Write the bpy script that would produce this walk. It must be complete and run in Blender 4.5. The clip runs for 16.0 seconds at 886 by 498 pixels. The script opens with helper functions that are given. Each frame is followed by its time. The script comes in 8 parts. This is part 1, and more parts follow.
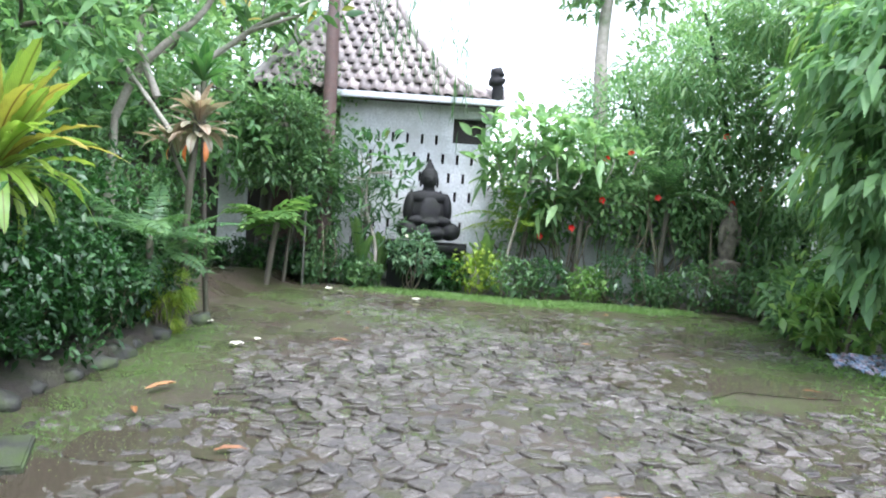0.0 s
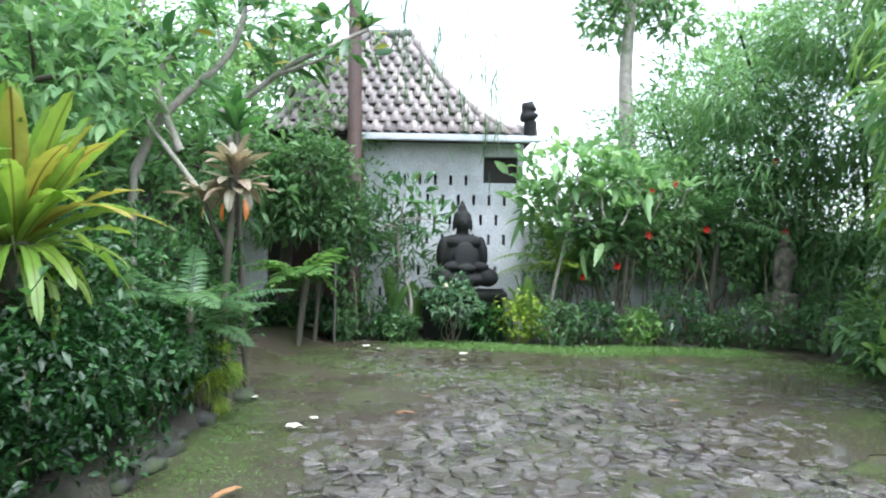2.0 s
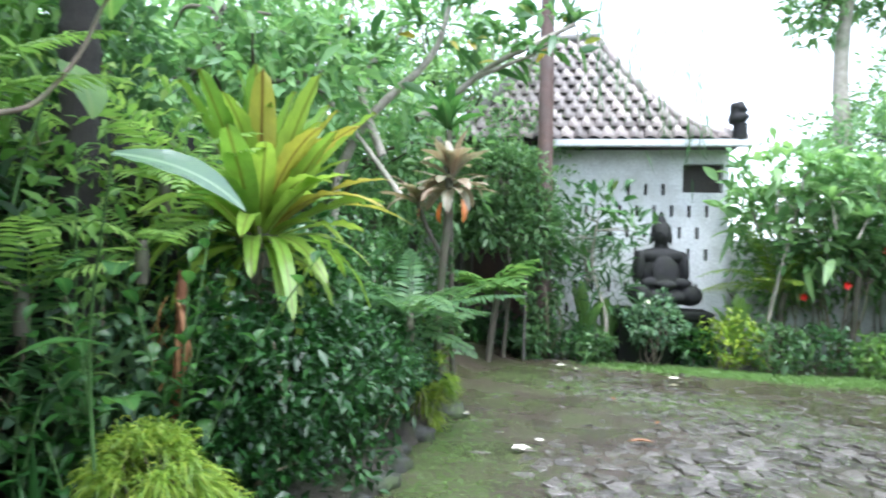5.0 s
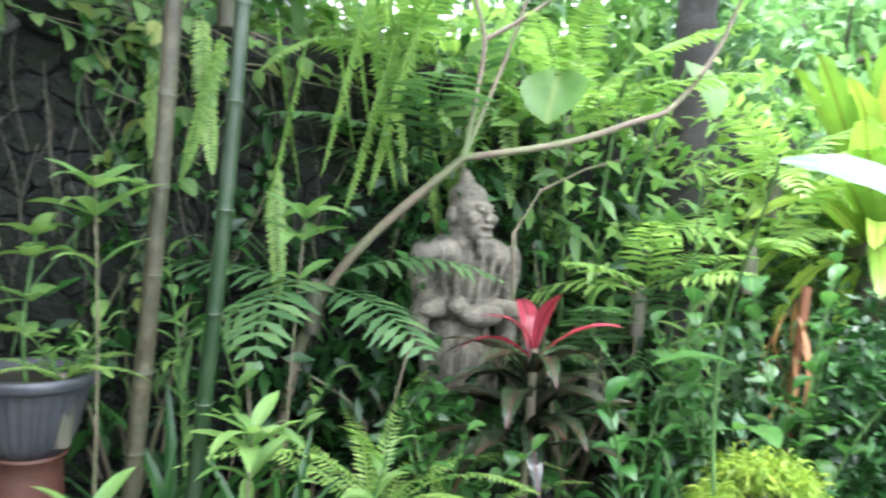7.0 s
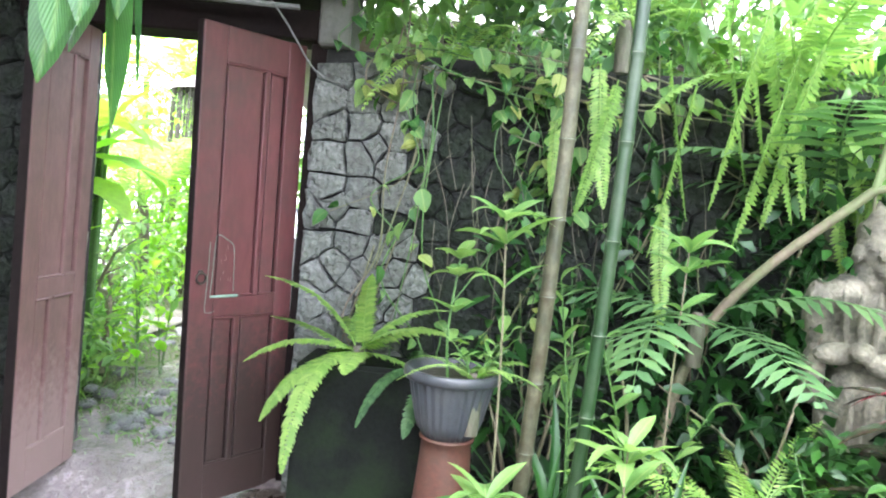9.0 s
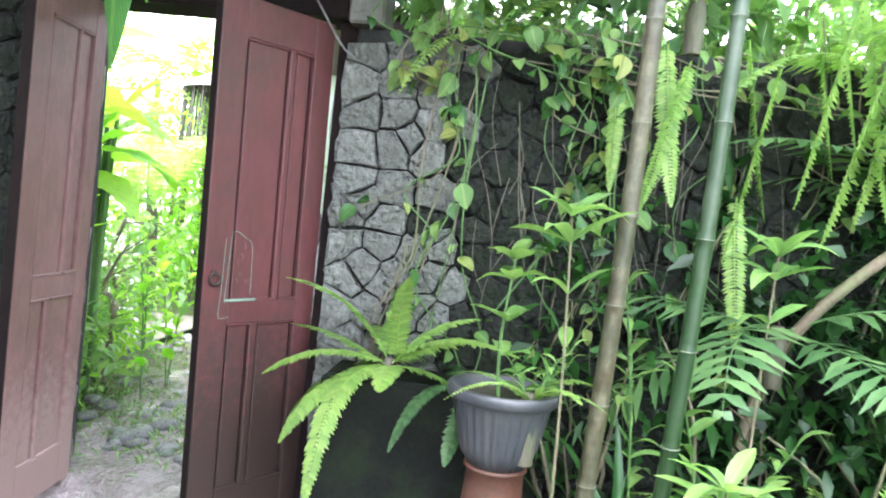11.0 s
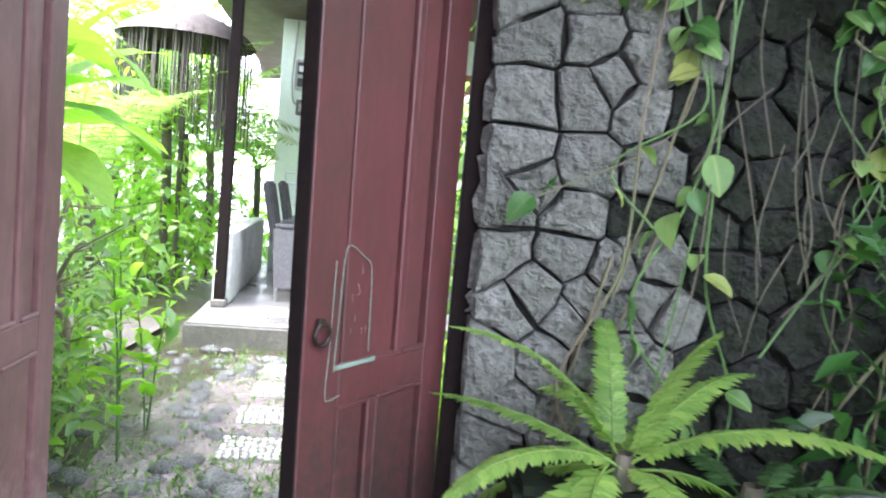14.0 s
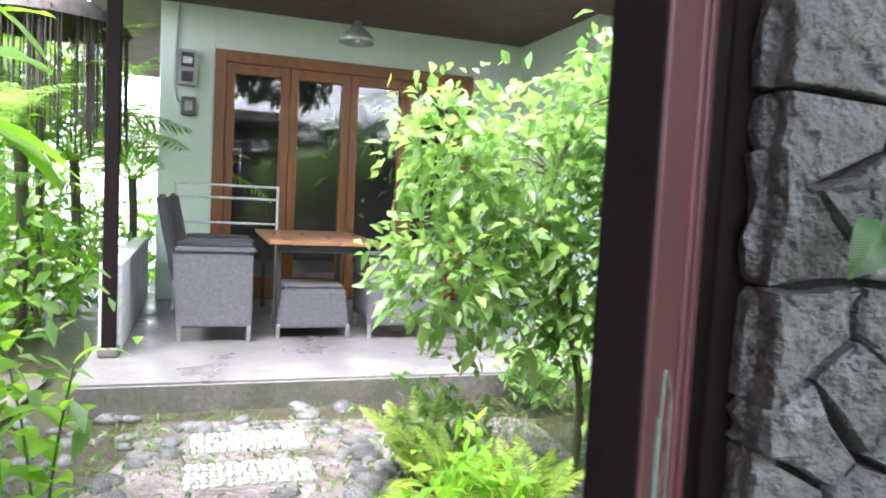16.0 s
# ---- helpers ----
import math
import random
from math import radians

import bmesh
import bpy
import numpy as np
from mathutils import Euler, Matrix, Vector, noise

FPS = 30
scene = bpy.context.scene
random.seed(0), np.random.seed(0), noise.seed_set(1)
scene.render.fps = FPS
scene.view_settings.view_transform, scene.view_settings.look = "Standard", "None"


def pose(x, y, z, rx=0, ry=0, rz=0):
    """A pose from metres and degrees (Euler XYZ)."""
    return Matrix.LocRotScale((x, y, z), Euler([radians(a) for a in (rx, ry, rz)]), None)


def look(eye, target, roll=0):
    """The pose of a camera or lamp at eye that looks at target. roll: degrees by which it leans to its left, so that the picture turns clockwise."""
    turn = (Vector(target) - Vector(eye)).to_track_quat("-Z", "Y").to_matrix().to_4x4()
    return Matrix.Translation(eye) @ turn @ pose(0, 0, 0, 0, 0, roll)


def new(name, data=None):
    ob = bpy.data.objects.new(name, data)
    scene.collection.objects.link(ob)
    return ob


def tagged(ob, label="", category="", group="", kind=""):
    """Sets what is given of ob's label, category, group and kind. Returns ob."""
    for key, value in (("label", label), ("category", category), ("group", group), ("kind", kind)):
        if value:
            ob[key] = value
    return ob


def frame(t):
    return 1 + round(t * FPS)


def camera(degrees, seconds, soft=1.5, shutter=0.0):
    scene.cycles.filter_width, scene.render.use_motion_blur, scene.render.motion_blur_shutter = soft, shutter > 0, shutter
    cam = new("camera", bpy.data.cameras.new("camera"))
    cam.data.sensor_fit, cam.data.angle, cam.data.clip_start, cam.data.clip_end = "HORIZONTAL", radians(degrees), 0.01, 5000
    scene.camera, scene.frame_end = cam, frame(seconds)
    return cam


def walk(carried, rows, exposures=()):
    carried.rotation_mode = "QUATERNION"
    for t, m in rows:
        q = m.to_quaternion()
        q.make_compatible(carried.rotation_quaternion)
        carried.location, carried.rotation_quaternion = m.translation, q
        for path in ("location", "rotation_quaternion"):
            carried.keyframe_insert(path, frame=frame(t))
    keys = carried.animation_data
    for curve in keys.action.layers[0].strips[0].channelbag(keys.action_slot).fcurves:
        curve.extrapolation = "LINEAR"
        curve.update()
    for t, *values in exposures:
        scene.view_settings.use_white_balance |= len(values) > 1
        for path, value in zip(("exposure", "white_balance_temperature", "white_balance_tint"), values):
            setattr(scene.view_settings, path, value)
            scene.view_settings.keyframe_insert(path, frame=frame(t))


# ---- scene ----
cam = camera(64.3, 16.0, soft=2.0, shutter=0.4)
PATH = [
    (0, (0.07, 0.009, 1.485), (0.069, 2.003, 1.339), 4.0),
    (0.5, (-0.141, 0.214, 1.508), (-0.114, 2.21, 1.397), 3.3),
    (1, (-0.328, 0.421, 1.553), (-0.281, 2.419, 1.498), 2.0),
    (1.5, (-0.467, 0.581, 1.565), (-0.416, 2.58, 1.548), 1.4),
    (2, (-0.625, 0.738, 1.587), (-0.609, 2.738, 1.543), 1.1),
    (2.5, (-0.765, 0.86, 1.556), (-0.816, 2.859, 1.488), 1.2),
    (3, (-0.902, 1.032, 1.554), (-0.99, 3.028, 1.474), 1.9),
    (3.2, (-0.963, 1.098, 1.557), (-1.05, 3.095, 1.481), 2.0),
    (5.3, (-1.464, 1.279, 1.401), (-2.008, 3.204, 1.427), 1.9),
    (5.5, (-1.542, 1.307, 1.401), (-2.228, 3.185, 1.42), 2.4),
    (6, (-1.675, 1.322, 1.418), (-2.694, 3.043, 1.4), 2.9),
    (6.5, (-1.787, 1.279, 1.442), (-3.101, 2.786, 1.388), 4.2),
    (7, (-1.811, 1.26, 1.468), (-3.375, 2.502, 1.367), 4.6),
    (7.5, (-1.775, 1.252, 1.468), (-3.537, 2.191, 1.362), 5.3),
    (8, (-1.735, 1.222, 1.461), (-3.638, 1.829, 1.377), 6.0),
    (8.5, (-1.699, 1.196, 1.471), (-3.661, 1.571, 1.378), 6.0),
    (9, (-1.678, 1.208, 1.469), (-3.657, 1.475, 1.364), 5.5),
    (9.2, (-1.678, 1.204, 1.471), (-3.658, 1.462, 1.353), 5.2),
    (11.3, (-2.067, 1.078, 1.396), (-4.051, 1.329, 1.329), 6.5),
    (11.5, (-2.113, 1.028, 1.388), (-4.087, 1.335, 1.292), 7.1),
    (12, (-2.361, 0.966, 1.348), (-4.32, 1.341, 1.204), 8.2),
    (12.5, (-2.588, 0.934, 1.353), (-4.547, 1.322, 1.243), 7.9),
    (13, (-2.784, 0.769, 1.391), (-4.732, 1.202, 1.25), 7.0),
    (13.5, (-3.006, 0.641, 1.427), (-4.953, 1.07, 1.26), 6.2),
    (14, (-3.176, 0.539, 1.42), (-5.111, 1.014, 1.253), 5.3),
    (14.5, (-3.436, 0.418, 1.423), (-5.352, 0.969, 1.261), 4.5),
    (15, (-3.629, 0.35, 1.432), (-5.51, 1.018, 1.312), 3.9),
    (15.5, (-3.915, 0.274, 1.428), (-5.76, 1.037, 1.31), 3.1),
    (16, (-4.131, 0.273, 1.428), (-5.951, 1.091, 1.287), 3.0),
]
EXPOSURES = [(0.0, 2.45, 5750, 15), (1.0, 2.42, 5700, 11), (1.5, 2.42, 5700, 11), (2.0, 2.15, 5700, 11), (2.5, 2.2, 5700, 11), (3.2, 2.4, 5750, 11), (5.5, 2.45, 5650, 11), (6.0, 2.9, 5650, 14), (6.5, 3.4, 5850, 14), (7.0, 3.75, 5900, 15), (7.5, 3.95, 5950, 16), (8.0, 4.35, 5950, 15), (9.0, 4.45, 6050, 14), (12.0, 4.5, 6050, 14), (12.5, 4.5, 6000, 16), (13.5, 4.3, 5950, 20), (14.5, 4.0, 6000, 20), (15.0, 3.85, 6050, 20), (16.0, 3.65, 6050, 22)]
walk(cam, [(t, look(eye, target, roll)) for t, eye, target, roll in PATH], exposures=EXPOSURES)

# ---- sky and light: an overcast, rainy day ----
world = bpy.data.worlds.new("overcast_sky")
scene.world = world
world.use_nodes = True
wn, wl = world.node_tree.nodes, world.node_tree.links
sky = wn.new("ShaderNodeTexSky")
sky.sky_type, sky.sun_disc = "NISHITA", False
sky.sun_elevation, sky.sun_rotation = radians(70), radians(146)
sky.air_density, sky.dust_density, sky.ozone_density = 1.0, 1.5, 1.0
grey = wn.new("ShaderNodeHueSaturation")
grey.inputs["Saturation"].default_value = 0.22
wl.new(sky.outputs[0], grey.inputs["Color"])
wl.new(grey.outputs[0], wn["Background"].inputs["Color"])
wn["Background"].inputs["Strength"].default_value = 0.15
sun_data = bpy.data.lights.new("sun", "SUN")
sun_data.energy, sun_data.angle, sun_data.color = 1.5, radians(40), (1.0, 0.97, 0.92)
sun = new("sun", sun_data)
sun.matrix_world = look((4, -6, 20), (0, 0, 0))

# ---- materials ----
def material(name):
    mat = bpy.data.materials.new(name)
    mat.use_nodes = True
    nt = mat.node_tree
    return mat, nt, nt.nodes["Principled BSDF"]


def ramp(nt, fac, stops):
    node = nt.nodes.new("ShaderNodeValToRGB")
    el = node.color_ramp.elements
    while len(el) < len(stops):
        el.new(0.5)
    for e, (p, c) in zip(el, stops):
        e.position, e.color = p, (*c, 1)
    nt.links.new(fac, node.inputs["Fac"])
    return node.outputs["Color"]


def noise_tex(nt, scale, detail=4.0, coords="Object", rough=0.6, stretch=None):
    co = nt.nodes.new("ShaderNodeTexCoord")
    node = nt.nodes.new("ShaderNodeTexNoise")
    node.inputs["Scale"].default_value, node.inputs["Detail"].default_value = scale, detail
    node.inputs["Roughness"].default_value = rough
    src = co.outputs[coords]
    if stretch:
        mp = nt.nodes.new("ShaderNodeMapping")
        mp.inputs["Scale"].default_value = stretch
        nt.links.new(src, mp.inputs["Vector"])
        src = mp.outputs[0]
    nt.links.new(src, node.inputs["Vector"])
    return node.outputs["Fac"]


def mixed(nt, fac, a, b, mode="MIX"):
    node = nt.nodes.new("ShaderNodeMix")
    node.data_type, node.blend_type = "RGBA", mode
    for sock, v in ((node.inputs[0], fac), (node.inputs[6], a), (node.inputs[7], b)):
        if hasattr(v, "node"):
            nt.links.new(v, sock)
        elif isinstance(v, tuple):
            sock.default_value = (*v, 1)
        else:
            sock.default_value = v
    return node.outputs[2]


def bumped(nt, bsdf, height, strength=0.4, distance=0.01):
    node = nt.nodes.new("ShaderNodeBump")
    node.inputs["Strength"].default_value, node.inputs["Distance"].default_value = strength, distance
    nt.links.new(height, node.inputs["Height"])
    nt.links.new(node.outputs[0], bsdf.inputs["Normal"])


def toned(c, k):
    m = sum(c) / 3
    return tuple(m + (q - m) * k for q in c)


def leaf_mat(name, dark, mid, light, rough=0.35, trans=0.4, old=None, tone=0.74, rib=None):
    """Leaf: colour by leaf and by plant, blotches, gloss of a wet surface, light through the blade."""
    mat, nt, p = material(name)
    dark, mid, light = (toned(c, tone) for c in (dark, mid, light))
    geo = nt.nodes.new("ShaderNodeNewGeometry")
    info = nt.nodes.new("ShaderNodeObjectInfo")
    add = nt.nodes.new("ShaderNodeMath")
    add.operation = "MULTIPLY_ADD"
    nt.links.new(info.outputs["Random"], add.inputs[0])
    add.inputs[1].default_value = 0.35
    sub = nt.nodes.new("ShaderNodeMath")
    sub.operation = "MULTIPLY"
    nt.links.new(geo.outputs["Random Per Island"], sub.inputs[0])
    sub.inputs[1].default_value = 0.65
    nt.links.new(sub.outputs[0], add.inputs[2])
    stops = [(0.0, dark), (0.45, mid), (0.9, light)]
    if old:
        stops += [(0.94, light), (0.97, old)]
    col = ramp(nt, add.outputs[0], stops)
    n = noise_tex(nt, 14.0, 3.0)
    col = mixed(nt, ramp(nt, n, [(0.35, (0, 0, 0)), (0.75, (0.5, 0.5, 0.5))]), col, mixed(nt, 1.0, col, (1.5, 1.45, 1.1), "MULTIPLY"))
    height = noise_tex(nt, 60.0, 2.0)
    if rib:
        # long blades: a midrib, slanting side veins, patches of age
        sep = nt.nodes.new("ShaderNodeSeparateXYZ")
        nt.links.new(nt.nodes.new("ShaderNodeTexCoord").outputs["Generated"], sep.inputs[0])

        def calc(op, a, b=0.0):
            n = nt.nodes.new("ShaderNodeMath")
            n.operation = op
            for sock, v in zip(n.inputs, (a, b)):
                if hasattr(v, "node"):
                    nt.links.new(v, sock)
                else:
                    sock.default_value = v
            return n.outputs[0]

        off = calc("ABSOLUTE", calc("SUBTRACT", sep.outputs["Y"], 0.5))
        col = mixed(nt, ramp(nt, off, [(0.0, (1, 1, 1)), (0.025, (0.9, 0.9, 0.9)), (0.07, (0, 0, 0))]), col, rib)
        wave = calc("SINE", calc("SUBTRACT", calc("MULTIPLY", sep.outputs["X"], 150.0), calc("MULTIPLY", off, 90.0)))
        col = mixed(nt, 0.35, col, mixed(nt, 1.0, col, ramp(nt, calc("MULTIPLY_ADD", wave, 0.5), [(0.0, (0.6, 0.6, 0.6)), (1.0, (1.25, 1.25, 1.2))]), "MULTIPLY"))
        patch = noise_tex(nt, 5.0, 5.0)
        col = mixed(nt, ramp(nt, patch, [(0.58, (0, 0, 0)), (0.7, (0.28, 0.28, 0.28))]), col, rib)
        height = calc("ADD", height, calc("MULTIPLY", wave, 0.25))
    nt.links.new(col, p.inputs["Base Color"])
    p.inputs["Roughness"].default_value = rough
    p.inputs["Specular IOR Level"].default_value = 0.5
    bumped(nt, p, height, 0.3, 0.005)
    tr = nt.nodes.new("ShaderNodeBsdfTranslucent")
    nt.links.new(mixed(nt, 1.0, col, (1.25, 1.3, 0.95), "MULTIPLY"), tr.inputs["Color"])
    mx = nt.nodes.new("ShaderNodeMixShader")
    mx.inputs[0].default_value = trans
    out = nt.nodes["Material Output"]
    nt.links.new(p.outputs[0], mx.inputs[1])
    nt.links.new(tr.outputs[0], mx.inputs[2])
    nt.links.new(mx.outputs[0], out.inputs["Surface"])
    return mat


def surface(name, a, b, scale=6.0, fine=60.0, rough=(0.5, 0.8), bump=0.4, dist=0.01, metal=0.0, dirt=None, dirt_scale=2.0, stretch=None, spec=0.5, vary=0.0, grain=(0.72, 1.12)):
    """A solid surface: two tones, fine grain, blotches of dirt, uneven gloss."""
    mat, nt, p = material(name)
    big = noise_tex(nt, scale, 5.0, stretch=stretch)
    fin = noise_tex(nt, fine, 4.0, stretch=stretch)
    col = ramp(nt, big, [(0.3, a), (0.7, b)])
    col = mixed(nt, 1.0, col, ramp(nt, fin, [(0.3, (grain[0],) * 3), (0.7, (grain[1],) * 3)]), "MULTIPLY")
    if vary:
        info = nt.nodes.new("ShaderNodeObjectInfo")
        geo = nt.nodes.new("ShaderNodeNewGeometry")
        s = nt.nodes.new("ShaderNodeMath")
        s.operation = "ADD"
        nt.links.new(info.outputs["Random"], s.inputs[0])
        nt.links.new(geo.outputs["Random Per Island"], s.inputs[1])
        f = nt.nodes.new("ShaderNodeMath")
        f.operation = "FRACT"
        nt.links.new(s.outputs[0], f.inputs[0])
        col = mixed(nt, 1.0, col, ramp(nt, f.outputs[0], [(0, (1 - vary,) * 3), (1, (1 + vary,) * 3)]), "MULTIPLY")
    if dirt:
        d = noise_tex(nt, dirt_scale, 6.0, rough=0.7)
        col = mixed(nt, ramp(nt, d, [(0.45, (0, 0, 0)), (0.68, (0.85, 0.85, 0.85))]), col, dirt)
    nt.links.new(col, p.inputs["Base Color"])
    rr = ramp(nt, big, [(0.3, (rough[0],) * 3), (0.7, (rough[1],) * 3)])
    nt.links.new(rr, p.inputs["Roughness"])
    p.inputs["Metallic"].default_value = metal
    p.inputs["Specular IOR Level"].default_value = spec
    bumped(nt, p, fin, bump, dist)
    return mat


M = dict(
    hedge=leaf_mat("hedge_leaf", (0.005, 0.023, 0.005), (0.012, 0.054, 0.01), (0.034, 0.11, 0.018), 0.42, 0.2, tone=1.0),
    mid=leaf_mat("green_leaf", (0.016, 0.062, 0.02), (0.036, 0.115, 0.032), (0.085, 0.2, 0.05), 0.32, 0.4, old=(0.3, 0.25, 0.04), tone=0.85),
    bright=leaf_mat("bright_leaf", (0.07, 0.19, 0.03), (0.125, 0.3, 0.045), (0.24, 0.41, 0.065), 0.32, 0.5),
    golden=leaf_mat("golden_leaf", (0.1, 0.2, 0.015), (0.2, 0.33, 0.025), (0.36, 0.44, 0.04), 0.45, 0.45, tone=0.9),
    lime=leaf_mat("lime_leaf", (0.14, 0.33, 0.03), (0.22, 0.44, 0.04), (0.32, 0.52, 0.06), 0.5, 0.65, tone=1.0),
    fern=leaf_mat("fern_leaf", (0.03, 0.1, 0.03), (0.06, 0.17, 0.048), (0.12, 0.25, 0.07), 0.4, 0.45),
    fernlight=leaf_mat("pale_fern_leaf", (0.12, 0.25, 0.045), (0.2, 0.37, 0.065), (0.31, 0.46, 0.1), 0.4, 0.5, tone=0.84),
    nest=leaf_mat("nest_fern_leaf", (0.1, 0.22, 0.03), (0.16, 0.3, 0.03), (0.3, 0.36, 0.03), 0.3, 0.45),
    nestold=leaf_mat("old_nest_fern_leaf", (0.26, 0.24, 0.03), (0.33, 0.28, 0.04), (0.2, 0.11, 0.02), 0.35, 0.4),
    wood_leaf=leaf_mat("bluish_leaf", (0.03, 0.09, 0.04), (0.06, 0.16, 0.07), (0.12, 0.24, 0.1), 0.25, 0.35),
    # greens lightened so distant plants carry rain haze in their colour
    far=leaf_mat("hazy_far_leaf", (0.06, 0.17, 0.055), (0.13, 0.28, 0.09), (0.25, 0.42, 0.15), 0.5, 0.45, tone=0.82),
    red=leaf_mat("red_leaf", (0.16, 0.01, 0.02), (0.42, 0.02, 0.06), (0.5, 0.1, 0.14), 0.3, 0.4, tone=1.0),
    maroon=leaf_mat("maroon_leaf", (0.015, 0.03, 0.018), (0.03, 0.045, 0.025), (0.09, 0.035, 0.035), 0.2, 0.2),
    silver=leaf_mat("silver_leaf", (0.17, 0.16, 0.11), (0.26, 0.24, 0.17), (0.36, 0.27, 0.2), 0.45, 0.3),
    orange=leaf_mat("orange_leaf", (0.4, 0.09, 0.02), (0.5, 0.14, 0.03), (0.42, 0.2, 0.07), 0.4, 0.4, tone=1.0),
    flower=leaf_mat("red_petal", (0.6, 0.015, 0.01), (0.7, 0.03, 0.02), (0.75, 0.05, 0.03), 0.5, 0.3, tone=1.0),
    petal=leaf_mat("white_petal", (0.8, 0.8, 0.72), (0.85, 0.85, 0.8), (0.85, 0.83, 0.7), 0.5, 0.3, tone=1.0),
    dead=leaf_mat("dead_leaf", (0.09, 0.04, 0.02), (0.18, 0.08, 0.03), (0.3, 0.17, 0.07), 0.6, 0.15, tone=1.0),
    grass=leaf_mat("grass_blade", (0.06, 0.15, 0.02), (0.1, 0.23, 0.03), (0.17, 0.32, 0.05), 0.45, 0.4),
    bark=surface("wet_bark", (0.05, 0.04, 0.03), (0.13, 0.11, 0.08), 8, 70, (0.5, 0.8), 0.8, 0.01, dirt=(0.05, 0.08, 0.03), dirt_scale=3, stretch=(1, 1, 0.3)),
    palebark=surface("pale_bark", (0.25, 0.22, 0.18), (0.4, 0.37, 0.31), 10, 60, (0.5, 0.7), 0.6, 0.008, dirt=(0.1, 0.13, 0.06), dirt_scale=3),
    redbark=surface("red_brown_bark", (0.075, 0.042, 0.034), (0.13, 0.08, 0.065), 6, 40, (0.5, 0.8), 0.7, 0.01, dirt=(0.1, 0.08, 0.07)),
    twig=surface("brown_twig", (0.1, 0.075, 0.05), (0.2, 0.16, 0.11), 12, 80, (0.5, 0.7), 0.5, 0.005, dirt=(0.12, 0.17, 0.06), dirt_scale=4),
    stem=surface("green_stem", (0.05, 0.12, 0.03), (0.1, 0.2, 0.05), 12, 80, (0.35, 0.6), 0.3, 0.004),
    blacktrunk=surface("black_fibre_trunk", (0.012, 0.01, 0.009), (0.04, 0.035, 0.03), 10, 90, (0.7, 0.95), 1.0, 0.02),
    bamboo=surface("green_bamboo", (0.005, 0.022, 0.008), (0.013, 0.04, 0.007), 5, 50, (0.3, 0.5), 0.15, 0.003, dirt=(0.04, 0.06, 0.032), dirt_scale=6, stretch=(1, 1, 0.15)),
    bamboo_old=surface("weathered_bamboo", (0.035, 0.04, 0.022), (0.13, 0.12, 0.07), 14, 50, (0.4, 0.7), 0.5, 0.006, dirt=(0.035, 0.022, 0.007), dirt_scale=14, stretch=(1, 1, 0.5), grain=(0.6, 1.2)),
    mud=surface("wet_mud", (0.034, 0.026, 0.019), (0.066, 0.051, 0.039), 1.3, 30, (0.12, 0.45), 0.8, 0.02, dirt=(0.05, 0.066, 0.02), dirt_scale=1.1),
    soil=surface("dark_soil", (0.018, 0.014, 0.01), (0.045, 0.035, 0.025), 4, 30, (0.5, 0.9), 1.0, 0.03, dirt=(0.03, 0.045, 0.012), dirt_scale=2),
    gravelsoil=surface("wet_garden_soil", (0.15, 0.122, 0.122), (0.27, 0.225, 0.222), 3, 30, (0.08, 0.34), 1.0, 0.03, dirt=(0.07, 0.062, 0.045), dirt_scale=3.5),
    sandpath=surface("wet_sandy_path", (0.1, 0.085, 0.082), (0.18, 0.155, 0.15), 3, 30, (0.2, 0.55), 0.8, 0.02, dirt=(0.07, 0.07, 0.045), dirt_scale=2.5),
    slab=surface("wet_paving_stone", (0.052, 0.046, 0.04), (0.12, 0.11, 0.099), 5, 40, (0.1, 0.36), 0.7, 0.014, dirt=(0.042, 0.038, 0.022), dirt_scale=1.3, vary=0.4),
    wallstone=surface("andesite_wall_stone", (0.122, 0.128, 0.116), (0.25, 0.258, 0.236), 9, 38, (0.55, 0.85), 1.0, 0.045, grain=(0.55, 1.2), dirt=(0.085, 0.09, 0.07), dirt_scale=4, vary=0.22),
    # shaded copy of the wall stone: the shade is put into its colour
    shadestone=surface("mossy_shaded_wall_stone", (0.012, 0.013, 0.012), (0.032, 0.035, 0.03), 9, 38, (0.6, 0.9), 1.0, 0.04, dirt=(0.012, 0.02, 0.008), dirt_scale=4, vary=0.3, grain=(0.55, 1.2), spec=0.25),
    nodering=surface("pale_bamboo_ring", (0.1, 0.12, 0.085), (0.17, 0.19, 0.14), 20, 80, (0.5, 0.7), 0.2, 0.002),
    rust=surface("rusty_root_fibre", (0.1, 0.035, 0.012), (0.22, 0.085, 0.03), 14, 70, (0.6, 0.9), 0.9, 0.015, stretch=(1, 1, 0.25)),
    mortar=surface("dark_mortar", (0.008, 0.008, 0.007), (0.022, 0.022, 0.019), 10, 60, (0.8, 0.95), 0.8, 0.01),
    # mossy concrete, its base taken near black to hold the planter block's shade
    plinth=surface("mossy_shaded_concrete", (0.005, 0.006, 0.005), (0.014, 0.016, 0.013), 4, 50, (0.7, 0.95), 0.6, 0.01, dirt=(0.014, 0.026, 0.009), spec=0.15),
    whitewall=surface("limewashed_wall", (0.62, 0.64, 0.64), (0.8, 0.81, 0.8), 2, 30, (0.7, 0.9), 0.4, 0.008, dirt=(0.45, 0.46, 0.43), dirt_scale=1.5),
    # dark tone carries the gloom of unlit rooms and backings
    darkwall=surface("dark_unlit_backing", (0.03, 0.028, 0.025), (0.07, 0.06, 0.05), 2, 30, (0.6, 0.9), 0.5, 0.01),
    mintwall=surface("pale_mint_plaster", (0.6, 0.7, 0.62), (0.68, 0.77, 0.69), 1.2, 25, (0.7, 0.9), 0.08, 0.002, grain=(0.96, 1.03)),
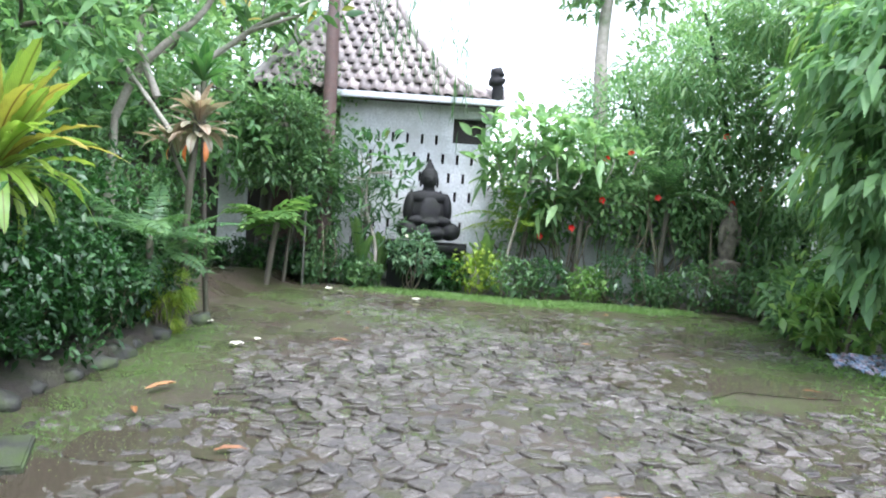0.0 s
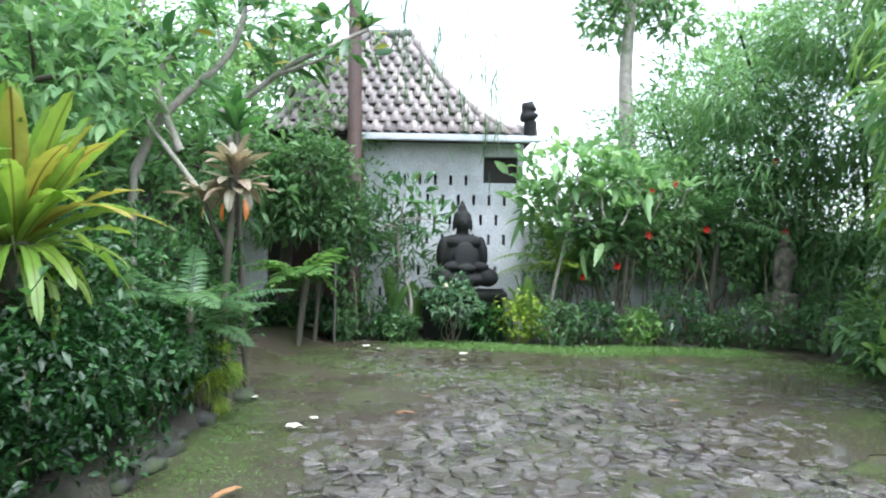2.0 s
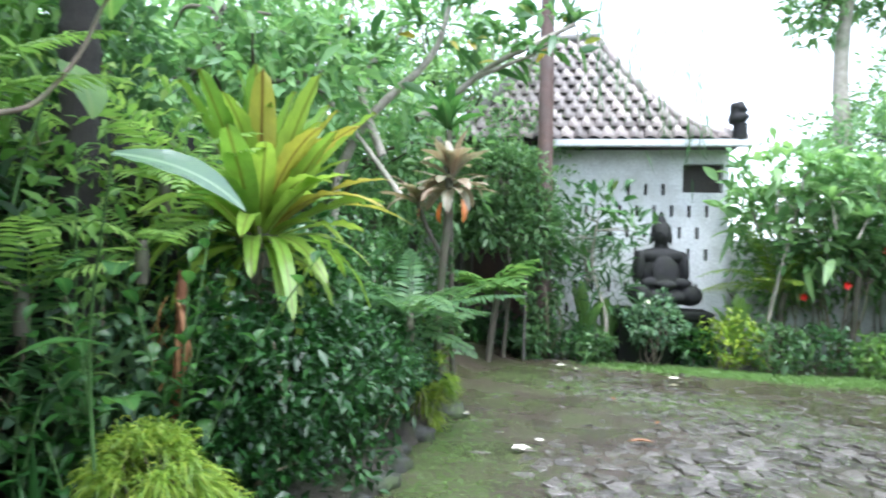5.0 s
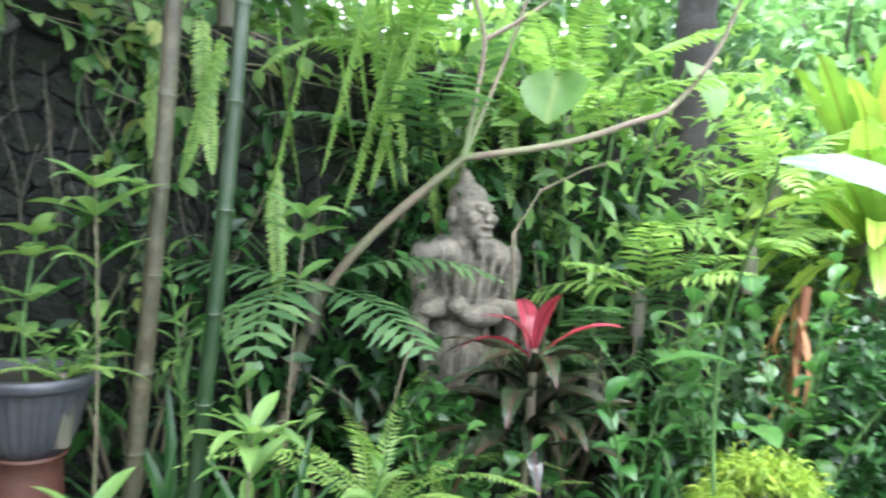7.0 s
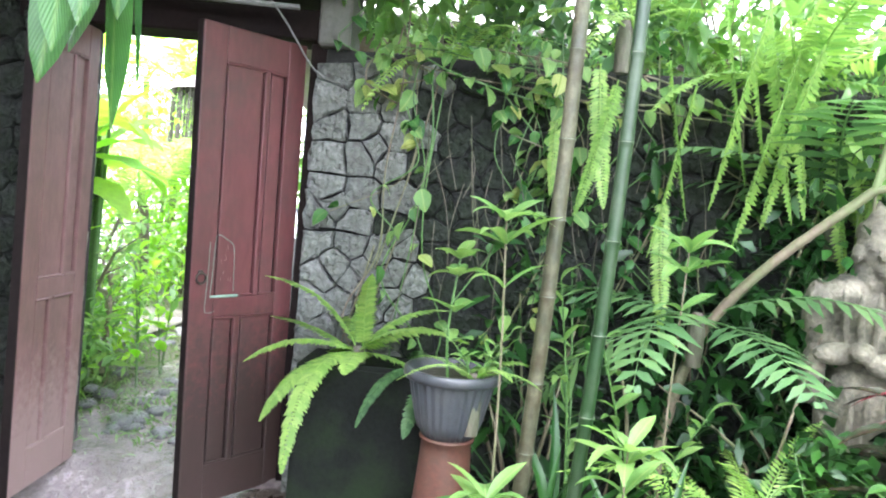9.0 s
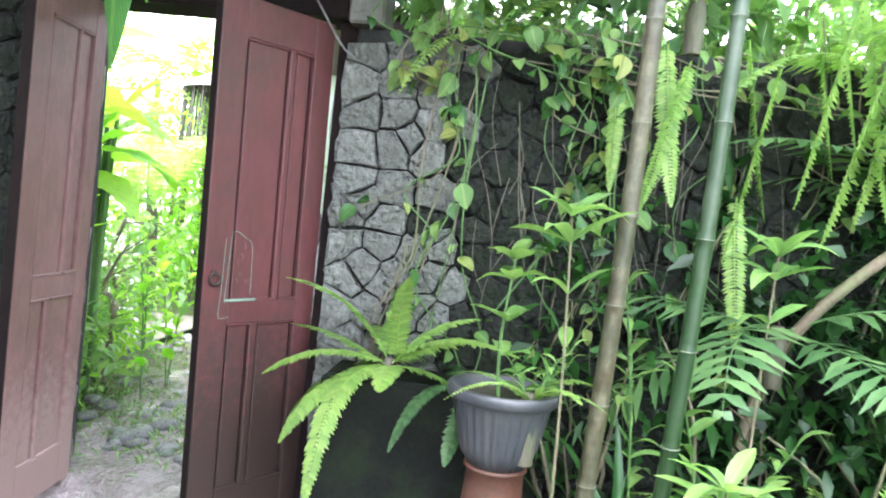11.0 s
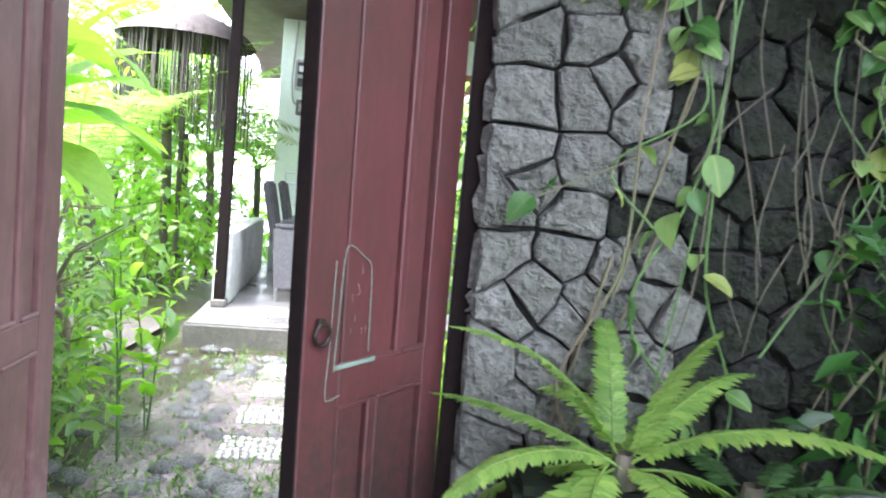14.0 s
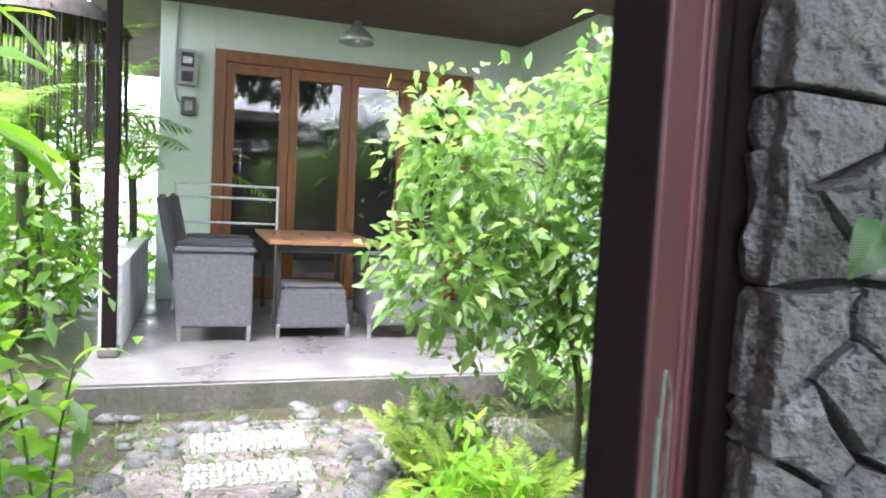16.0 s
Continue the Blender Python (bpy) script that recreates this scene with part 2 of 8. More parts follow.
    concrete=surface("wet_terrace_concrete", (0.11, 0.106, 0.103), (0.22, 0.212, 0.206), 2.2, 30, (0.2, 0.55), 0.3, 0.005, dirt=(0.1, 0.096, 0.092), dirt_scale=2.5),
    concedge=surface("weathered_concrete_edge", (0.1, 0.095, 0.085), (0.18, 0.17, 0.15), 3, 40, (0.5, 0.8), 0.6, 0.01, dirt=(0.06, 0.07, 0.04)),
    door=surface("maroon_door_paint", (0.078, 0.02, 0.021), (0.115, 0.034, 0.035), 2.5, 45, (0.45, 0.65), 0.3, 0.004, dirt=(0.05, 0.026, 0.022), dirt_scale=3.0, stretch=(1, 1, 0.25), grain=(0.8, 1.1)),
    doorfaded=surface("faded_door_paint", (0.085, 0.03, 0.03), (0.2, 0.11, 0.105), 2.5, 45, (0.45, 0.65), 0.3, 0.004, dirt=(0.08, 0.04, 0.035), dirt_scale=3.0, stretch=(1, 1, 0.25), grain=(0.8, 1.1)),
    doordark=surface("dark_door_frame", (0.006, 0.004, 0.004), (0.015, 0.01, 0.009), 4, 40, (0.75, 0.95), 0.3, 0.004, spec=0.12),
    teak=surface("orange_brown_wood", (0.2, 0.075, 0.025), (0.3, 0.12, 0.04), 2, 40, (0.35, 0.5), 0.25, 0.003, stretch=(6, 6, 0.6)),
    tabletop=surface("wet_table_wood", (0.33, 0.16, 0.08), (0.45, 0.23, 0.12), 2, 30, (0.25, 0.4), 0.2, 0.003, stretch=(6, 1, 1)),
    rattan=surface("grey_rattan", (0.1, 0.1, 0.105), (0.165, 0.165, 0.17), 40, 180, (0.5, 0.7), 0.9, 0.006),
    cushion=surface("black_frame", (0.02, 0.02, 0.022), (0.05, 0.05, 0.055), 8, 60, (0.4, 0.6), 0.3, 0.004),
    steel=surface("white_metal", (0.62, 0.63, 0.64), (0.75, 0.76, 0.77), 5, 40, (0.25, 0.4), 0.1, 0.002),
    grey=surface("grey_metal", (0.3, 0.31, 0.31), (0.42, 0.42, 0.41), 5, 40, (0.35, 0.5), 0.2, 0.003, metal=0.6),
    iron=surface("dark_iron", (0.03, 0.028, 0.026), (0.08, 0.06, 0.05), 15, 80, (0.4, 0.6), 0.4, 0.003, metal=0.7),
    # the lighter tile tone is raised to include haze and wet sheen
    tile=surface("old_hazy_clay_tile", (0.16, 0.115, 0.1), (0.45, 0.41, 0.38), 3, 30, (0.25, 0.5), 0.5, 0.01, dirt=(0.12, 0.1, 0.09), dirt_scale=2, vary=0.45),
    terracotta=surface("terracotta", (0.06, 0.02, 0.012), (0.11, 0.037, 0.021), 5, 60, (0.5, 0.75), 0.3, 0.005, dirt=(0.045, 0.03, 0.02), dirt_scale=5),
    potgrey=surface("grey_plastic_pot", (0.032, 0.035, 0.04), (0.06, 0.064, 0.071), 6, 60, (0.3, 0.5), 0.15, 0.003, dirt=(0.05, 0.05, 0.048), dirt_scale=6),
    lava=surface("black_lava_stone", (0.012, 0.012, 0.013), (0.03, 0.03, 0.031), 12, 70, (0.55, 0.85), 0.7, 0.01, dirt=(0.022, 0.025, 0.018), dirt_scale=5, spec=0.2),
    oldstone=surface("lichen_grey_stone", (0.075, 0.068, 0.05), (0.3, 0.27, 0.2), 9, 60, (0.6, 0.9), 1.0, 0.014, dirt=(0.026, 0.028, 0.018), dirt_scale=8),
    moss=surface("mossy_rock", (0.022, 0.024, 0.018), (0.055, 0.055, 0.048), 8, 60, (0.4, 0.8), 0.9, 0.015, dirt=(0.05, 0.085, 0.012), dirt_scale=4),
    pebble=surface("white_pebble", (0.4, 0.4, 0.37), (0.66, 0.65, 0.61), 12, 60, (0.2, 0.4), 0.2, 0.004, vary=0.35),
    riverstone=surface("grey_river_stone", (0.055, 0.056, 0.056), (0.13, 0.13, 0.128), 8, 60, (0.14, 0.42), 0.5, 0.006, vary=0.4),
    thatch=surface("grey_brown_thatch", (0.07, 0.06, 0.055), (0.15, 0.13, 0.115), 10, 60, (0.8, 0.95), 0.9, 0.02, stretch=(1, 1, 0.2)),
    pvc=surface("grey_gutter", (0.5, 0.52, 0.53), (0.62, 0.63, 0.64), 3, 40, (0.35, 0.5), 0.2, 0.003),
    cable=surface("grey_cable", (0.1, 0.1, 0.1), (0.2, 0.2, 0.19), 6, 40, (0.5, 0.6), 0.2, 0.003),
    plasticblue=surface("blue_white_plastic", (0.16, 0.28, 0.45), (0.65, 0.68, 0.7), 9, 40, (0.2, 0.4), 0.4, 0.01, dirt=(0.3, 0.08, 0.09), dirt_scale=12, vary=0.3),
    chalk=surface("green_chalk", (0.16, 0.24, 0.19), (0.22, 0.3, 0.24), 30, 90, (0.7, 0.9), 0.2, 0.003),
    scuff=surface("worn_pale_paint", (0.25, 0.13, 0.13), (0.35, 0.22, 0.2), 30, 90, (0.5, 0.7), 0.2, 0.003),
)


def splashed(mat, spread, mud):
    """Mud thrown up by rain on the foot of a painted door: denser near the ground."""
    nt = mat.node_tree
    p = nt.nodes["Principled BSDF"]
    src = p.inputs["Base Color"].links[0].from_socket
    geo = nt.nodes.new("ShaderNodeNewGeometry")
    sep = nt.nodes.new("ShaderNodeSeparateXYZ")
    nt.links.new(geo.outputs["Position"], sep.inputs[0])
    n = nt.nodes.new("ShaderNodeMath")
    n.operation = "MULTIPLY_ADD"
    nt.links.new(sep.outputs["Z"], n.inputs[0])
    n.inputs[1].default_value = -1.0 / spread
    n.inputs[2].default_value = 0.7
    a = nt.nodes.new("ShaderNodeMath")
    nt.links.new(n.outputs[0], a.inputs[0])
    nt.links.new(noise_tex(nt, 26.0, 8.0, rough=0.75), a.inputs[1])
    k = ramp(nt, a.outputs[0], [(0.55, (0, 0, 0)), (0.8, (0.85, 0.85, 0.85))])
    nt.links.new(mixed(nt, k, src, mud), p.inputs["Base Color"])


splashed(M["door"], 1.5, (0.024, 0.018, 0.014))
splashed(M["doorfaded"], 1.1, (0.21, 0.14, 0.13))


def water_mat():
    mat, nt, p = material("puddle_water")
    p.inputs["Base Color"].default_value = (0.05, 0.042, 0.03, 1)
    p.inputs["Roughness"].default_value = 0.06
    bumped(nt, p, noise_tex(nt, 25.0, 2.0), 0.12, 0.004)
    return mat


def glass_mat():
    mat, nt, p = material("dark_room_glass")
    p.inputs["Base Color"].default_value = (1, 1, 1, 1)
    p.inputs["Roughness"].default_value = 0.0
    p.inputs["Transmission Weight"].default_value = 1.0
    p.inputs["IOR"].default_value = 1.5
    return mat


M["water"], M["glass"] = water_mat(), glass_mat()

RIBBED = {
    "nest": leaf_mat("nest_fern_blade", (0.1, 0.22, 0.03), (0.18, 0.33, 0.04), (0.32, 0.42, 0.05), 0.28, 0.45, tone=0.9, rib=(0.13, 0.15, 0.025)),
    "nestold": leaf_mat("old_nest_fern_blade", (0.28, 0.3, 0.035), (0.36, 0.37, 0.045), (0.27, 0.21, 0.03), 0.35, 0.35, tone=0.9, rib=(0.13, 0.07, 0.015)),
    "mid": leaf_mat("green_blade", (0.016, 0.062, 0.02), (0.036, 0.115, 0.032), (0.085, 0.21, 0.05), 0.25, 0.4, tone=0.95, rib=(0.09, 0.18, 0.05)),
    "bright": leaf_mat("bright_blade", (0.07, 0.19, 0.04), (0.125, 0.3, 0.055), (0.24, 0.41, 0.08), 0.3, 0.45, rib=(0.25, 0.36, 0.12)),
    "wood_leaf": leaf_mat("bluish_blade", (0.05, 0.12, 0.07), (0.1, 0.2, 0.12), (0.16, 0.27, 0.16), 0.16, 0.25, rib=(0.22, 0.32, 0.2)),
    "red": leaf_mat("red_blade", (0.05, 0.007, 0.013), (0.2, 0.012, 0.034), (0.36, 0.08, 0.11), 0.16, 0.35, tone=1.0, rib=(0.1, 0.015, 0.02)),
    "maroon": leaf_mat("maroon_blade", (0.008, 0.018, 0.009), (0.014, 0.026, 0.013), (0.03, 0.026, 0.016), 0.13, 0.1, tone=1.0, rib=(0.06, 0.02, 0.022)),
    "silver": leaf_mat("silver_blade", (0.13, 0.17, 0.1), (0.25, 0.25, 0.17), (0.36, 0.22, 0.15), 0.35, 0.3, rib=(0.2, 0.11, 0.07)),
    "golden": leaf_mat("golden_blade", (0.13, 0.22, 0.03), (0.24, 0.33, 0.05), (0.42, 0.45, 0.08), 0.35, 0.4, rib=(0.2, 0.28, 0.05)),
}
RIBBED_OF = {M[k].name: m for k, m in RIBBED.items()}

# ---- building tools ----
RNG = np.random.default_rng(7)


def thing(name, loc=(0, 0, 0), label="", category="", group="", kind="", turn=0.0):
    ob = new(name)
    ob.empty_display_size = 0.1
    ob.matrix_world = pose(*loc, 0, 0, turn)
    return tagged(ob, label, category, group, kind)


def mesh_of(name, V, F):
    me = bpy.data.meshes.new(name)
    V = np.asarray(V, np.float32)
    if isinstance(F, np.ndarray):
        n, k = F.shape
        me.vertices.add(len(V))
        me.vertices.foreach_set("co", V.ravel())
        me.loops.add(n * k)
        me.loops.foreach_set("vertex_index", F.ravel().astype(np.int32))
        me.polygons.add(n)
        me.polygons.foreach_set("loop_start", np.arange(0, n * k, k, dtype=np.int32))
        me.update(calc_edges=True)
    else:
        me.from_pydata([tuple(v) for v in V.tolist()], [], F)
        me.update()
    return me


def smooth(me):
    me.polygons.foreach_set("use_smooth", np.ones(len(me.polygons), bool))
    return me


VARIANTS = {}


def with_mat(me, mat):
    """The mesh in another material; long blades take the ribbed kind of it."""
    if me.get("blade"):
        mat = RIBBED_OF.get(mat.name, mat)
    if not me.materials:
        me.materials.append(mat)
    if me.materials[0] == mat:
        return me
    key = (me.name, mat.name)
    if key not in VARIANTS:
        VARIANTS[key] = me.copy()
        VARIANTS[key].materials.clear()
        VARIANTS[key].materials.append(mat)
    return VARIANTS[key]


def put(name, me, mat, parent=None, label="", m=None):
    """A mesh object, under its thing where there is one."""
    if mat:
        me = with_mat(me, mat)
    ob = new(name, me)
    if parent is not None:
        ob.parent = parent
    if m is not None:
        ob.matrix_local = m
    if label:
        ob["label"] = label
    return ob


def part(name, bm, mat, parent, label="", m=None, round_=False):
    me = bpy.data.meshes.new(name)
    bm.to_mesh(me)
    bm.free()
    if round_:
        smooth(me)
    return put(name, me, mat, parent, label, m)


def box_bm(x0, y0, z0, x1, y1, z1, bevel=0.004, segs=1):
    bm = bmesh.new()
    bmesh.ops.create_cube(bm, size=1, matrix=Matrix.Translation(((x0 + x1) / 2, (y0 + y1) / 2, (z0 + z1) / 2)) @ Matrix.Diagonal((x1 - x0, y1 - y0, z1 - z0, 1)))
    if bevel:
        bmesh.ops.bevel(bm, geom=bm.edges[:], offset=bevel, segments=segs, affect="EDGES")
    return bm


def tube(points, radii, sides=7, cap=True):
    """Vertices and quads of a bent, tapered round bar."""
    P = np.asarray(points, float)
    R = np.broadcast_to(np.asarray(radii, float), (len(P),))
    T = np.gradient(P, axis=0)
    T /= np.linalg.norm(T, axis=1)[:, None] + 1e-9
    ref = np.array([0.31, 0.2, 0.93]) if abs(T[0][2]) < 0.9 else np.array([1.0, 0.1, 0.0])
    A = np.cross(T, ref)
    A /= np.linalg.norm(A, axis=1)[:, None] + 1e-9
    B = np.cross(T, A)
    ang = np.linspace(0, 2 * np.pi, sides, endpoint=False)
    V = (P[:, None] + R[:, None, None] * (A[:, None] * np.cos(ang)[None, :, None] + B[:, None] * np.sin(ang)[None, :, None])).reshape(-1, 3)
    F = []
    for i in range(len(P) - 1):
        for j in range(sides):
            k = (j + 1) % sides
            F.append((i * sides + j, i * sides + k, (i + 1) * sides + k, (i + 1) * sides + j))
    F = np.array(F, int)
    return V, F


def joined(pieces):
    VV, FF, n = [], [], 0
    for V, F in pieces:
        VV.append(V)
        FF.append(F + n)
        n += len(V)
    return np.concatenate(VV), np.concatenate(FF)


def unit(v):
    v = np.asarray(v, float)
    return v / (np.linalg.norm(v, axis=-1, keepdims=True) + 1e-9)


def curve_pts(points, n=12):
    """A smooth line through a few points."""
    P = np.asarray(points, float)
    if len(P) == 2:
        s = np.linspace(0, 1, n)[:, None]
        return P[0] * (1 - s) + P[1] * s
    Q = np.vstack([2 * P[0] - P[1], P, 2 * P[-1] - P[-2]])
    out = []
    k = max(2, n // (len(P) - 1))
    for i in range(1, len(Q) - 2):
        for s in np.linspace(0, 1, k, endpoint=False):
            a, b, c, d = Q[i - 1], Q[i], Q[i + 1], Q[i + 2]
            out.append(0.5 * (2 * b + (c - a) * s + (2 * a - 5 * b + 4 * c - d) * s * s + (3 * b - a - 3 * c + d) * s ** 3))
    out.append(P[-1])
    return np.array(out)


def leaves(base, way, up, length, width, droop=0.3, segs=2, fold=0.15, peak=0.4):
    """Many blades at once: a folded, drooping, pointed leaf from each base along its way."""
    base, way, up = np.asarray(base, float), unit(way), unit(up)
    N = len(base)
    length, width, droop = (np.broadcast_to(np.asarray(q, float), (N,)) for q in (length, width, droop))
    side = unit(np.cross(way, up))
    nor = np.cross(side, way)
    S = np.linspace(0, 1, segs + 1)
    prof = np.where(S < peak, np.sin(np.pi / 2 * S / peak) ** 0.8, np.clip(np.cos(np.pi / 2 * (S - peak) / (1 - peak)), 0, 1) ** 0.9) if segs > 2 else np.array([0.25, 1.0, 0.06])[: segs + 1] if segs == 2 else np.array([1.0, 0.3])
    prof = np.clip(prof, 0.05, 1)
    rows = []
    for s, w in zip(S, prof):
        c = base + way * (length * s)[:, None] - np.array([0, 0, 1.0]) * (droop * length * s * s)[:, None]
        e = side * (width * w / 2)[:, None]
        lift = nor * (fold * width * w)[:, None]
        rows.append(np.stack([c - e + lift, c, c + e + lift], 1))
    V = np.stack(rows, 1).reshape(-1, 3)
    per = 3 * (segs + 1)
    f = []
    for i in range(segs):
        for j in range(2):
            a = i * 3 + j
            f.append((a, a + 1, a + 4, a + 3))
    f = np.array(f)
    F = (f[None] + (np.arange(N) * per)[:, None, None]).reshape(-1, 4)
    return V, F


def lump(center, radii, n, length, width, up=0.35, droop=0.35, shell=0.55, segs=2, fold=0.15, hang=False, seed=1, gaps=0.35):
    """Leaves of one crown: an uneven cloud of blades, denser towards the outside, with gaps."""
    rng = np.random.default_rng(seed)
    c, r = np.asarray(center, float), np.asarray(radii, float)
    d = unit(rng.normal(size=(n * 2, 3)))
    k = rng.integers(0, 14, size=n * 2)
    hubs = unit(rng.normal(size=(14, 3)))
    bulge = 1 + 0.28 * np.sin(3.1 * d[:, 0] + seed) * np.cos(4.3 * d[:, 1] + 2 * seed) + 0.18 * np.sin(7 * d[:, 2] + 5 * d[:, 0] + seed)
    rad = rng.uniform(shell, 1.0, size=n * 2) ** 0.7 * bulge
    keep = (np.sin(5 * d[:, 0] + seed * 1.7) + np.sin(6 * d[:, 1] - seed) + np.sin(5.5 * d[:, 2] + 2.2 * seed)) > -3 * (1 - gaps)
    keep &= rng.random(n * 2) < 0.8
    idx = np.nonzero(keep)[0][:n]
    P = c + d[idx] * rad[idx][:, None] * r
    P = P[P[:, 2] > 0.01] if c[2] > 0 else P
    m = len(P)
    dd = d[idx][:m]
    way = dd * 0.8 + rng.normal(size=(m, 3)) * 0.7 + np.array([0, 0, -0.9 if hang else up])
    upv = np.array([0, 0, 1.0]) + rng.normal(size=(m, 3)) * 0.45 + dd * 0.4
    L = length * rng.uniform(0.6, 1.25, m)
    return leaves(P, way, upv, L, L * width, droop * rng.uniform(0.4, 1.5, m), segs, fold)


def branchy(base, tips, r0, bend=0.15, seed=0):
    """Limbs that rise from one base to several tips."""
    rng = np.random.default_rng(seed + 100)
    b = np.asarray(base, float)
    out = []
    for tip in tips:
        t = np.asarray(tip, float)
        mid = b * 0.5 + t * 0.5 + rng.normal(size=3) * bend * np.linalg.norm(t - b)
        mid[2] = max(mid[2], b[2] + 0.2 * abs(t[2] - b[2]))
        out.append(tube(curve_pts([b, mid, t], 8), np.linspace(r0, r0 * 0.3, 9), 5))
    return joined(out)


def limbs_of(root, name, base, tips, r0, mat, bend=0.15, seed=0):
    for k, tip in enumerate(tips):
        put(name, smooth(mesh_of(name, *branchy(base, [tip], r0, bend, seed * 31 + k))), M[mat], root)


def bush(name, loc, radii, n, leaf, width, mat, label, category="shrub", group="", stems=7, zc=None, stem_mat="twig", seed=1, r0=0.012, **kw):
    """A shrub: stems from the ground and an uneven crown of leaves."""
    root = thing(name, loc, label, category, group)
    rng = np.random.default_rng(seed)
    zc = radii[2] * 0.95 if zc is None else zc
    tips = [np.array([0, 0, zc]) + unit(rng.normal(size=3)) * np.array(radii) * 0.75 for _ in range(stems)]
    tips = [np.array([t[0], t[1], max(t[2], 0.1)]) for t in tips]
    limbs_of(root, "stem", (0, 0, -0.05), tips, r0, stem_mat, 0.15, seed)
    V, F = lump((0, 0, zc), radii, n, leaf, width, seed=seed, **kw)
    put("foliage", mesh_of("foliage", V, F), M[mat], root)
    return root


def frond_mesh(length, pairs, leaflet, lw, arch=0.5, seed=1, taper=True, start=0.12):
    """A pinnate frond that grows along +x, arches and hangs, with leaflets on both sides."""
    rng = np.random.default_rng(seed)
    s = np.linspace(0, 1, 14)
    x = length * (s - 0.12 * arch * s ** 3)
    z = length * (0.18 * s - arch * 0.62 * s ** 2.2)
    y = length * 0.06 * np.sin(2.2 * s + seed)
    C = np.stack([x, y, z], 1)
    pieces = [tube(C, np.linspace(0.006, 0.0015, 14) * (length / 0.8), 4)]
    t = np.linspace(start, 0.985, pairs)
    P = np.stack([np.interp(t, s, C[:, i]) for i in range(3)], 1)
    T = unit(np.stack([np.interp(t, s, np.gradient(C[:, i])) for i in range(3)], 1))
    up = unit(np.array([0, 0, 1.0]) - T * T[:, 2:3])
    side = np.cross(T, up)
    size = leaflet * (np.clip(np.sin(np.pi * np.clip(0.18 + 0.82 * t, 0, 1)) ** 0.6, 0.12, 1) if taper else 1)
    for sg in (-1, 1):
        way = side * sg + T * 0.45 + rng.normal(size=P.shape) * 0.07
        pieces.append(leaves(P, way, up, size * rng.uniform(0.88, 1.08, pairs), lw, 0.25, 2, 0.1))
    return mesh_of("frond", *joined(pieces))


def strap_mesh(name, length, width, arch=0.6, segs=12, wave=0.06, peak=0.5, fold=0.12, seed=1, rise=0.3, tip=0.75):
    """A long strap leaf along +x with a midrib fold, wavy edges and an arch."""
    rng = np.random.default_rng(seed)
    s = np.linspace(0, 1, segs + 1)
    x = length * (s - 0.18 * arch * s ** 3)
    z = length * (rise * s - arch * 0.7 * s ** 2.3)
    prof = np.clip(np.where(s < peak, 0.25 + 0.75 * np.sin(np.pi / 2 * s / peak), np.clip(np.cos(np.pi / 2 * (s - peak) / (1 - peak)), 0, 1) ** tip), 0.03, 1)
    w = width / 2 * prof
    V = []
    for i in range(segs + 1):
        wl_, wr = (rng.normal() * wave * width for _ in range(2))
        V += [(x[i], -w[i], z[i] + fold * w[i] * 2 + wl_), (x[i], -w[i] * 0.5, z[i] + fold * w[i] * 0.7), (x[i], 0, z[i]), (x[i], w[i] * 0.5, z[i] + fold * w[i] * 0.7), (x[i], w[i], z[i] + fold * w[i] * 2 + wr)]
    F = [(i * 5 + j, i * 5 + j + 1, i * 5 + j + 6, i * 5 + j + 5) for i in range(segs) for j in range(4)]
    me = smooth(mesh_of(name, V, np.array(F)))
    me["blade"] = 1
    return me


def rosette(root, name, meshes, n, elev, scale, mat, seed=1, z=0.0, az=(0, 360), golden=False, label="", zspread=0.0):
    """Leaves or fronds round one heart: parts that share a few meshes."""
    rng = np.random.default_rng(seed)
    for i in range(n):
        a = az[0] + (az[1] - az[0]) * ((i * 0.618) % 1 if golden else (i + rng.uniform(-0.3, 0.3)) / n)
        e = rng.uniform(*elev)
        k = rng.uniform(*scale)
        me = meshes[i % len(meshes)]
        m = pose(0, 0, z + rng.uniform(0, zspread), 0, 0, a) @ pose(0, 0, 0, rng.uniform(-12, 12), -e, 0) @ Matrix.Diagonal((k, k, k, 1))
        put(name, me, mat, root, label, m)


def clip_cell(poly, a, b):
    """The part of a polygon nearer to a than to b."""
    mid, n = (a + b) / 2, b - a
    out = []
    for i in range(len(poly)):
        p, q = poly[i], poly[(i + 1) % len(poly)]
        dp, dq = (p - mid) @ n, (q - mid) @ n
        if dp <= 0:
            out.append(p)
        if dp * dq < 0:
            out.append(p + (q - p) * dp / (dp - dq))
    return out


def cells(pts, reach):
    pts = np.asarray(pts, float)
    out = []
    for i, a in enumerate(pts):
        poly = [a + np.array(c) * reach for c in ((-1, -1), (1, -1), (1, 1), (-1, 1))]
        d = np.hypot(*(pts - a).T)
        for j in np.argsort(d)[1:22]:
            if d[j] > 2.2 * reach or not poly:
                break
            poly = clip_cell(poly, a, pts[j])
        out.append((a, poly))
    return out


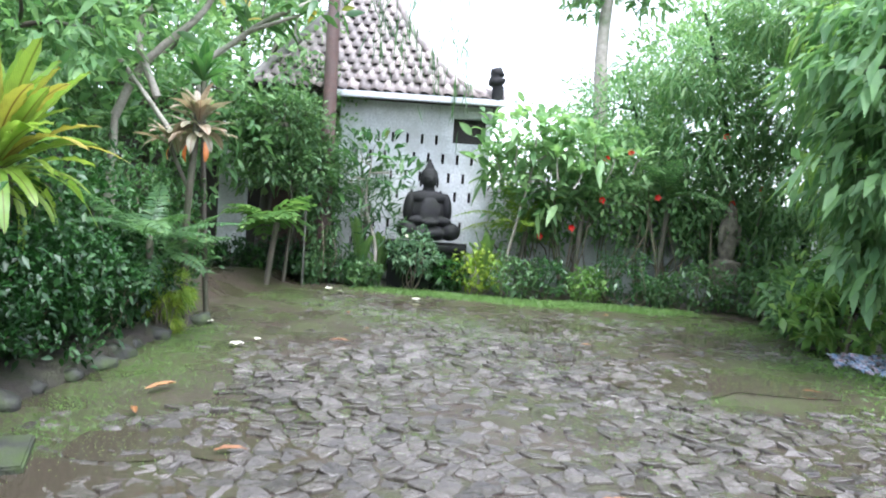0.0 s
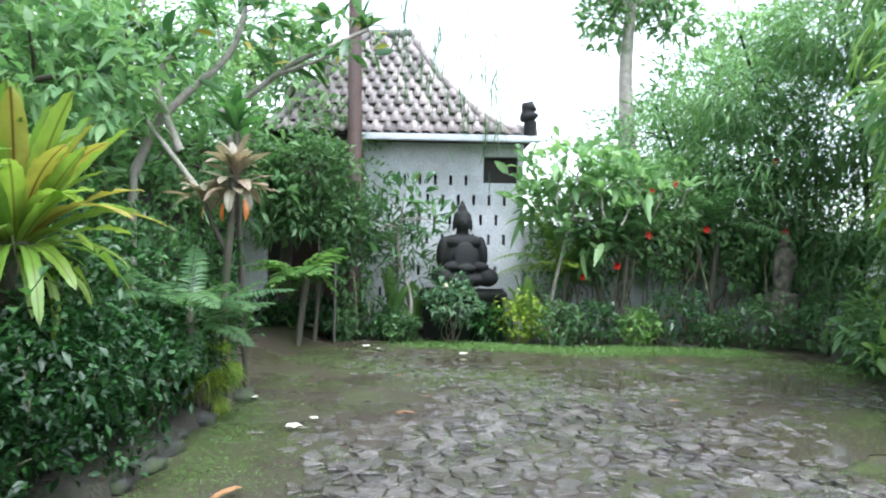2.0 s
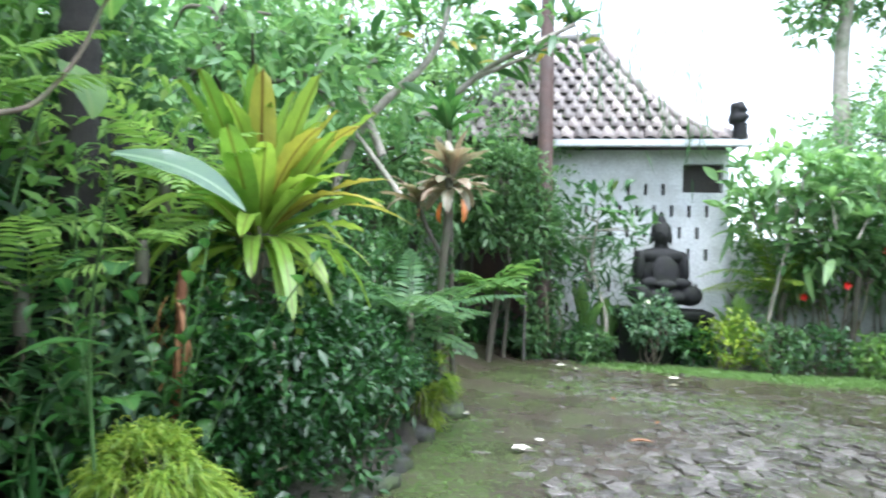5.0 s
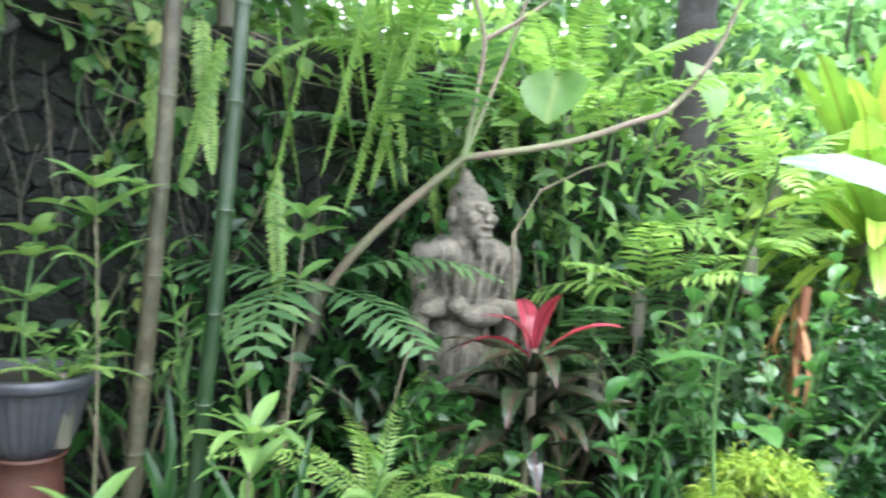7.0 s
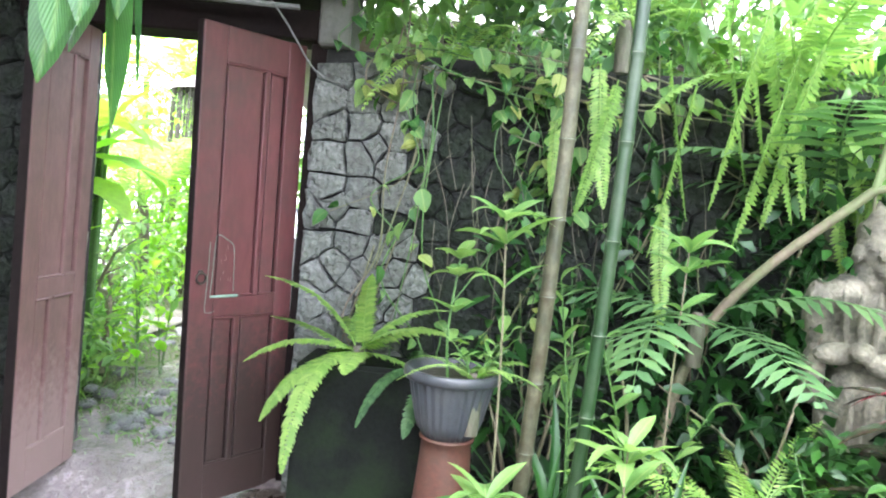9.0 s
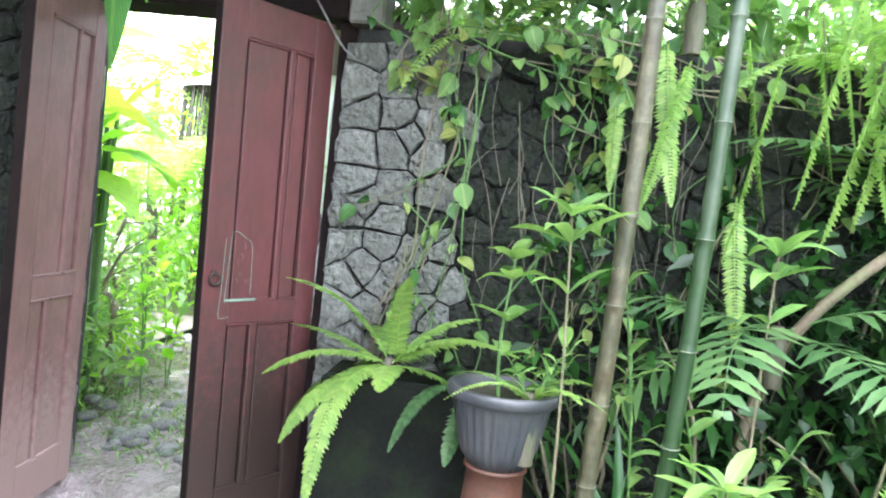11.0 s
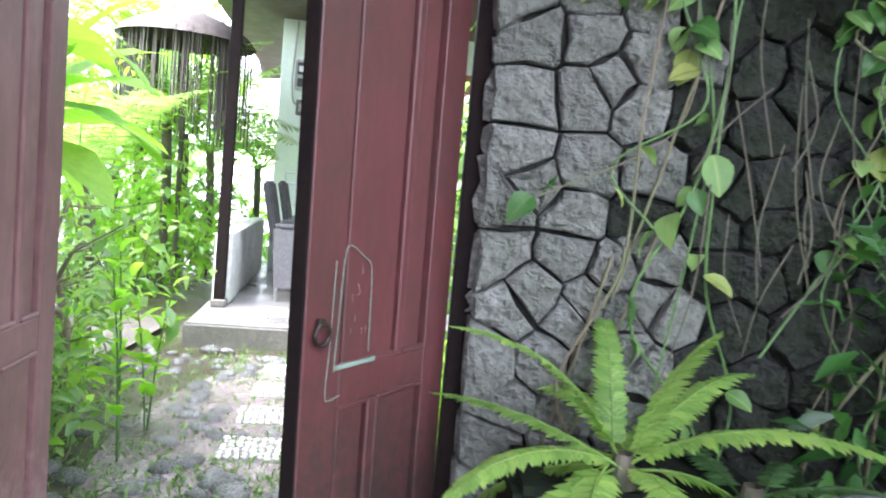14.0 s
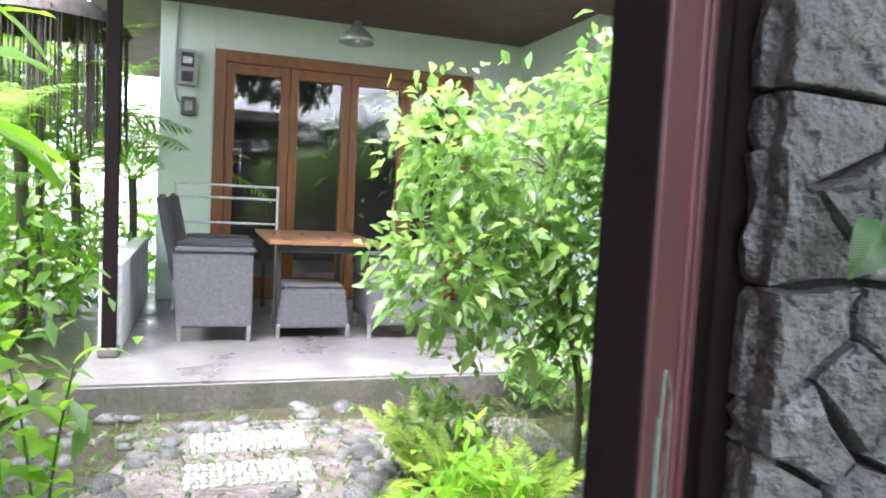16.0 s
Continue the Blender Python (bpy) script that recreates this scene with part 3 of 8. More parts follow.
def stone_piece(a, poly, gap, height, bevel, rng, lift=0.0, rough=0.15, tilted=0.05, pit=0.003, crisp=0.6):
    """One flat or facing stone: a prism over its cell with broken edges; local to its middle."""
    P = np.array(poly) - a
    keep = [i for i in range(len(P)) if np.hypot(*(P[i] - P[i - 1])) > 0.012]
    P = P[keep]
    if len(P) < 3:
        return None
    out = []
    for i in range(len(P)):
        p, q = P[i], P[(i + 1) % len(P)]
        out.append(p)
        if np.hypot(*(q - p)) > 0.07:
            out.append((p + q) / 2 + rng.normal(size=2) * 0.006)
    P = np.array(out)
    R = np.hypot(*P.T)
    Q = P * ((R - gap) / R)[:, None] * (1 + rng.uniform(-rough, rough * 0.2, len(P)))[:, None]
    rq = np.hypot(*Q.T)
    T = Q * ((rq - bevel * rng.uniform(0.5, 1.6, len(P))) / rq)[:, None]
    U = T * 0.5
    tilt = rng.normal(size=2) * tilted
    n = len(P)
    h = height * rng.uniform(0.8, 1.2)
    z = lambda x, y, k: lift + h * k + tilt[0] * x + tilt[1] * y
    V = [(x, y, lift - 0.03) for x, y in Q] + [(x, y, z(x, y, crisp)) for x, y in Q] + [(x, y, z(x, y, 1) + rng.normal() * pit) for x, y in T] + [(x, y, z(x, y, 1) + rng.normal() * pit) for x, y in U]
    V.append((0, 0, z(0, 0, 1) + rng.normal() * pit))
    F = [(r * n + i, r * n + (i + 1) % n, (r + 1) * n + (i + 1) % n, (r + 1) * n + i) for r in range(3) for i in range(n)]
    F += [(3 * n + i, 3 * n + (i + 1) % n, 4 * n) for i in range(n)]
    return V, F


def sculpted(name, shapes, mat, label, category, loc, turn=0.0, voxel=0.02, smooth_it=4):
    """A statue: solids that run into one another, worn smooth, one mesh."""
    bm = bmesh.new()
    for kind, c, r, rot in shapes:
        m = Matrix.Translation(c) @ Euler([radians(q) for q in rot]).to_matrix().to_4x4() @ Matrix.Diagonal((*r, 1))
        if kind == "ball":
            bmesh.ops.create_icosphere(bm, subdivisions=3, radius=1, matrix=m)
        elif kind == "box":
            bmesh.ops.create_cube(bm, size=2, matrix=m)
        else:
            bmesh.ops.create_cone(bm, cap_ends=True, segments=20, radius1=1, radius2=0.55 if kind == "drum" else 0.05, depth=2, matrix=m)
    me = bpy.data.meshes.new(name)
    bm.to_mesh(me)
    bm.free()
    ob = put(name, me, mat)
    ob.matrix_world = pose(*loc, 0, 0, turn)
    rm = ob.modifiers.new("solid", "REMESH")
    rm.mode, rm.voxel_size, rm.use_smooth_shade = "VOXEL", voxel, True
    sm = ob.modifiers.new("worn", "SMOOTH")
    sm.iterations, sm.factor = smooth_it, 0.5
    return tagged(ob, label, category)

# ---- the large structure ----
GATE = pose(-4.77, 1.01, 0, 0, 0, 78.2)      # x along the gate wall, -y into the courtyard
HOUSE = pose(-8.17, 0.1, 0, 0, 0, 84.8)      # x along the terrace edge, y towards the house


def ground_height(x, y):
    """Courtyard at 0; beyond the gate wall the garden lies higher."""
    u = (x + 4.95) * 0.979 - (y - 1.01) * 0.205
    k = np.clip((0.62 - u) / 0.5, 0, 1)
    k = k * k * (3 - 2 * k)
    return 0.2 * k + 0.012 * np.sin(1.7 * x + 0.6) * np.cos(1.3 * y) * np.exp(-(x * x + y * y) / 900)


def build_ground():
    near = np.linspace(-14, 10, 97)
    xs = np.concatenate([[-900, -300, -100, -45, -25, -18], near, [14, 20, 35, 80, 300, 900]])
    ys = np.concatenate([[-900, -300, -80, -30, -12], np.linspace(-6, 16, 89), [20, 28, 45, 100, 300, 900]])
    X, Y = np.meshgrid(xs, ys)
    Z = ground_height(X, Y)
    V = np.stack([X, Y, Z], -1).reshape(-1, 3)
    nx = len(xs)
    i, j = np.meshgrid(np.arange(nx - 1), np.arange(len(ys) - 1))
    a = (j * nx + i).ravel()
    F = np.stack([a, a + 1, a + nx + 1, a + nx], 1)
    ob = put("ground", smooth(mesh_of("ground", V, F)), M["mud"])
    tagged(ob, "wet brown mud ground with moss, in the rain", "ground", kind="structure")
    return ob


GROUND = build_ground()


def wall_obj(name, m, x0, y0, z0, x1, y1, z1, mat, label, bevel=0.006):
    ob = part(name, box_bm(x0, y0, z0, x1, y1, z1, bevel), M[mat], None, label, m)
    return tagged(ob, label, "wall", kind="structure")


# gate wall: mortar cores on both sides of the opening; the facing stones come last in the file
GATE_WALL = wall_obj("wall_gate", GATE, 0.03, 0.03, -0.1, 4.6, 0.3, 2.12, "mortar", "grey andesite stone wall beside the wooden gate")
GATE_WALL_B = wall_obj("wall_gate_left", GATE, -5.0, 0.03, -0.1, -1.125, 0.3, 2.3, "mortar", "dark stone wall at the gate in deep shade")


def gate_frame():
    root = thing("door_frame", (0, 0, 0), "dark wooden gate frame with lintel under a small roof", "door frame", kind="structure")
    root.matrix_world = GATE
    part("jamb", box_bm(-0.043, 0.05, 0.1, 0.028, 0.12, 2.14), M["doordark"], root)
    part("jamb", box_bm(-1.12, 0.05, 0.1, -1.045, 0.14, 2.14), M["doordark"], root)
    part("lintel", box_bm(-1.35, 0.0, 2.142, 0.0, 0.2, 2.27, 0.008), M["doordark"], root)
    part("fascia", box_bm(-2.2, -0.14, 2.3, 0.06, -0.1, 2.42, 0.004), M["doordark"], root)
    part("soffit", box_bm(-2.2, -0.098, 2.32, 0.06, 0.5, 2.35, 0.004), M["doordark"], root)
    # slopes above the view, added and sized to shade the door and wall
    for v0, v1, z0, z1 in ((-1.15, 0.1, 2.5, 2.85), (0.1, 0.6, 2.85, 2.65)):
        me = mesh_of("roof_slope", [(-3.2, v0, z0), (0.95, v0, z0), (0.95, v1, z1), (-3.2, v1, z1)], [(0, 1, 2, 3)])
        ob = put("roof_slope", me, M["tile"], root, "unseen clay tile slope, added over the gate for shade")
        ob.modifiers.new("thick", "SOLIDIFY").thickness = 0.05
    part("rafter", box_bm(-3.1, -0.02, 2.45, 0.9, 0.05, 2.6, 0.005), M["doordark"], root)
    V, F = tube(curve_pts([(-2.0, -0.155, 2.29), (-1.0, -0.16, 2.262), (-0.05, -0.15, 2.235)], 12), 0.012, 8)
    put("pipe", smooth(mesh_of("pipe", V, F)), M["cable"], root, "grey conduit pipe")
    part("column", box_bm(0.0, -0.03, 2.12, 0.14, 0.18, 2.75, 0.01), M["concedge"], root, "grey concrete column")


gate_frame()


plain_box = box_bm


def door_leaf(name, m, label, flip):
    """A panelled leaf along +x from its hinge, courtyard face at +y; 0.485 m wide."""
    root = thing(name, (0, 0, 0), label, "door", kind="structure")
    root.matrix_world = m
    W, Z0, Z1, T = 0.49, 0.19, 2.125, 0.036
    s = 0.09
    paint = M["doorfaded"] if flip else M["door"]


    def box_bm(x0, ya, z0, x1, yb, z1, bevel=0.004):
        return plain_box(x0, -yb, z0, x1, -ya, z1, bevel)

    y0, y1 = 0.0, T
    part("stile", box_bm(0, y0, Z0, s, y1, Z1, 0.003), paint, root)
    part("stile", box_bm(W - 0.105, y0, Z0, W, y1, Z1, 0.003), paint, root)
    part("rail", box_bm(s, y0, Z0, W - 0.105, y1, Z0 + 0.16, 0.003), paint, root)
    part("rail", box_bm(s, y0, 0.965, W - 0.105, y1, 1.045, 0.003), paint, root)
    part("rail", box_bm(s, y0, Z1 - 0.14, W - 0.105, y1, Z1, 0.003), paint, root)
    part("muntin", box_bm(0.175, y0, 1.045, 0.2, y1, Z1 - 0.14, 0.004), paint, root)
    part("muntin", box_bm(0.255, y0, Z0 + 0.16, 0.285, y1, 0.965, 0.004), paint, root)
    for x0, x1, z0, z1, dep in ((s, 0.175, 1.045, Z1 - 0.14, 0.012), (0.2, W - 0.105, 1.045, Z1 - 0.14, 0.005), (s, 0.255, Z0 + 0.16, 0.965, 0.01), (0.285, W - 0.105, Z0 + 0.16, 0.965, 0.007)):
        # near-black backing paints the shadow lines in the grooves round the panel
        part("panel_back", box_bm(x0 - 0.004, y0 + 0.024, z0 - 0.004, x1 + 0.004, y0 + 0.029, z1 + 0.004, 0), M["doordark"], root)
        part("panel", box_bm(x0 + 0.011, y0 + dep, z0 + 0.006, x1 - 0.011, y0 + 0.023, z1 - 0.006, 0.003), paint, root)
        for zz in (z0, z1 - 0.011):
            part("moulding", box_bm(x0, y0 - 0.002, zz, x1, y0 + 0.01, zz + 0.011, 0.003), paint, root)
    # free edge coloured near black for the shadow it stands in
    part("edge_strip", box_bm(W, y0 + 0.002, Z0, W + 0.006, y1 + 0.004, Z1, 0.002), M["doordark"], root)
    if flip:
        return root
    a = np.linspace(0, 2 * np.pi, 17)
    V, F = tube(np.stack([0.452 + 0.021 * np.cos(a), np.full(17, 0.012), 1.128 + 0.021 * np.sin(a)], 1), 0.0045, 8)
    put("ring_handle", smooth(mesh_of("ring", V, F)), M["iron"], root, "dark iron ring handle")
    part("handle_plate", box_bm(0.442, -0.012, 1.14, 0.462, 0.0, 1.16, 0.003), M["iron"], root)
    outline = [(0.245, 1.055), (0.36, 1.05), (0.372, 1.05), (0.366, 1.16), (0.36, 1.27), (0.345, 1.3), (0.3, 1.275), (0.275, 1.25), (0.27, 1.15), (0.268, 1.07)]
    P = np.array([(x + 0.03, 0.0008, z) for x, z in outline])
    V, F = tube(curve_pts(P, 40), 0.0013, 4)
    put("chalk_line", mesh_of("chalk_line", V, F), M["chalk"], root, "thin green chalk outline")
    V, F = tube(curve_pts([(0.413, 0.0008, 1.27), (0.418, 0.0008, 1.1), (0.424, 0.0008, 1.0), (0.41, 0.0008, 0.985), (0.38, 0.0008, 0.99)], 20), 0.0012, 4)
    put("chalk_line", mesh_of("chalk_line", V, F), M["chalk"], root, "thin green chalk outline")
    g = np.random.default_rng(8)
    for k in range(7):
        x, z = g.uniform(0.31, 0.39), g.uniform(1.08, 1.24)
        V, F = tube(curve_pts([(x, 0.0006, z), (x + g.normal() * 0.004, 0.0006, z + 0.006), (x + g.normal() * 0.002, 0.0006, z + g.uniform(0.01, 0.025))], 4), g.uniform(0.0004, 0.0009), 4)
        put("scratch", mesh_of("scratch", V, F), M["scuff"], root, "pale scratch in the paint")
    part("painted_bar", box_bm(0.275, -0.004, 1.045, 0.4, 0.001, 1.055, 0.002), M["chalk"], root, "green paint smear on the rail")
    return root


# hinged at the stone wall, half open towards the courtyard, sagging a little
SAG = pose(0, 0, 1.2) @ pose(0, 0, 0, 0, 1.3, 0) @ pose(0, 0, -1.2)
DOOR_R = door_leaf("door_1", GATE @ pose(-0.05, 0.069, 0, 0, 0, 180 + 54) @ SAG, "half-open maroon panelled wooden gate leaf with chalk outline", False)
DOOR_L = door_leaf("door_2", GATE @ pose(-1.0, 0.063, 0, 0, 0, -85), "wide-open maroon panelled wooden gate leaf, faded below", True)


# far garden building: white wall with rows of slots, tiled hip roof
def slot_wall():
    """Limewashed wall; each slot and the window hole goes right through."""
    x0, x1, z0, z1 = -1.85, 0.75, -0.05, 3.05
    holes = [(0.1, 0.66, 2.42, 2.85)]
    for r, z in enumerate((0.62, 0.98, 1.5, 1.82, 2.14, 2.46)):
        for k in range(9):
            x = -1.55 + 0.25 * k + (0.12 if r % 2 else 0)
            if x < (0.0 if r == 5 else 0.5):
                holes.append((x - 0.024, x + 0.024, z - 0.085, z + 0.085))
    xs = sorted({x0, x1, *(h[0] for h in holes), *(h[1] for h in holes)})
    zs = sorted({z0, z1, *(h[2] for h in holes), *(h[3] for h in holes)})
    V = [(x, 12.2, z) for z in zs for x in xs]
    F = []
    for j in range(len(zs) - 1):
        for i in range(len(xs) - 1):
            cx, cz = (xs[i] + xs[i + 1]) / 2, (zs[j] + zs[j + 1]) / 2
            if not any(h[0] < cx < h[1] and h[2] < cz < h[3] for h in holes):
                a = j * len(xs) + i
                F.append((a, a + 1, a + 1 + len(xs), a + len(xs)))
    ob = put("wall_north", mesh_of("wall_north", V, F), M["whitewall"])
    so = ob.modifiers.new("thick", "SOLIDIFY")
    so.thickness, so.offset = 0.2, -1
    return tagged(ob, "white limewashed wall with rows of dark slots", "wall", kind="structure")


slot_wall()
# dark sheet close behind the slots paints the darkness seen through them
wall_obj("wall_north_backing", Matrix(), -1.8, 12.44, 0, 0.7, 12.5, 3.0, "darkwall", "dark sheet behind the slots, standing in for an unlit room")
wall_obj("wall_garden", Matrix(), 0.752, 12.6, -0.05, 12.0, 12.8, 1.75, "whitewall", "low white garden wall behind the shrubs, rain-stained")
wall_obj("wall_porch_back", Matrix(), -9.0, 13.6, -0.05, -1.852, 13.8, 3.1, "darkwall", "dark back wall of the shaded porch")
wall_obj("wall_porch_panel", Matrix(), -3.35, 13.5, 0.3, -2.2, 13.58, 2.5, "redbark", "red-brown wooden panel in the dark porch")
wall_obj("pillar_porch", Matrix(), -3.86, 12.15, -0.05, -3.42, 12.4, 2.9, "whitewall", "grey-white stained porch pillar")
wall_obj("step_porch", Matrix(), -5.0, 12.1, -0.02, -1.9, 13.4, 0.28, "plinth", "dark wet stone step of the porch")
wall_obj("wall_south", Matrix(), -7.0, -3.2, -0.05, 9.0, -3.0, 2.8, "whitewall", "plain white wall closing the courtyard")
# unseen overhang, added to keep sky light off the south end and gate
wall_obj("eave_beam", Matrix(), -7.0, -0.7, 2.95, 9.0, -0.55, 3.1, "doordark", "unseen dark eave beam, added with the shading soffit")
tagged(put("ceiling_south", mesh_of("ceiling_south", [(-7.2, -3.3, 3.5), (9.2, -3.3, 3.5), (9.2, -0.3, 3.12), (-7.2, -0.3, 3.12)], [(0, 1, 2, 3)]), M["darkwall"]), "unseen dark eave soffit, added to shade the south end", "ceiling", kind="structure")
wall_obj("wall_east", Matrix(), 8.8, -3.0, -0.05, 9.0, 14.0, 2.2, "whitewall", "plain garden wall behind the bamboo")


def tiled_roof():
    """Hip roof, its front slope covered in rows of curved clay tiles."""
    root = thing("tiled_roof", (0, 0, 0), "weathered red-grey clay tile hip roof with white ridge", "roof")
    e = [(-3.3, 11.75, 3.12), (0.9, 11.75, 3.12), (0.9, 16.5, 3.12), (-3.3, 16.5, 3.12)]
    top = [(-1.95, 13.7, 5.15), (-1.15, 13.7, 5.15)]
    hip = [(0.9 - 2.05 * f ** 0.5, 11.75 + 1.95 * f, 3.12 + 2.03 * f) for f in (0, 0.06, 0.14, 0.28, 0.5, 0.75)] + [top[1]]
    back = [(x, 28.25 - y, z) for x, y, z in hip[:-1]]
    me = mesh_of("deck", e[:1] + hip + top[:1] + back + e[3:], [(0, 1, 2, 3, 4, 5, 6, 7, 8), (14, 13, 12, 11, 10, 9, 15, 8, 7), (15, 0, 8)] + [(i, 8 + i, 9 + i, i + 1) for i in range(1, 6)] + [(6, 14, 7)])
    put("deck", me, M["darkwall"], root)
    rng = np.random.default_rng(3)
    tm = []
    for v in range(3):
        th = np.linspace(0, np.pi * 1.55, 7)
        V = []
        for yy, k in ((0, 1.0), (0.27, 0.92)):
            for i, q in enumerate(th):
                x = -0.105 + 0.21 * i / 6
                V.append((x * k, yy, 0.03 * np.sin(q) * k + 0.016 + rng.normal() * 0.002 + (0.022 if yy == 0 else 0.0)))
        V += [(x, y, z - 0.014) for x, y, z in V[:7]]
        F = [(i, i + 1, i + 8, i + 7) for i in range(6)] + [(14 + i, 15 + i, i + 1, i) for i in range(6)]
        tm.append(smooth(mesh_of("tile", V, np.array(F))))
    count = 0
    a, b = np.array(e[0]), np.array(e[1])
    rise = np.array([0, 1.95, 2.03])
    L = np.linalg.norm(rise)
    rows = int(L / 0.225)
    slope = math.degrees(math.atan2(2.03, 1.95))
    spare = []
    for r in range(rows):
        f = r * 0.225 / L
        y, z = 11.72 + 1.95 * f, 3.14 + 2.03 * f
        xa, xb = -3.3 + 1.35 * f, 0.9 - 2.05 * f ** 0.5
        n = int((xb - xa) / 0.2)
        for k in range(n):
            m = pose(xa + 0.1 + 0.2 * k + rng.normal() * 0.006, y, z + rng.normal() * 0.004, slope, rng.normal() * 1.5, rng.normal() * 2)
            put("tile", tm[(r + k * 2) % 3], M["tile"], root, "", m)
            count += 1
    V, F = tube(curve_pts([np.array(p) + (0, 0, 0.03) for p in hip], 24), 0.07, 8)
    put("ridge_cap", smooth(mesh_of("ridge", V, F)), M["tile"], root, "clay hip cap")
    for p, q in ((e[0], top[0]), (top[0], top[1])):
        V, F = tube(curve_pts([np.array(p) + (0, 0, 0.04), np.array(q) + (0, 0, 0.05)], 14), 0.1, 8)
        put("ridge_cap", smooth(mesh_of("ridge", V, F)), M["concedge"], root, "mortared ridge cap")
    part("gutter", box_bm(-2.0, 11.6, 3.02, 0.95, 11.72, 3.12, 0.012, 2), M["pvc"], root, "pale grey gutter along the eave")
    V, F = joined([tube(curve_pts([(0.78, 11.7, 3.1), (0.78, 11.7, 3.35)], 4), 0.1, 10), tube(curve_pts([(0.78, 11.7, 3.35), (0.74, 11.7, 3.5), (0.8, 11.7, 3.66)], 8), [0.09, 0.14, 0.15, 0.13, 0.1, 0.12, 0.13, 0.07, 0.02][:9], 10)])
    put("finial", smooth(mesh_of("finial", V, F)), M["lava"], root, "dark stone roof ornament")
    return root


tiled_roof()


# house beyond the gate
def terrace():
    ob = part("terrace", box_bm(-0.1, 0.0, -0.1, 7.0, 3.05, 0.36, 0.012, 2), M["concrete"], None, "", HOUSE)
    tagged(ob, "wet grey concrete terrace floor in front of the house", "terrace", kind="structure")
    ob = part("terrace_edge", box_bm(-0.103, -0.012, 0.0, 7.0, -0.002, 0.35, 0.003), M["concedge"], None, "", HOUSE)
    tagged(ob, "dark weathered front edge of the terrace", "terrace edge", kind="structure")


terrace()
FX0, FX1, FZ1 = 0.62, 3.2, 2.72
HW = 3.05
wall_obj("wall_house_left", HOUSE, 0.14, HW, 0.3, FX0, HW + 0.2, 3.3, "mintwall", "pale mint plaster house wall")
wall_obj("wall_house_top", HOUSE, FX0, HW, FZ1 + 0.001, FX1, HW + 0.2, 3.3, "mintwall", "pale mint plaster house wall above the doors", 0)
wall_obj("wall_house_right", HOUSE, FX1, HW, 0.3, 7.0, HW + 0.2, 3.3, "mintwall", "pale mint plaster house wall")
wall_obj("wall_house_side", HOUSE, 3.75, 1.5, 0.3, 3.95, HW, 3.3, "mintwall", "shaded mint plaster wall at the end of the terrace")
wall_obj("wall_house_flank", HOUSE, 0.14, HW + 0.2, 0.1, 0.34, 8.0, 3.3, "mintwall", "pale house wall towards the garden")
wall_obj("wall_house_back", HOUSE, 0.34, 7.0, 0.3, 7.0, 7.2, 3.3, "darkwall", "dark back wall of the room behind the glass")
wall_obj("wall_parapet", HOUSE, -0.05, 0.75, 0.36, 0.08, HW, 0.93, "whitewall", "low white parapet at the end of the terrace", 0.01)
tagged(part("floor_house", box_bm(0.34, HW + 0.2, 0.2, 7.0, 7.0, 0.37, 0.004), M["concedge"], None, "", HOUSE), "dim floor of the room behind the glass doors", "floor", kind="structure")
tagged(part("ceiling_terrace", box_bm(-0.5, 0.25, 3.1, 7.0, 8.0, 3.16, 0.004), M["redbark"], None, "", HOUSE), "dark brown board ceiling over the terrace", "ceiling", kind="structure")


def house_roof():
    root = thing("house_roof", (0, 0, 0), "overhanging dark roof of the garden house", "roof")
    root.matrix_world = HOUSE
    part("fascia", box_bm(-0.6, 0.2, 3.02, 7.0, 0.24, 3.2, 0.006), M["doordark"], root)
    me = mesh_of("slope", [(-0.7, 0.1, 3.2), (5.0, 0.1, 3.2), (5.0, 4.5, 4.6), (-0.7, 4.5, 4.6), (-0.7, 8.5, 3.2), (5.0, 8.5, 3.2)], [(0, 1, 2, 3), (3, 2, 5, 4)])
    ob = put("slope", me, M["tile"], root)
    so = ob.modifiers.new("thick", "SOLIDIFY")
    so.thickness = 0.06


house_roof()


def glass_doors():
    """Folding doors of orange-brown wood with tall panes."""
    root = thing("folding_doors", (0, 0, 0), "closed orange-brown wooden folding doors with tall glass panes", "door", kind="structure")
    root.matrix_world = HOUSE
    y0, y1 = HW - 0.03, HW + 0.09
    zb = 0.38
    part("frame", box_bm(FX0, y0, zb, FX0 + 0.1, y1, FZ1), M["teak"], root)
    part("frame", box_bm(FX1 - 0.1, y0, zb, FX1, y1, FZ1), M["teak"], root)
    part("head", box_bm(FX0 + 0.1, y0, FZ1 - 0.11, FX1 - 0.1, y1, FZ1), M["teak"], root)
    n, w = 4, (FX1 - FX0 - 0.2) / 4
    for i in range(n):
        x0 = FX0 + 0.1 + i * w
        x1 = x0 + w
        d = thing("door_leaf")
        d.parent = root
        for a, b, c, e in ((x0 + 0.003, zb, x0 + 0.085, FZ1 - 0.113), (x1 - 0.085, zb, x1 - 0.003, FZ1 - 0.113)):
            part("stile", box_bm(a, y0 + 0.02, b, c, y1 - 0.02, e), M["teak"], d)
        part("rail", box_bm(x0 + 0.085, y0 + 0.02, zb, x1 - 0.085, y1 - 0.02, zb + 0.2), M["teak"], d)
        part("rail", box_bm(x0 + 0.085, y0 + 0.02, FZ1 - 0.21, x1 - 0.085, y1 - 0.02, FZ1 - 0.113), M["teak"], d)
        g = part("pane", box_bm(x0 + 0.08, y0 + 0.055, zb + 0.19, x1 - 0.08, y0 + 0.061, FZ1 - 0.2, 0), M["glass"], d)
        g.visible_shadow = False


glass_doors()


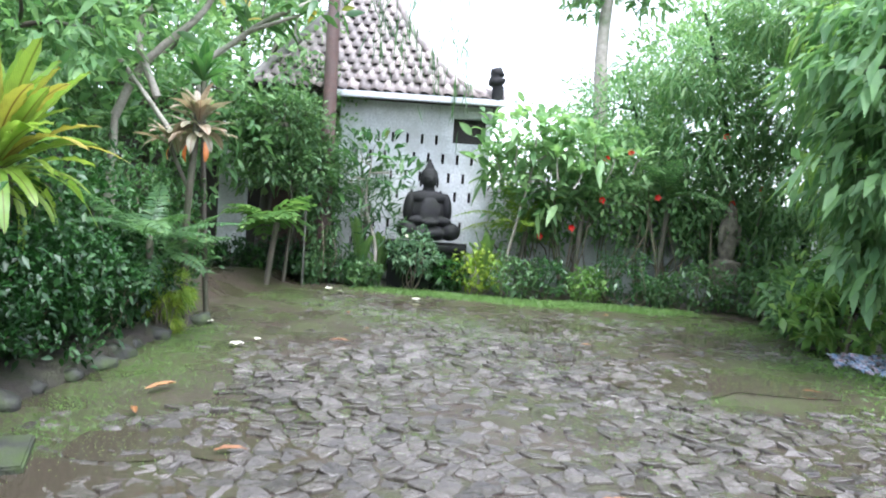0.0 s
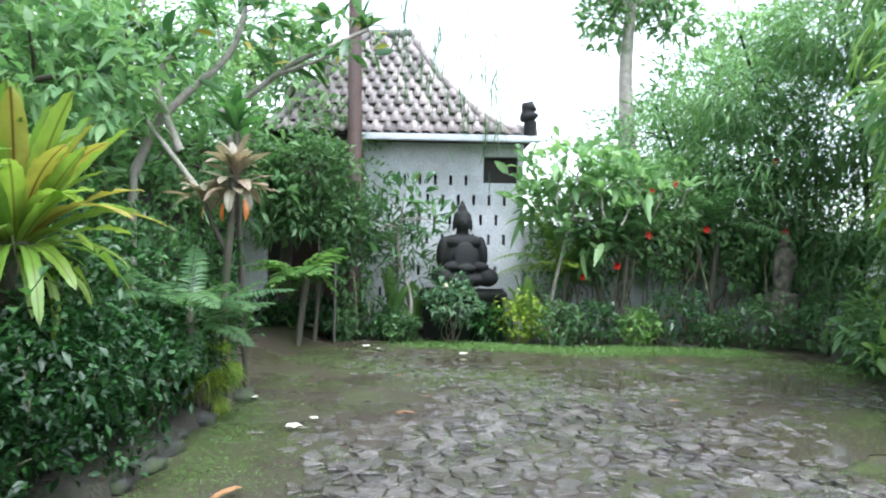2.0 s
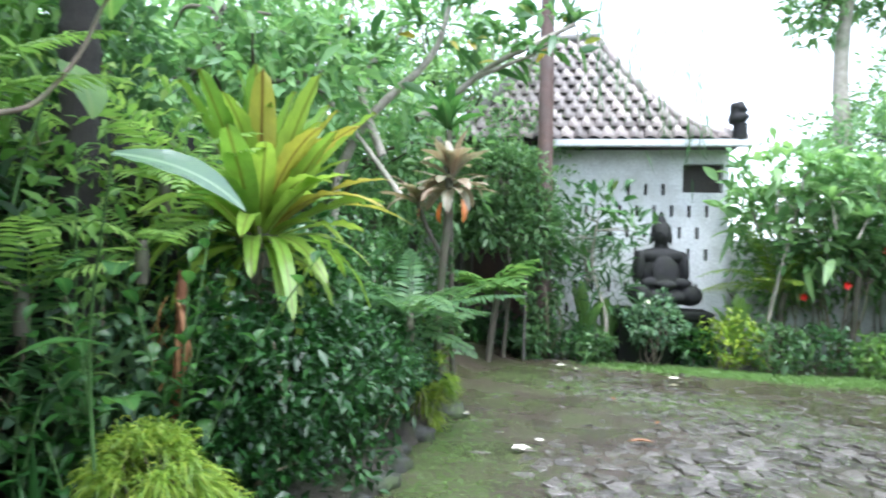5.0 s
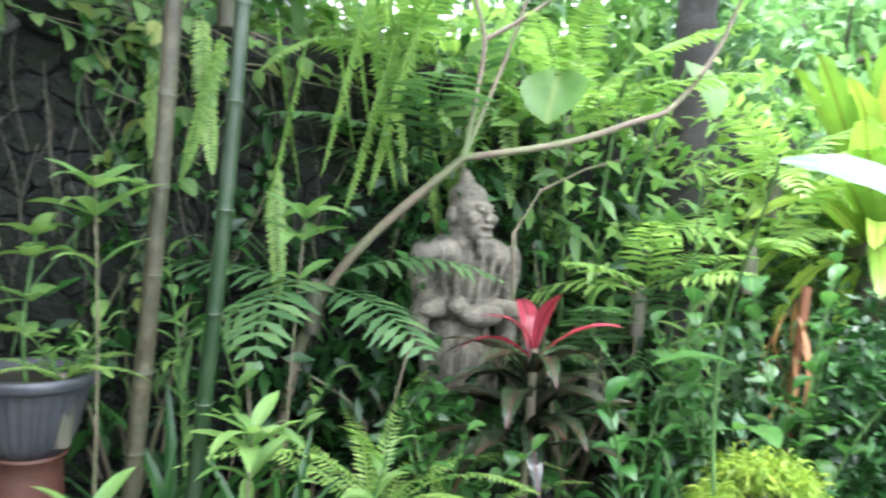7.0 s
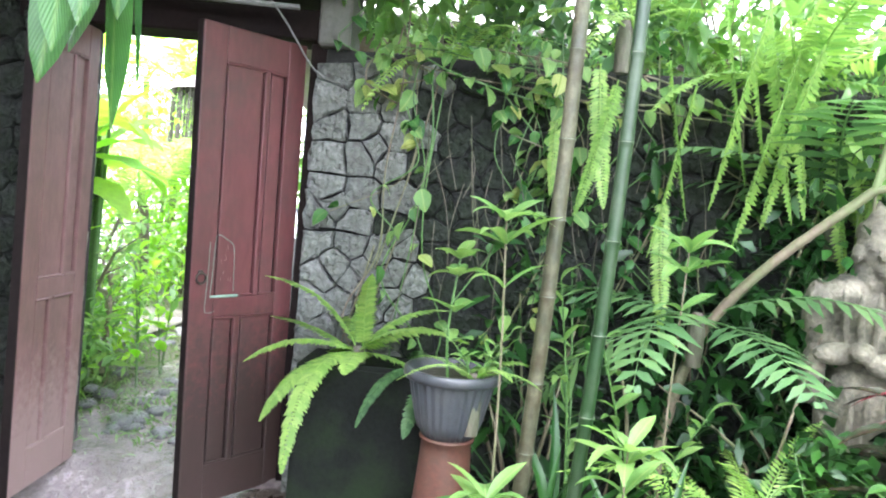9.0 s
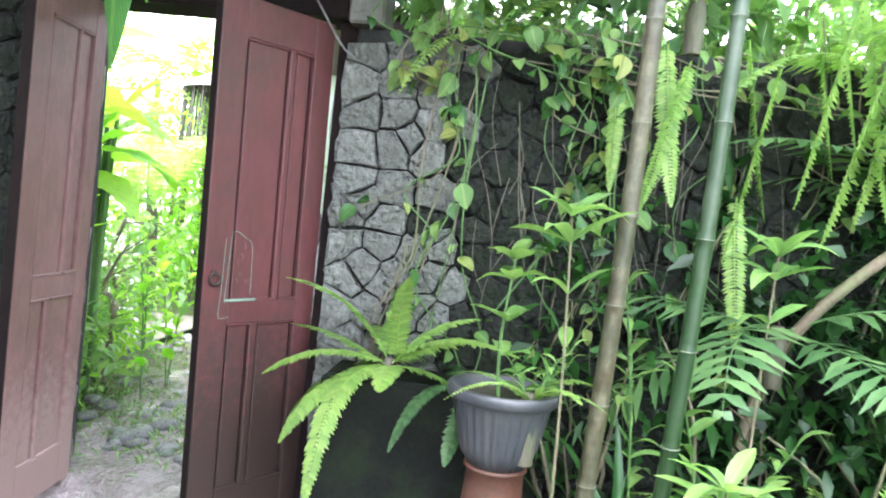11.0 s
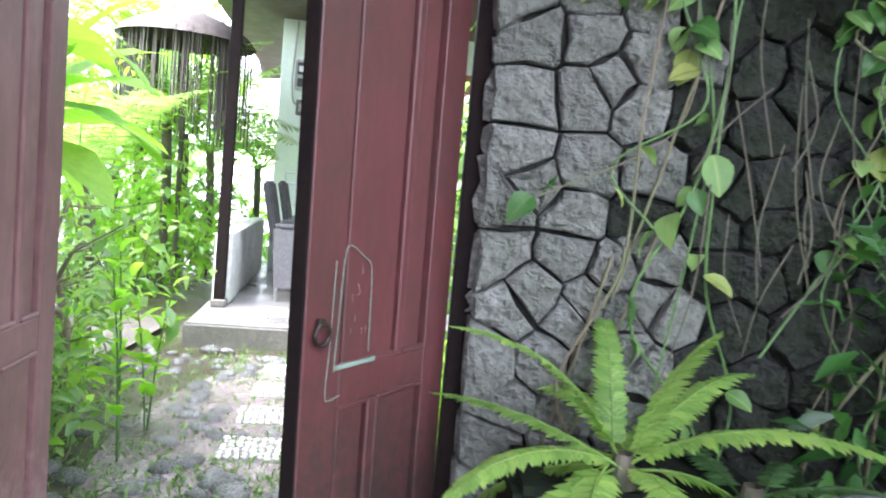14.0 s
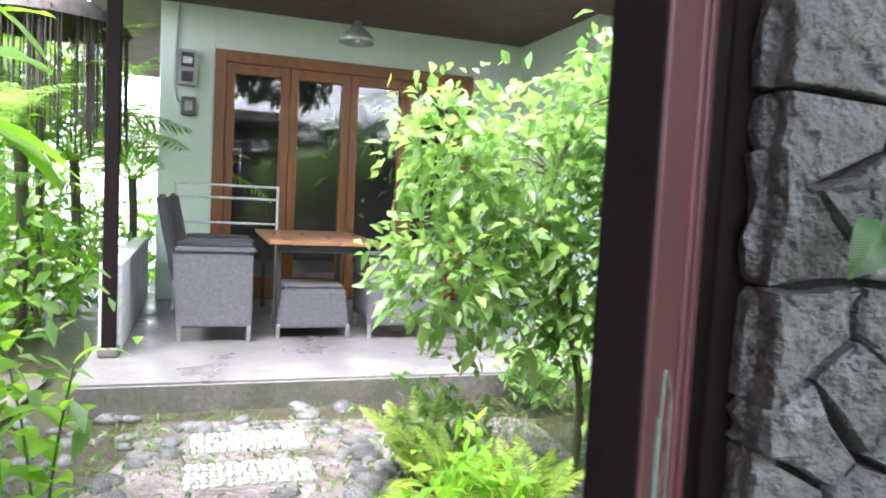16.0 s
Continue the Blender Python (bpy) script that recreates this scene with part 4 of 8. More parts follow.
def post():
    root = thing("terrace_post", (0, 0, 0), "dark brown square post at the terrace corner", "post")
    root.matrix_world = HOUSE @ pose(0.02, 0.68, 0)
    part("shaft", box_bm(-0.04, -0.04, 0.36, 0.04, 0.04, 3.1, 0.005), M["doordark"], root)
    part("foot", box_bm(-0.06, -0.06, 0.36, 0.06, 0.06, 0.42, 0.01), M["concedge"], root, "small concrete foot")


post()

# ---- planted bed along the gate wall ----
FROND = {
    "boston": [frond_mesh(0.75, 34, 0.055, 0.016, a, i) for i, a in enumerate((0.7, 0.95, 1.2))],
    "hang": [frond_mesh(0.75, 44, 0.068, 0.021, 0.0, i + 5, start=0.04) for i in range(2)],
    "tree": [frond_mesh(1.0, 30, 0.17, 0.03, a, i + 9) for i, a in enumerate((0.35, 0.6, 0.8))],
    "coarse": [frond_mesh(0.9, 13, 0.24, 0.042, a, i + 20, start=0.2) for i, a in enumerate((0.4, 0.7, 0.9))],
    "sword": [frond_mesh(0.56, 46, 0.06, 0.022, a, i + 40, start=0.12) for i, a in enumerate((0.35, 0.8, 1.25))],
    "fish": [frond_mesh(0.85, 8, 0.3, 0.11, a, i + 50, start=0.25) for i, a in enumerate((0.7, 0.95, 1.2))],
    "palm": [frond_mesh(1.5, 34, 0.36, 0.026, a, i + 30, start=0.15) for i, a in enumerate((0.5, 0.8, 1.0))],
}
STRAP = {
    "nest": [strap_mesh("nest_leaf", 1.08, w, a, 20, 0.06, 0.62, 0.14, i, 0.22, 0.42) for i, (w, a) in enumerate(((0.165, 0.18), (0.16, 0.45), (0.125, 0.85), (0.11, 1.2)))],
    "broad": [strap_mesh("broad_leaf", 0.45, 0.11, a, 8, 0.02, 0.5, 0.1, i + 4) for i, a in enumerate((0.3, 0.6, 0.9))],
    "cord": [strap_mesh("cord_leaf", 0.4, 0.075, a, 10, 0.03, 0.5, 0.14, i + 24, 0.3) for i, a in enumerate((0.5, 0.75, 1.0))],
    "brom": [strap_mesh("brom_leaf", 0.42, 0.1, a, 9, 0.03, 0.55, 0.1, i + 64, 0.3, 0.5) for i, a in enumerate((0.35, 0.55, 0.8))],
    "narrow": [strap_mesh("narrow_leaf", 0.5, 0.03, a, 7, 0.01, 0.35, 0.2, i + 8) for i, a in enumerate((0.3, 0.7, 1.0))],
    "oval": [strap_mesh("oval_leaf", 0.16, 0.085, a, 6, 0.02, 0.45, 0.12, i + 12) for i, a in enumerate((0.3, 0.7))],
    "lance": [strap_mesh("lance_leaf", 0.17, 0.05, a, 6, 0.02, 0.42, 0.14, i + 15) for i, a in enumerate((0.3, 0.8))],
}


def garden_soil():
    edge = [(-2.42, 7.3), (-2.5, 6.2), (-2.45, 5.2), (-2.55, 4.3), (-2.6, 3.4), (-3.0, 2.6), (-3.5, 2.05), (-3.85, 1.75), (-4.35, 1.45), (-4.68, 1.25)]
    V, F = [], []
    for x, y in edge:
        V += [(x, y, -0.03), (x - 0.07, y + 0.01, 0.1), (x - 0.6, y + 0.3, 0.18), (-4.75 + (y - 1.1) * 0.2, y + 0.4, 0.2)]
    n = len(edge)
    F = [(i * 4 + j, (i + 1) * 4 + j, (i + 1) * 4 + j + 1, i * 4 + j + 1) for i in range(n - 1) for j in range(3)]
    ob = put("garden_bed", smooth(mesh_of("bed", V, np.array(F))), M["soil"])
    tagged(ob, "raised planting bed of dark wet soil", "garden bed", kind="structure")
    rng = np.random.default_rng(4)
    for k in range(22):
        f = k / 21 * (n - 2)
        i = int(f)
        p = np.array(edge[i]) * (1 - f + i) + np.array(edge[i + 1]) * (f - i)
        bm = bmesh.new()
        bmesh.ops.create_icosphere(bm, subdivisions=2, radius=1)
        for v in bm.verts:
            v.co *= 1 + 0.5 * noise.noise(v.co * 1.7 + Vector((k * 3, 0, 0)))
        s = rng.uniform(0.05, 0.12)
        bmesh.ops.scale(bm, vec=(s * rng.uniform(0.9, 1.5), s, s * 0.7), verts=bm.verts)
        r = part("border_rock", bm, M["moss"], None, "", pose(p[0] - 0.05 + rng.normal() * 0.03, p[1], 0.03, 0, 0, rng.uniform(0, 360)), True)
        tagged(r, "mossy grey rock edging the planting bed", "rock", "rocks edging the bed")


garden_soil()

HEDGE = "dense dark-green glossy hedge shrub, wet with rain"
for i, (x, y, rx, ry, rz, n) in enumerate(((-2.95, 4.35, 0.5, 0.5, 0.55, 3600), (-2.95, 5.1, 0.54, 0.5, 0.6, 4200), (-2.9, 5.85, 0.52, 0.5, 0.55, 4100), (-2.92, 6.55, 0.46, 0.5, 0.48, 3300), (-3.15, 4.75, 0.45, 0.6, 0.65, 2200))):
    bush("hedge_shrub", (x, y, 0.08), (rx, ry, rz), n, 0.065, 0.5, "hedge", HEDGE, "hedge", "hedge along the bed", 9, seed=i + 1, gaps=0.42, shell=0.35)


def tufty(name, loc, r, label, n=1900, seed=3):
    """Feathery golden shrub: heads of fine drooping needles."""
    root = thing(name, loc, label, "shrub", "golden shrubs")
    rng = np.random.default_rng(seed)
    heads = [np.array([0, 0, r]) + unit(rng.normal(size=3) + (0, 0, 0.4)) * r * np.array([0.75, 0.75, 0.7]) for _ in range(16)]
    limbs_of(root, "stem", (0, 0, -0.05), heads, 0.008, "twig", 0.15, seed)
    P = np.array(heads)[rng.integers(0, 16, n)] + rng.normal(size=(n, 3)) * r * 0.12
    out = unit(P - np.array([0, 0, r * 0.7])) + rng.normal(size=(n, 3)) * 0.55 + np.array([0, 0, 0.35])
    V, F = leaves(P, out, rng.normal(size=(n, 3)) + (0, 0, 1), rng.uniform(0.07, 0.13, n), 0.008, 0.8, 3, 0.1)
    put("needles", mesh_of("needles", V, F), M["golden"], root)


tufty("golden_shrub", (-2.93, 3.66, 0.28), 0.23, "feathery golden-green shrub at the bed's edge", 4200, 3)
tufty("golden_shrub", (-2.8, 3.84, 0.18), 0.16, "feathery golden-green shrub at the bed's edge", 2000, 8)
tufty("golden_shrub", (-2.56, 6.72, 0.2), 0.26, "yellow-green feathery shrub hanging over the bed's edge", 3000, 5)
tufty("golden_shrub", (-2.55, 6.66, 0.05), 0.18, "yellow-green feathery shrub low on the bed's edge", 1500, 6)


def nest_fern(loc):
    root = thing("bird_nest_fern", loc, "large bird's nest fern with yellowing wavy strap leaves", "fern")
    put("stump", smooth(mesh_of("stump", *tube(curve_pts([(0, 0, -1.4), (0.02, 0, -0.5), (0, 0, 0.12)], 8), [0.07, 0.07, 0.08, 0.09, 0.1, 0.12, 0.14, 0.15, 0.1][:9], 9))), M["bark"], root, "fibrous brown stump")
    rosette(root, "leaf", STRAP["nest"][:2], 15, (58, 86), (0.8, 1.08), M["nest"], 3)
    rosette(root, "leaf", STRAP["nest"][:3], 19, (30, 58), (0.7, 1.0), M["nest"], 4)
    rosette(root, "leaf", STRAP["nest"][1:], 20, (5, 32), (0.65, 0.95), M["nest"], 5)
    rosette(root, "leaf", STRAP["nest"][2:], 20, (-25, 12), (0.45, 0.75), M["nest"], 6)
    old = [with_mat(q, M["nestold"]) for q in STRAP["nest"]]
    rosette(root, "old_leaf", old[:2], 3, (50, 72), (0.85, 1.0), None, 7, az=(-70, 60), label="yellow leaf with a brown midrib")
    rosette(root, "old_leaf", old[1:3], 4, (28, 52), (0.85, 1.0), None, 8, az=(-35, 45), label="yellow leaf with a brown midrib")


nest_fern((-3.2, 5.05, 1.4))


def fern(name, loc, kind, n, elev, scale, mat, label, seed=1, az=(0, 360), group=""):
    root = thing(name, loc, label, "fern", group)
    put("crown", smooth(mesh_of("crown", *tube(curve_pts([(0, 0, -0.18), (0, 0, 0.03)], 4), [0.03, 0.035, 0.035, 0.02], 7))), M["bark"], root)
    rosette(root, "frond", FROND[kind], n, elev, scale, M[mat], seed, az=az)
    return root


fern("tree_fern", (-2.6, 6.4, 0.92), "tree", 10, (5, 40), (0.7, 1.0), "fern", "lacy green fern arching over the hedge", 2)
fern("tree_fern", (-2.7, 6.85, 0.72), "tree", 9, (0, 40), (0.75, 1.05), "fern", "lacy green fern arching over the hedge", 12)
fern("tree_fern", (-3.4, 4.25, 1.4), "coarse", 7, (10, 60), (0.5, 0.75), "fernlight", "coarse green fern among the shrubs", 5)
fern("tree_fern", (-3.6, 3.75, 1.2), "coarse", 8, (0, 55), (0.5, 0.75), "fernlight", "coarse green fern among the shrubs", 6)
fern("tree_fern", (-3.78, 3.72, 0.85), "coarse", 9, (0, 60), (0.6, 0.85), "fern", "dark coarse fern behind the statue", 7)
fern("tree_fern", (-4.25, 3.1, 1.6), "coarse", 9, (0, 60), (0.7, 1.0), "fern", "coarse fern leaning from the wall", 8)
fern("tree_fern", (-4.2, 2.55, 1.15), "coarse", 9, (-25, 30), (0.6, 0.85), "fern", "dark fern with drooping ribbed leaflets", 9)
fern("tree_fern", (-3.95, 3.6, 1.9), "tree", 10, (0, 60), (0.6, 0.95), "fernlight", "pale feathery fern high in the bed", 10)
fern("tree_fern", (-4.3, 2.9, 2.1), "tree", 10, (-10, 50), (0.6, 0.95), "fernlight", "pale feathery fern high over the wall", 11)
fern("tree_fern", (-4.35, 2.2, 2.25), "boston", 12, (-10, 60), (0.6, 0.9), "fernlight", "pale fern growing on the wall top", 13)
fern("tree_fern", (-3.45, 4.5, 1.75), "coarse", 9, (0, 60), (0.5, 0.7), "fernlight", "pale green fern beside the dark trunk", 14)
fern("sword_fern", (-3.72, 2.6, 0.42), "boston", 11, (25, 70), (0.75, 1.05), "fernlight", "light-green sword fern in the bed", 3)
fern("sword_fern", (-3.5, 2.75, 0.3), "boston", 9, (20, 65), (0.6, 0.9), "fernlight", "light-green sword fern in the bed", 15)
fern("sword_fern", (-3.95, 2.0, 0.3), "boston", 8, (20, 60), (0.5, 0.8), "fern", "green sword fern under the bamboo", 16)
# low in the bed: the dark leaf colour includes the shade there
fern("sword_fern", (-3.15, 3.1, 0.25), "boston", 9, (20, 60), (0.5, 0.75), "hedge", "dark sword fern under the red cordyline, darkened for shade", 17)


def cordyline(loc):
    root = thing("red_cordyline", loc, "cordyline with pink-red young leaves over dark wet ones", "plant")
    put("stem", smooth(mesh_of("stem", *tube(curve_pts([(0, 0, -0.75), (0.01, 0, -0.3), (0, 0, 0.05)], 6), 0.016, 7))), M["twig"], root)
    red, dark = [with_mat(q, M["red"]) for q in STRAP["cord"]], [with_mat(q, M["maroon"]) for q in STRAP["cord"]]
    rosette(root, "red_leaf", red, 3, (52, 78), (0.6, 0.85), None, 2, z=0.02, label="pink-red young leaf")
    rosette(root, "red_leaf", red, 3, (25, 50), (0.85, 1.0), None, 9, z=0.0, label="pink-red young leaf")
    rosette(root, "leaf", dark, 9, (20, 40), (0.85, 1.0), None, 3, z=-0.05)
    rosette(root, "leaf", dark, 26, (0, 35), (0.85, 1.15), None, 4, z=-0.36, zspread=0.28)


cordyline((-3.53, 3.07, 0.97))


def statue_elder():
    body = [("drum", (0, 0, 0.1), (0.17, 0.16, 0.12), (0, 0, 0)), ("ball", (0, 0.02, 0.4), (0.16, 0.14, 0.26), (0, 0, 0)), ("ball", (0, 0.02, 0.7), (0.165, 0.115, 0.2), (0, 0, 0)), ("ball", (0, 0.02, 0.93), (0.09, 0.085, 0.09), (0, 0, 0)),
            ("ball", (0, -0.09, 0.34), (0.11, 0.1, 0.2), (0, 0, 0)), ("ball", (0.03, -0.15, 0.62), (0.1, 0.06, 0.05), (0, 0, 12)), ("ball", (-0.08, -0.15, 0.66), (0.045, 0.05, 0.04), (0, 0, 0))]
    for sg in (-1, 1):
        body += [("ball", (0.12 * sg, 0.02, 0.855), (0.1, 0.095, 0.075), (0, 18 * sg, 0)), ("ball", (0.195 * sg, 0.0, 0.76), (0.055, 0.07, 0.15), (8, 6 * sg, 0)), ("ball", (0.15 * sg, -0.1, 0.64), (0.1, 0.045, 0.042), (0, 0, -28 * sg)), ("ball", (0.2 * sg, -0.03, 0.55), (0.045, 0.06, 0.12), (0, 0, 0))]
    for k in range(6):
        x = -0.125 + 0.05 * k
        body.append(("ball", (x, -0.085 - 0.012 * (2.5 - abs(k - 2.5)), 0.76 - 0.012 * (k % 2)), (0.013, 0.012, 0.13), (6, 90 * x, 0)))
    for k in range(5):
        body.append(("ball", (-0.1 + 0.05 * k, -0.17, 0.36), (0.014, 0.018, 0.16), (0, 0, 0)))
    head = [("ball", (0, 0.0, 1.03), (0.085, 0.098, 0.105), (0, 0, 0)), ("ball", (0, -0.05, 0.965), (0.066, 0.06, 0.06), (0, 0, 0)), ("ball", (0, -0.083, 1.058), (0.055, 0.016, 0.013), (0, 0, 0)), ("ball", (0, -0.108, 1.02), (0.015, 0.018, 0.032), (-12, 0, 0)), ("ball", (0, -0.114, 1.002), (0.022, 0.016, 0.012), (0, 0, 0)),
            ("ball", (0, -0.108, 0.975), (0.04, 0.02, 0.008), (0, 0, 0)), ("ball", (0, -0.1, 0.94), (0.036, 0.026, 0.012), (0, 0, 0)), ("ball", (0, -0.098, 0.905), (0.04, 0.03, 0.03), (0, 0, 0)), ("ball", (0, -0.095, 0.88), (0.035, 0.026, 0.035), (0, 0, 0)),
            ("cone", (0, 0.03, 1.155), (0.066, 0.074, 0.06), (-8, 0, 0)), ("ball", (0, 0.015, 1.09), (0.08, 0.09, 0.065), (0, 0, 0))]
    for sg in (-1, 1):
        head += [("ball", (0.045 * sg, -0.078, 1.005), (0.03, 0.028, 0.026), (0, 0, 0)), ("ball", (0.03 * sg, -0.098, 1.04), (0.013, 0.01, 0.008), (0, 0, 0)), ("ball", (0.088 * sg, 0.01, 1.01), (0.012, 0.024, 0.042), (0, 0, 0))]
    turn = pose(0, 0, 0, 0, 0, 22) @ Matrix.Translation((0, 0, 0.93)) @ Matrix.Diagonal((1.1, 1.08, 1.03, 1)) @ Matrix.Translation((0, 0, -0.93))
    s = body + [(k, tuple(turn @ Vector(c)), r, (q[0], q[1], q[2] + 22)) for k, c, r, q in head]
    ob = sculpted("stone_statue", s, M["oldstone"], "weathered grey stone statue of a seated elder", "statue", (-4.0, 3.12, 0.48), 72, 0.006, 2)
    ob.matrix_world = ob.matrix_world @ Matrix.Diagonal((0.97, 0.94, 0.97, 1))
    sculpted("statue_plinth", [("box", (0, 0, 0.15), (0.2, 0.2, 0.17), (0, 0, 0)), ("box", (0, 0, 0.3), (0.23, 0.23, 0.03), (0, 0, 0))], M["plinth"], "dark mossy stone plinth under the statue", "plinth", (-4.0, 3.12, 0.15), 50, 0.025, 2)


statue_elder()


def small_tree():
    root = thing("young_tree", (-4.3, 2.48, 0.15), "young tree with bare brown branches and a few large leaves", "tree")
    o = np.array((-4.3, 2.48, 0.15))

    def limb(name, pts, r):
        V, F = tube(curve_pts([np.array(p) - o for p in pts], 24), np.linspace(r[0], r[1], len(curve_pts(pts, 24))), 8)
        put(name, smooth(mesh_of(name, V, F)), M["twig"], root)

    limb("trunk", [(-4.3, 2.48, 0.1), (-4.29, 2.5, 0.62), (-4.26, 2.56, 0.98), (-4.2, 2.62, 1.17), (-4.06, 2.74, 1.4), (-3.86, 2.95, 1.68)], (0.024, 0.017))
    limb("branch", [(-3.86, 2.95, 1.68), (-3.62, 3.22, 1.76), (-3.46, 3.42, 1.86), (-3.38, 3.54, 1.93), (-3.3, 3.66, 2.14), (-3.26, 3.74, 2.36), (-3.2, 3.8, 2.5)], (0.014, 0.007))
    limb("branch", [(-3.86, 2.95, 1.68), (-3.84, 2.97, 1.9), (-3.83, 2.98, 2.12), (-3.87, 2.94, 2.3), (-3.9, 2.9, 2.45)], (0.012, 0.007))
    limb("branch", [(-3.83, 2.98, 2.12), (-3.76, 3.08, 2.2), (-3.68, 3.2, 2.32), (-3.6, 3.3, 2.48)], (0.01, 0.006))
    limb("branch", [(-3.86, 2.95, 1.68), (-3.83, 3.0, 1.85), (-3.8, 3.08, 2.1), (-3.76, 3.15, 2.4)], (0.01, 0.006))
    big = [strap_mesh("big_leaf", 0.34, 0.16, a, 8, 0.015, 0.45, 0.1, i + 40, 0.1) for i, a in enumerate((0.3, 0.7))]
    for i, (x, y, z, a, e) in enumerate(((-3.22, 3.78, 2.46, -40, 5), (-3.22, 3.78, 2.46, 20, 15), (-3.2, 3.8, 2.5, -100, -15), (-3.24, 3.76, 2.42, 130, 20), (-3.2, 3.8, 2.5, 80, 25), (-3.6, 3.3, 2.48, -30, 0), (-3.6, 3.3, 2.48, 60, 10), (-3.6, 3.3, 2.48, 160, 10), (-3.9, 2.9, 2.45, -60, 5), (-3.9, 2.9, 2.45, 200, 5), (-3.76, 3.15, 2.4, 20, 0))):
        put("leaf", big[i % 2], M["bright"], root, "", pose(x - o[0], y - o[1], z - o[2], 0, 0, a) @ pose(0, 0, 0, i * 7 % 20 - 10, -e, 0))


small_tree()


def round_leaf_plant():
    root = thing("elephant_ear", (-3.95, 3.75, 0.15), "elephant ear with large round translucent leaves", "plant")
    mesh = [strap_mesh("round_leaf", 0.3, 0.28, a, 9, 0.01, 0.4, 0.06, i + 50, 0.0) for i, a in enumerate((0.2, 0.5))]
    for i, (x, y, z, a, e) in enumerate(((-3.85, 3.42, 2.1, -60, -50), (-3.75, 3.75, 2.25, 30, -35), (-4.1, 3.35, 2.3, -80, -40), (-3.6, 3.95, 2.2, 0, -40), (-4.2, 3.7, 2.4, 180, -30))):
        p = np.array((x + 3.95, y - 3.75, z - 0.15))
        V, F = tube(curve_pts([(0, 0, 0), p * (0.6, 0.6, 0.75), p], 10), 0.008, 6)
        put("stalk", smooth(mesh_of("stalk", V, F)), M["stem"], root)
        put("leaf", mesh[i % 2], M["bright"], root, "", pose(*p, 0, 0, a) @ pose(0, 0, 0, 0, -e, 0))


round_leaf_plant()


def pale_leaf_plant():
    root = thing("canna", (-2.95, 3.45, 0.1), "broad-leaved plant with one pale ribbed leaf over the bed", "plant")
    p = np.array((0.2, -0.32, 1.58))
    V, F = tube(curve_pts([(0, 0, 0), (-0.1, 0.0, 0.9), p], 12), np.linspace(0.009, 0.004, 13), 7)
    put("stalk", smooth(mesh_of("stalk", V, F)), M["stem"], root)
    mesh = strap_mesh("pale_leaf", 0.44, 0.16, 0.5, 12, 0.01, 0.5, 0.08, 61, 0.05)
    put("leaf", with_mat(mesh, M["wood_leaf"]), None, root, "pale bluish ribbed leaf", pose(*p, 0, 0, 18) @ pose(0, 0, 0, 28, 6, 0))
    for a, z, e in ((120, 1.2, 20), (230, 0.95, 15), (320, 0.75, 25)):
        put("leaf", mesh, M["mid"], root, "", pose(0, -0.02, z, 0, 0, a) @ pose(0, 0, 0, 0, -e, 0) @ Matrix.Scale(0.7, 4))


pale_leaf_plant()


def black_palm():
    root = thing("palm_tree", (-3.76, 4.3, 0.1), "palm with a dark fibrous trunk and pale fronds", "tree")
    z = np.linspace(0, 3.4, 60)
    r = 0.085 + 0.014 * (np.arange(60) % 2) + 0.006 * np.sin(z * 9)
    put("trunk", mesh_of("trunk", *tube(np.stack([-0.03 * z, 0.01 * z, z], 1), r, 11)), M["blacktrunk"], root)
    for k, zz in enumerate((3.4, 3.4)):
        rosette(root, "frond", FROND["palm"], 7, (-5, 45) if k else (30, 75), (0.8, 1.15), M["fernlight"], 20 + k, z=zz)


black_palm()


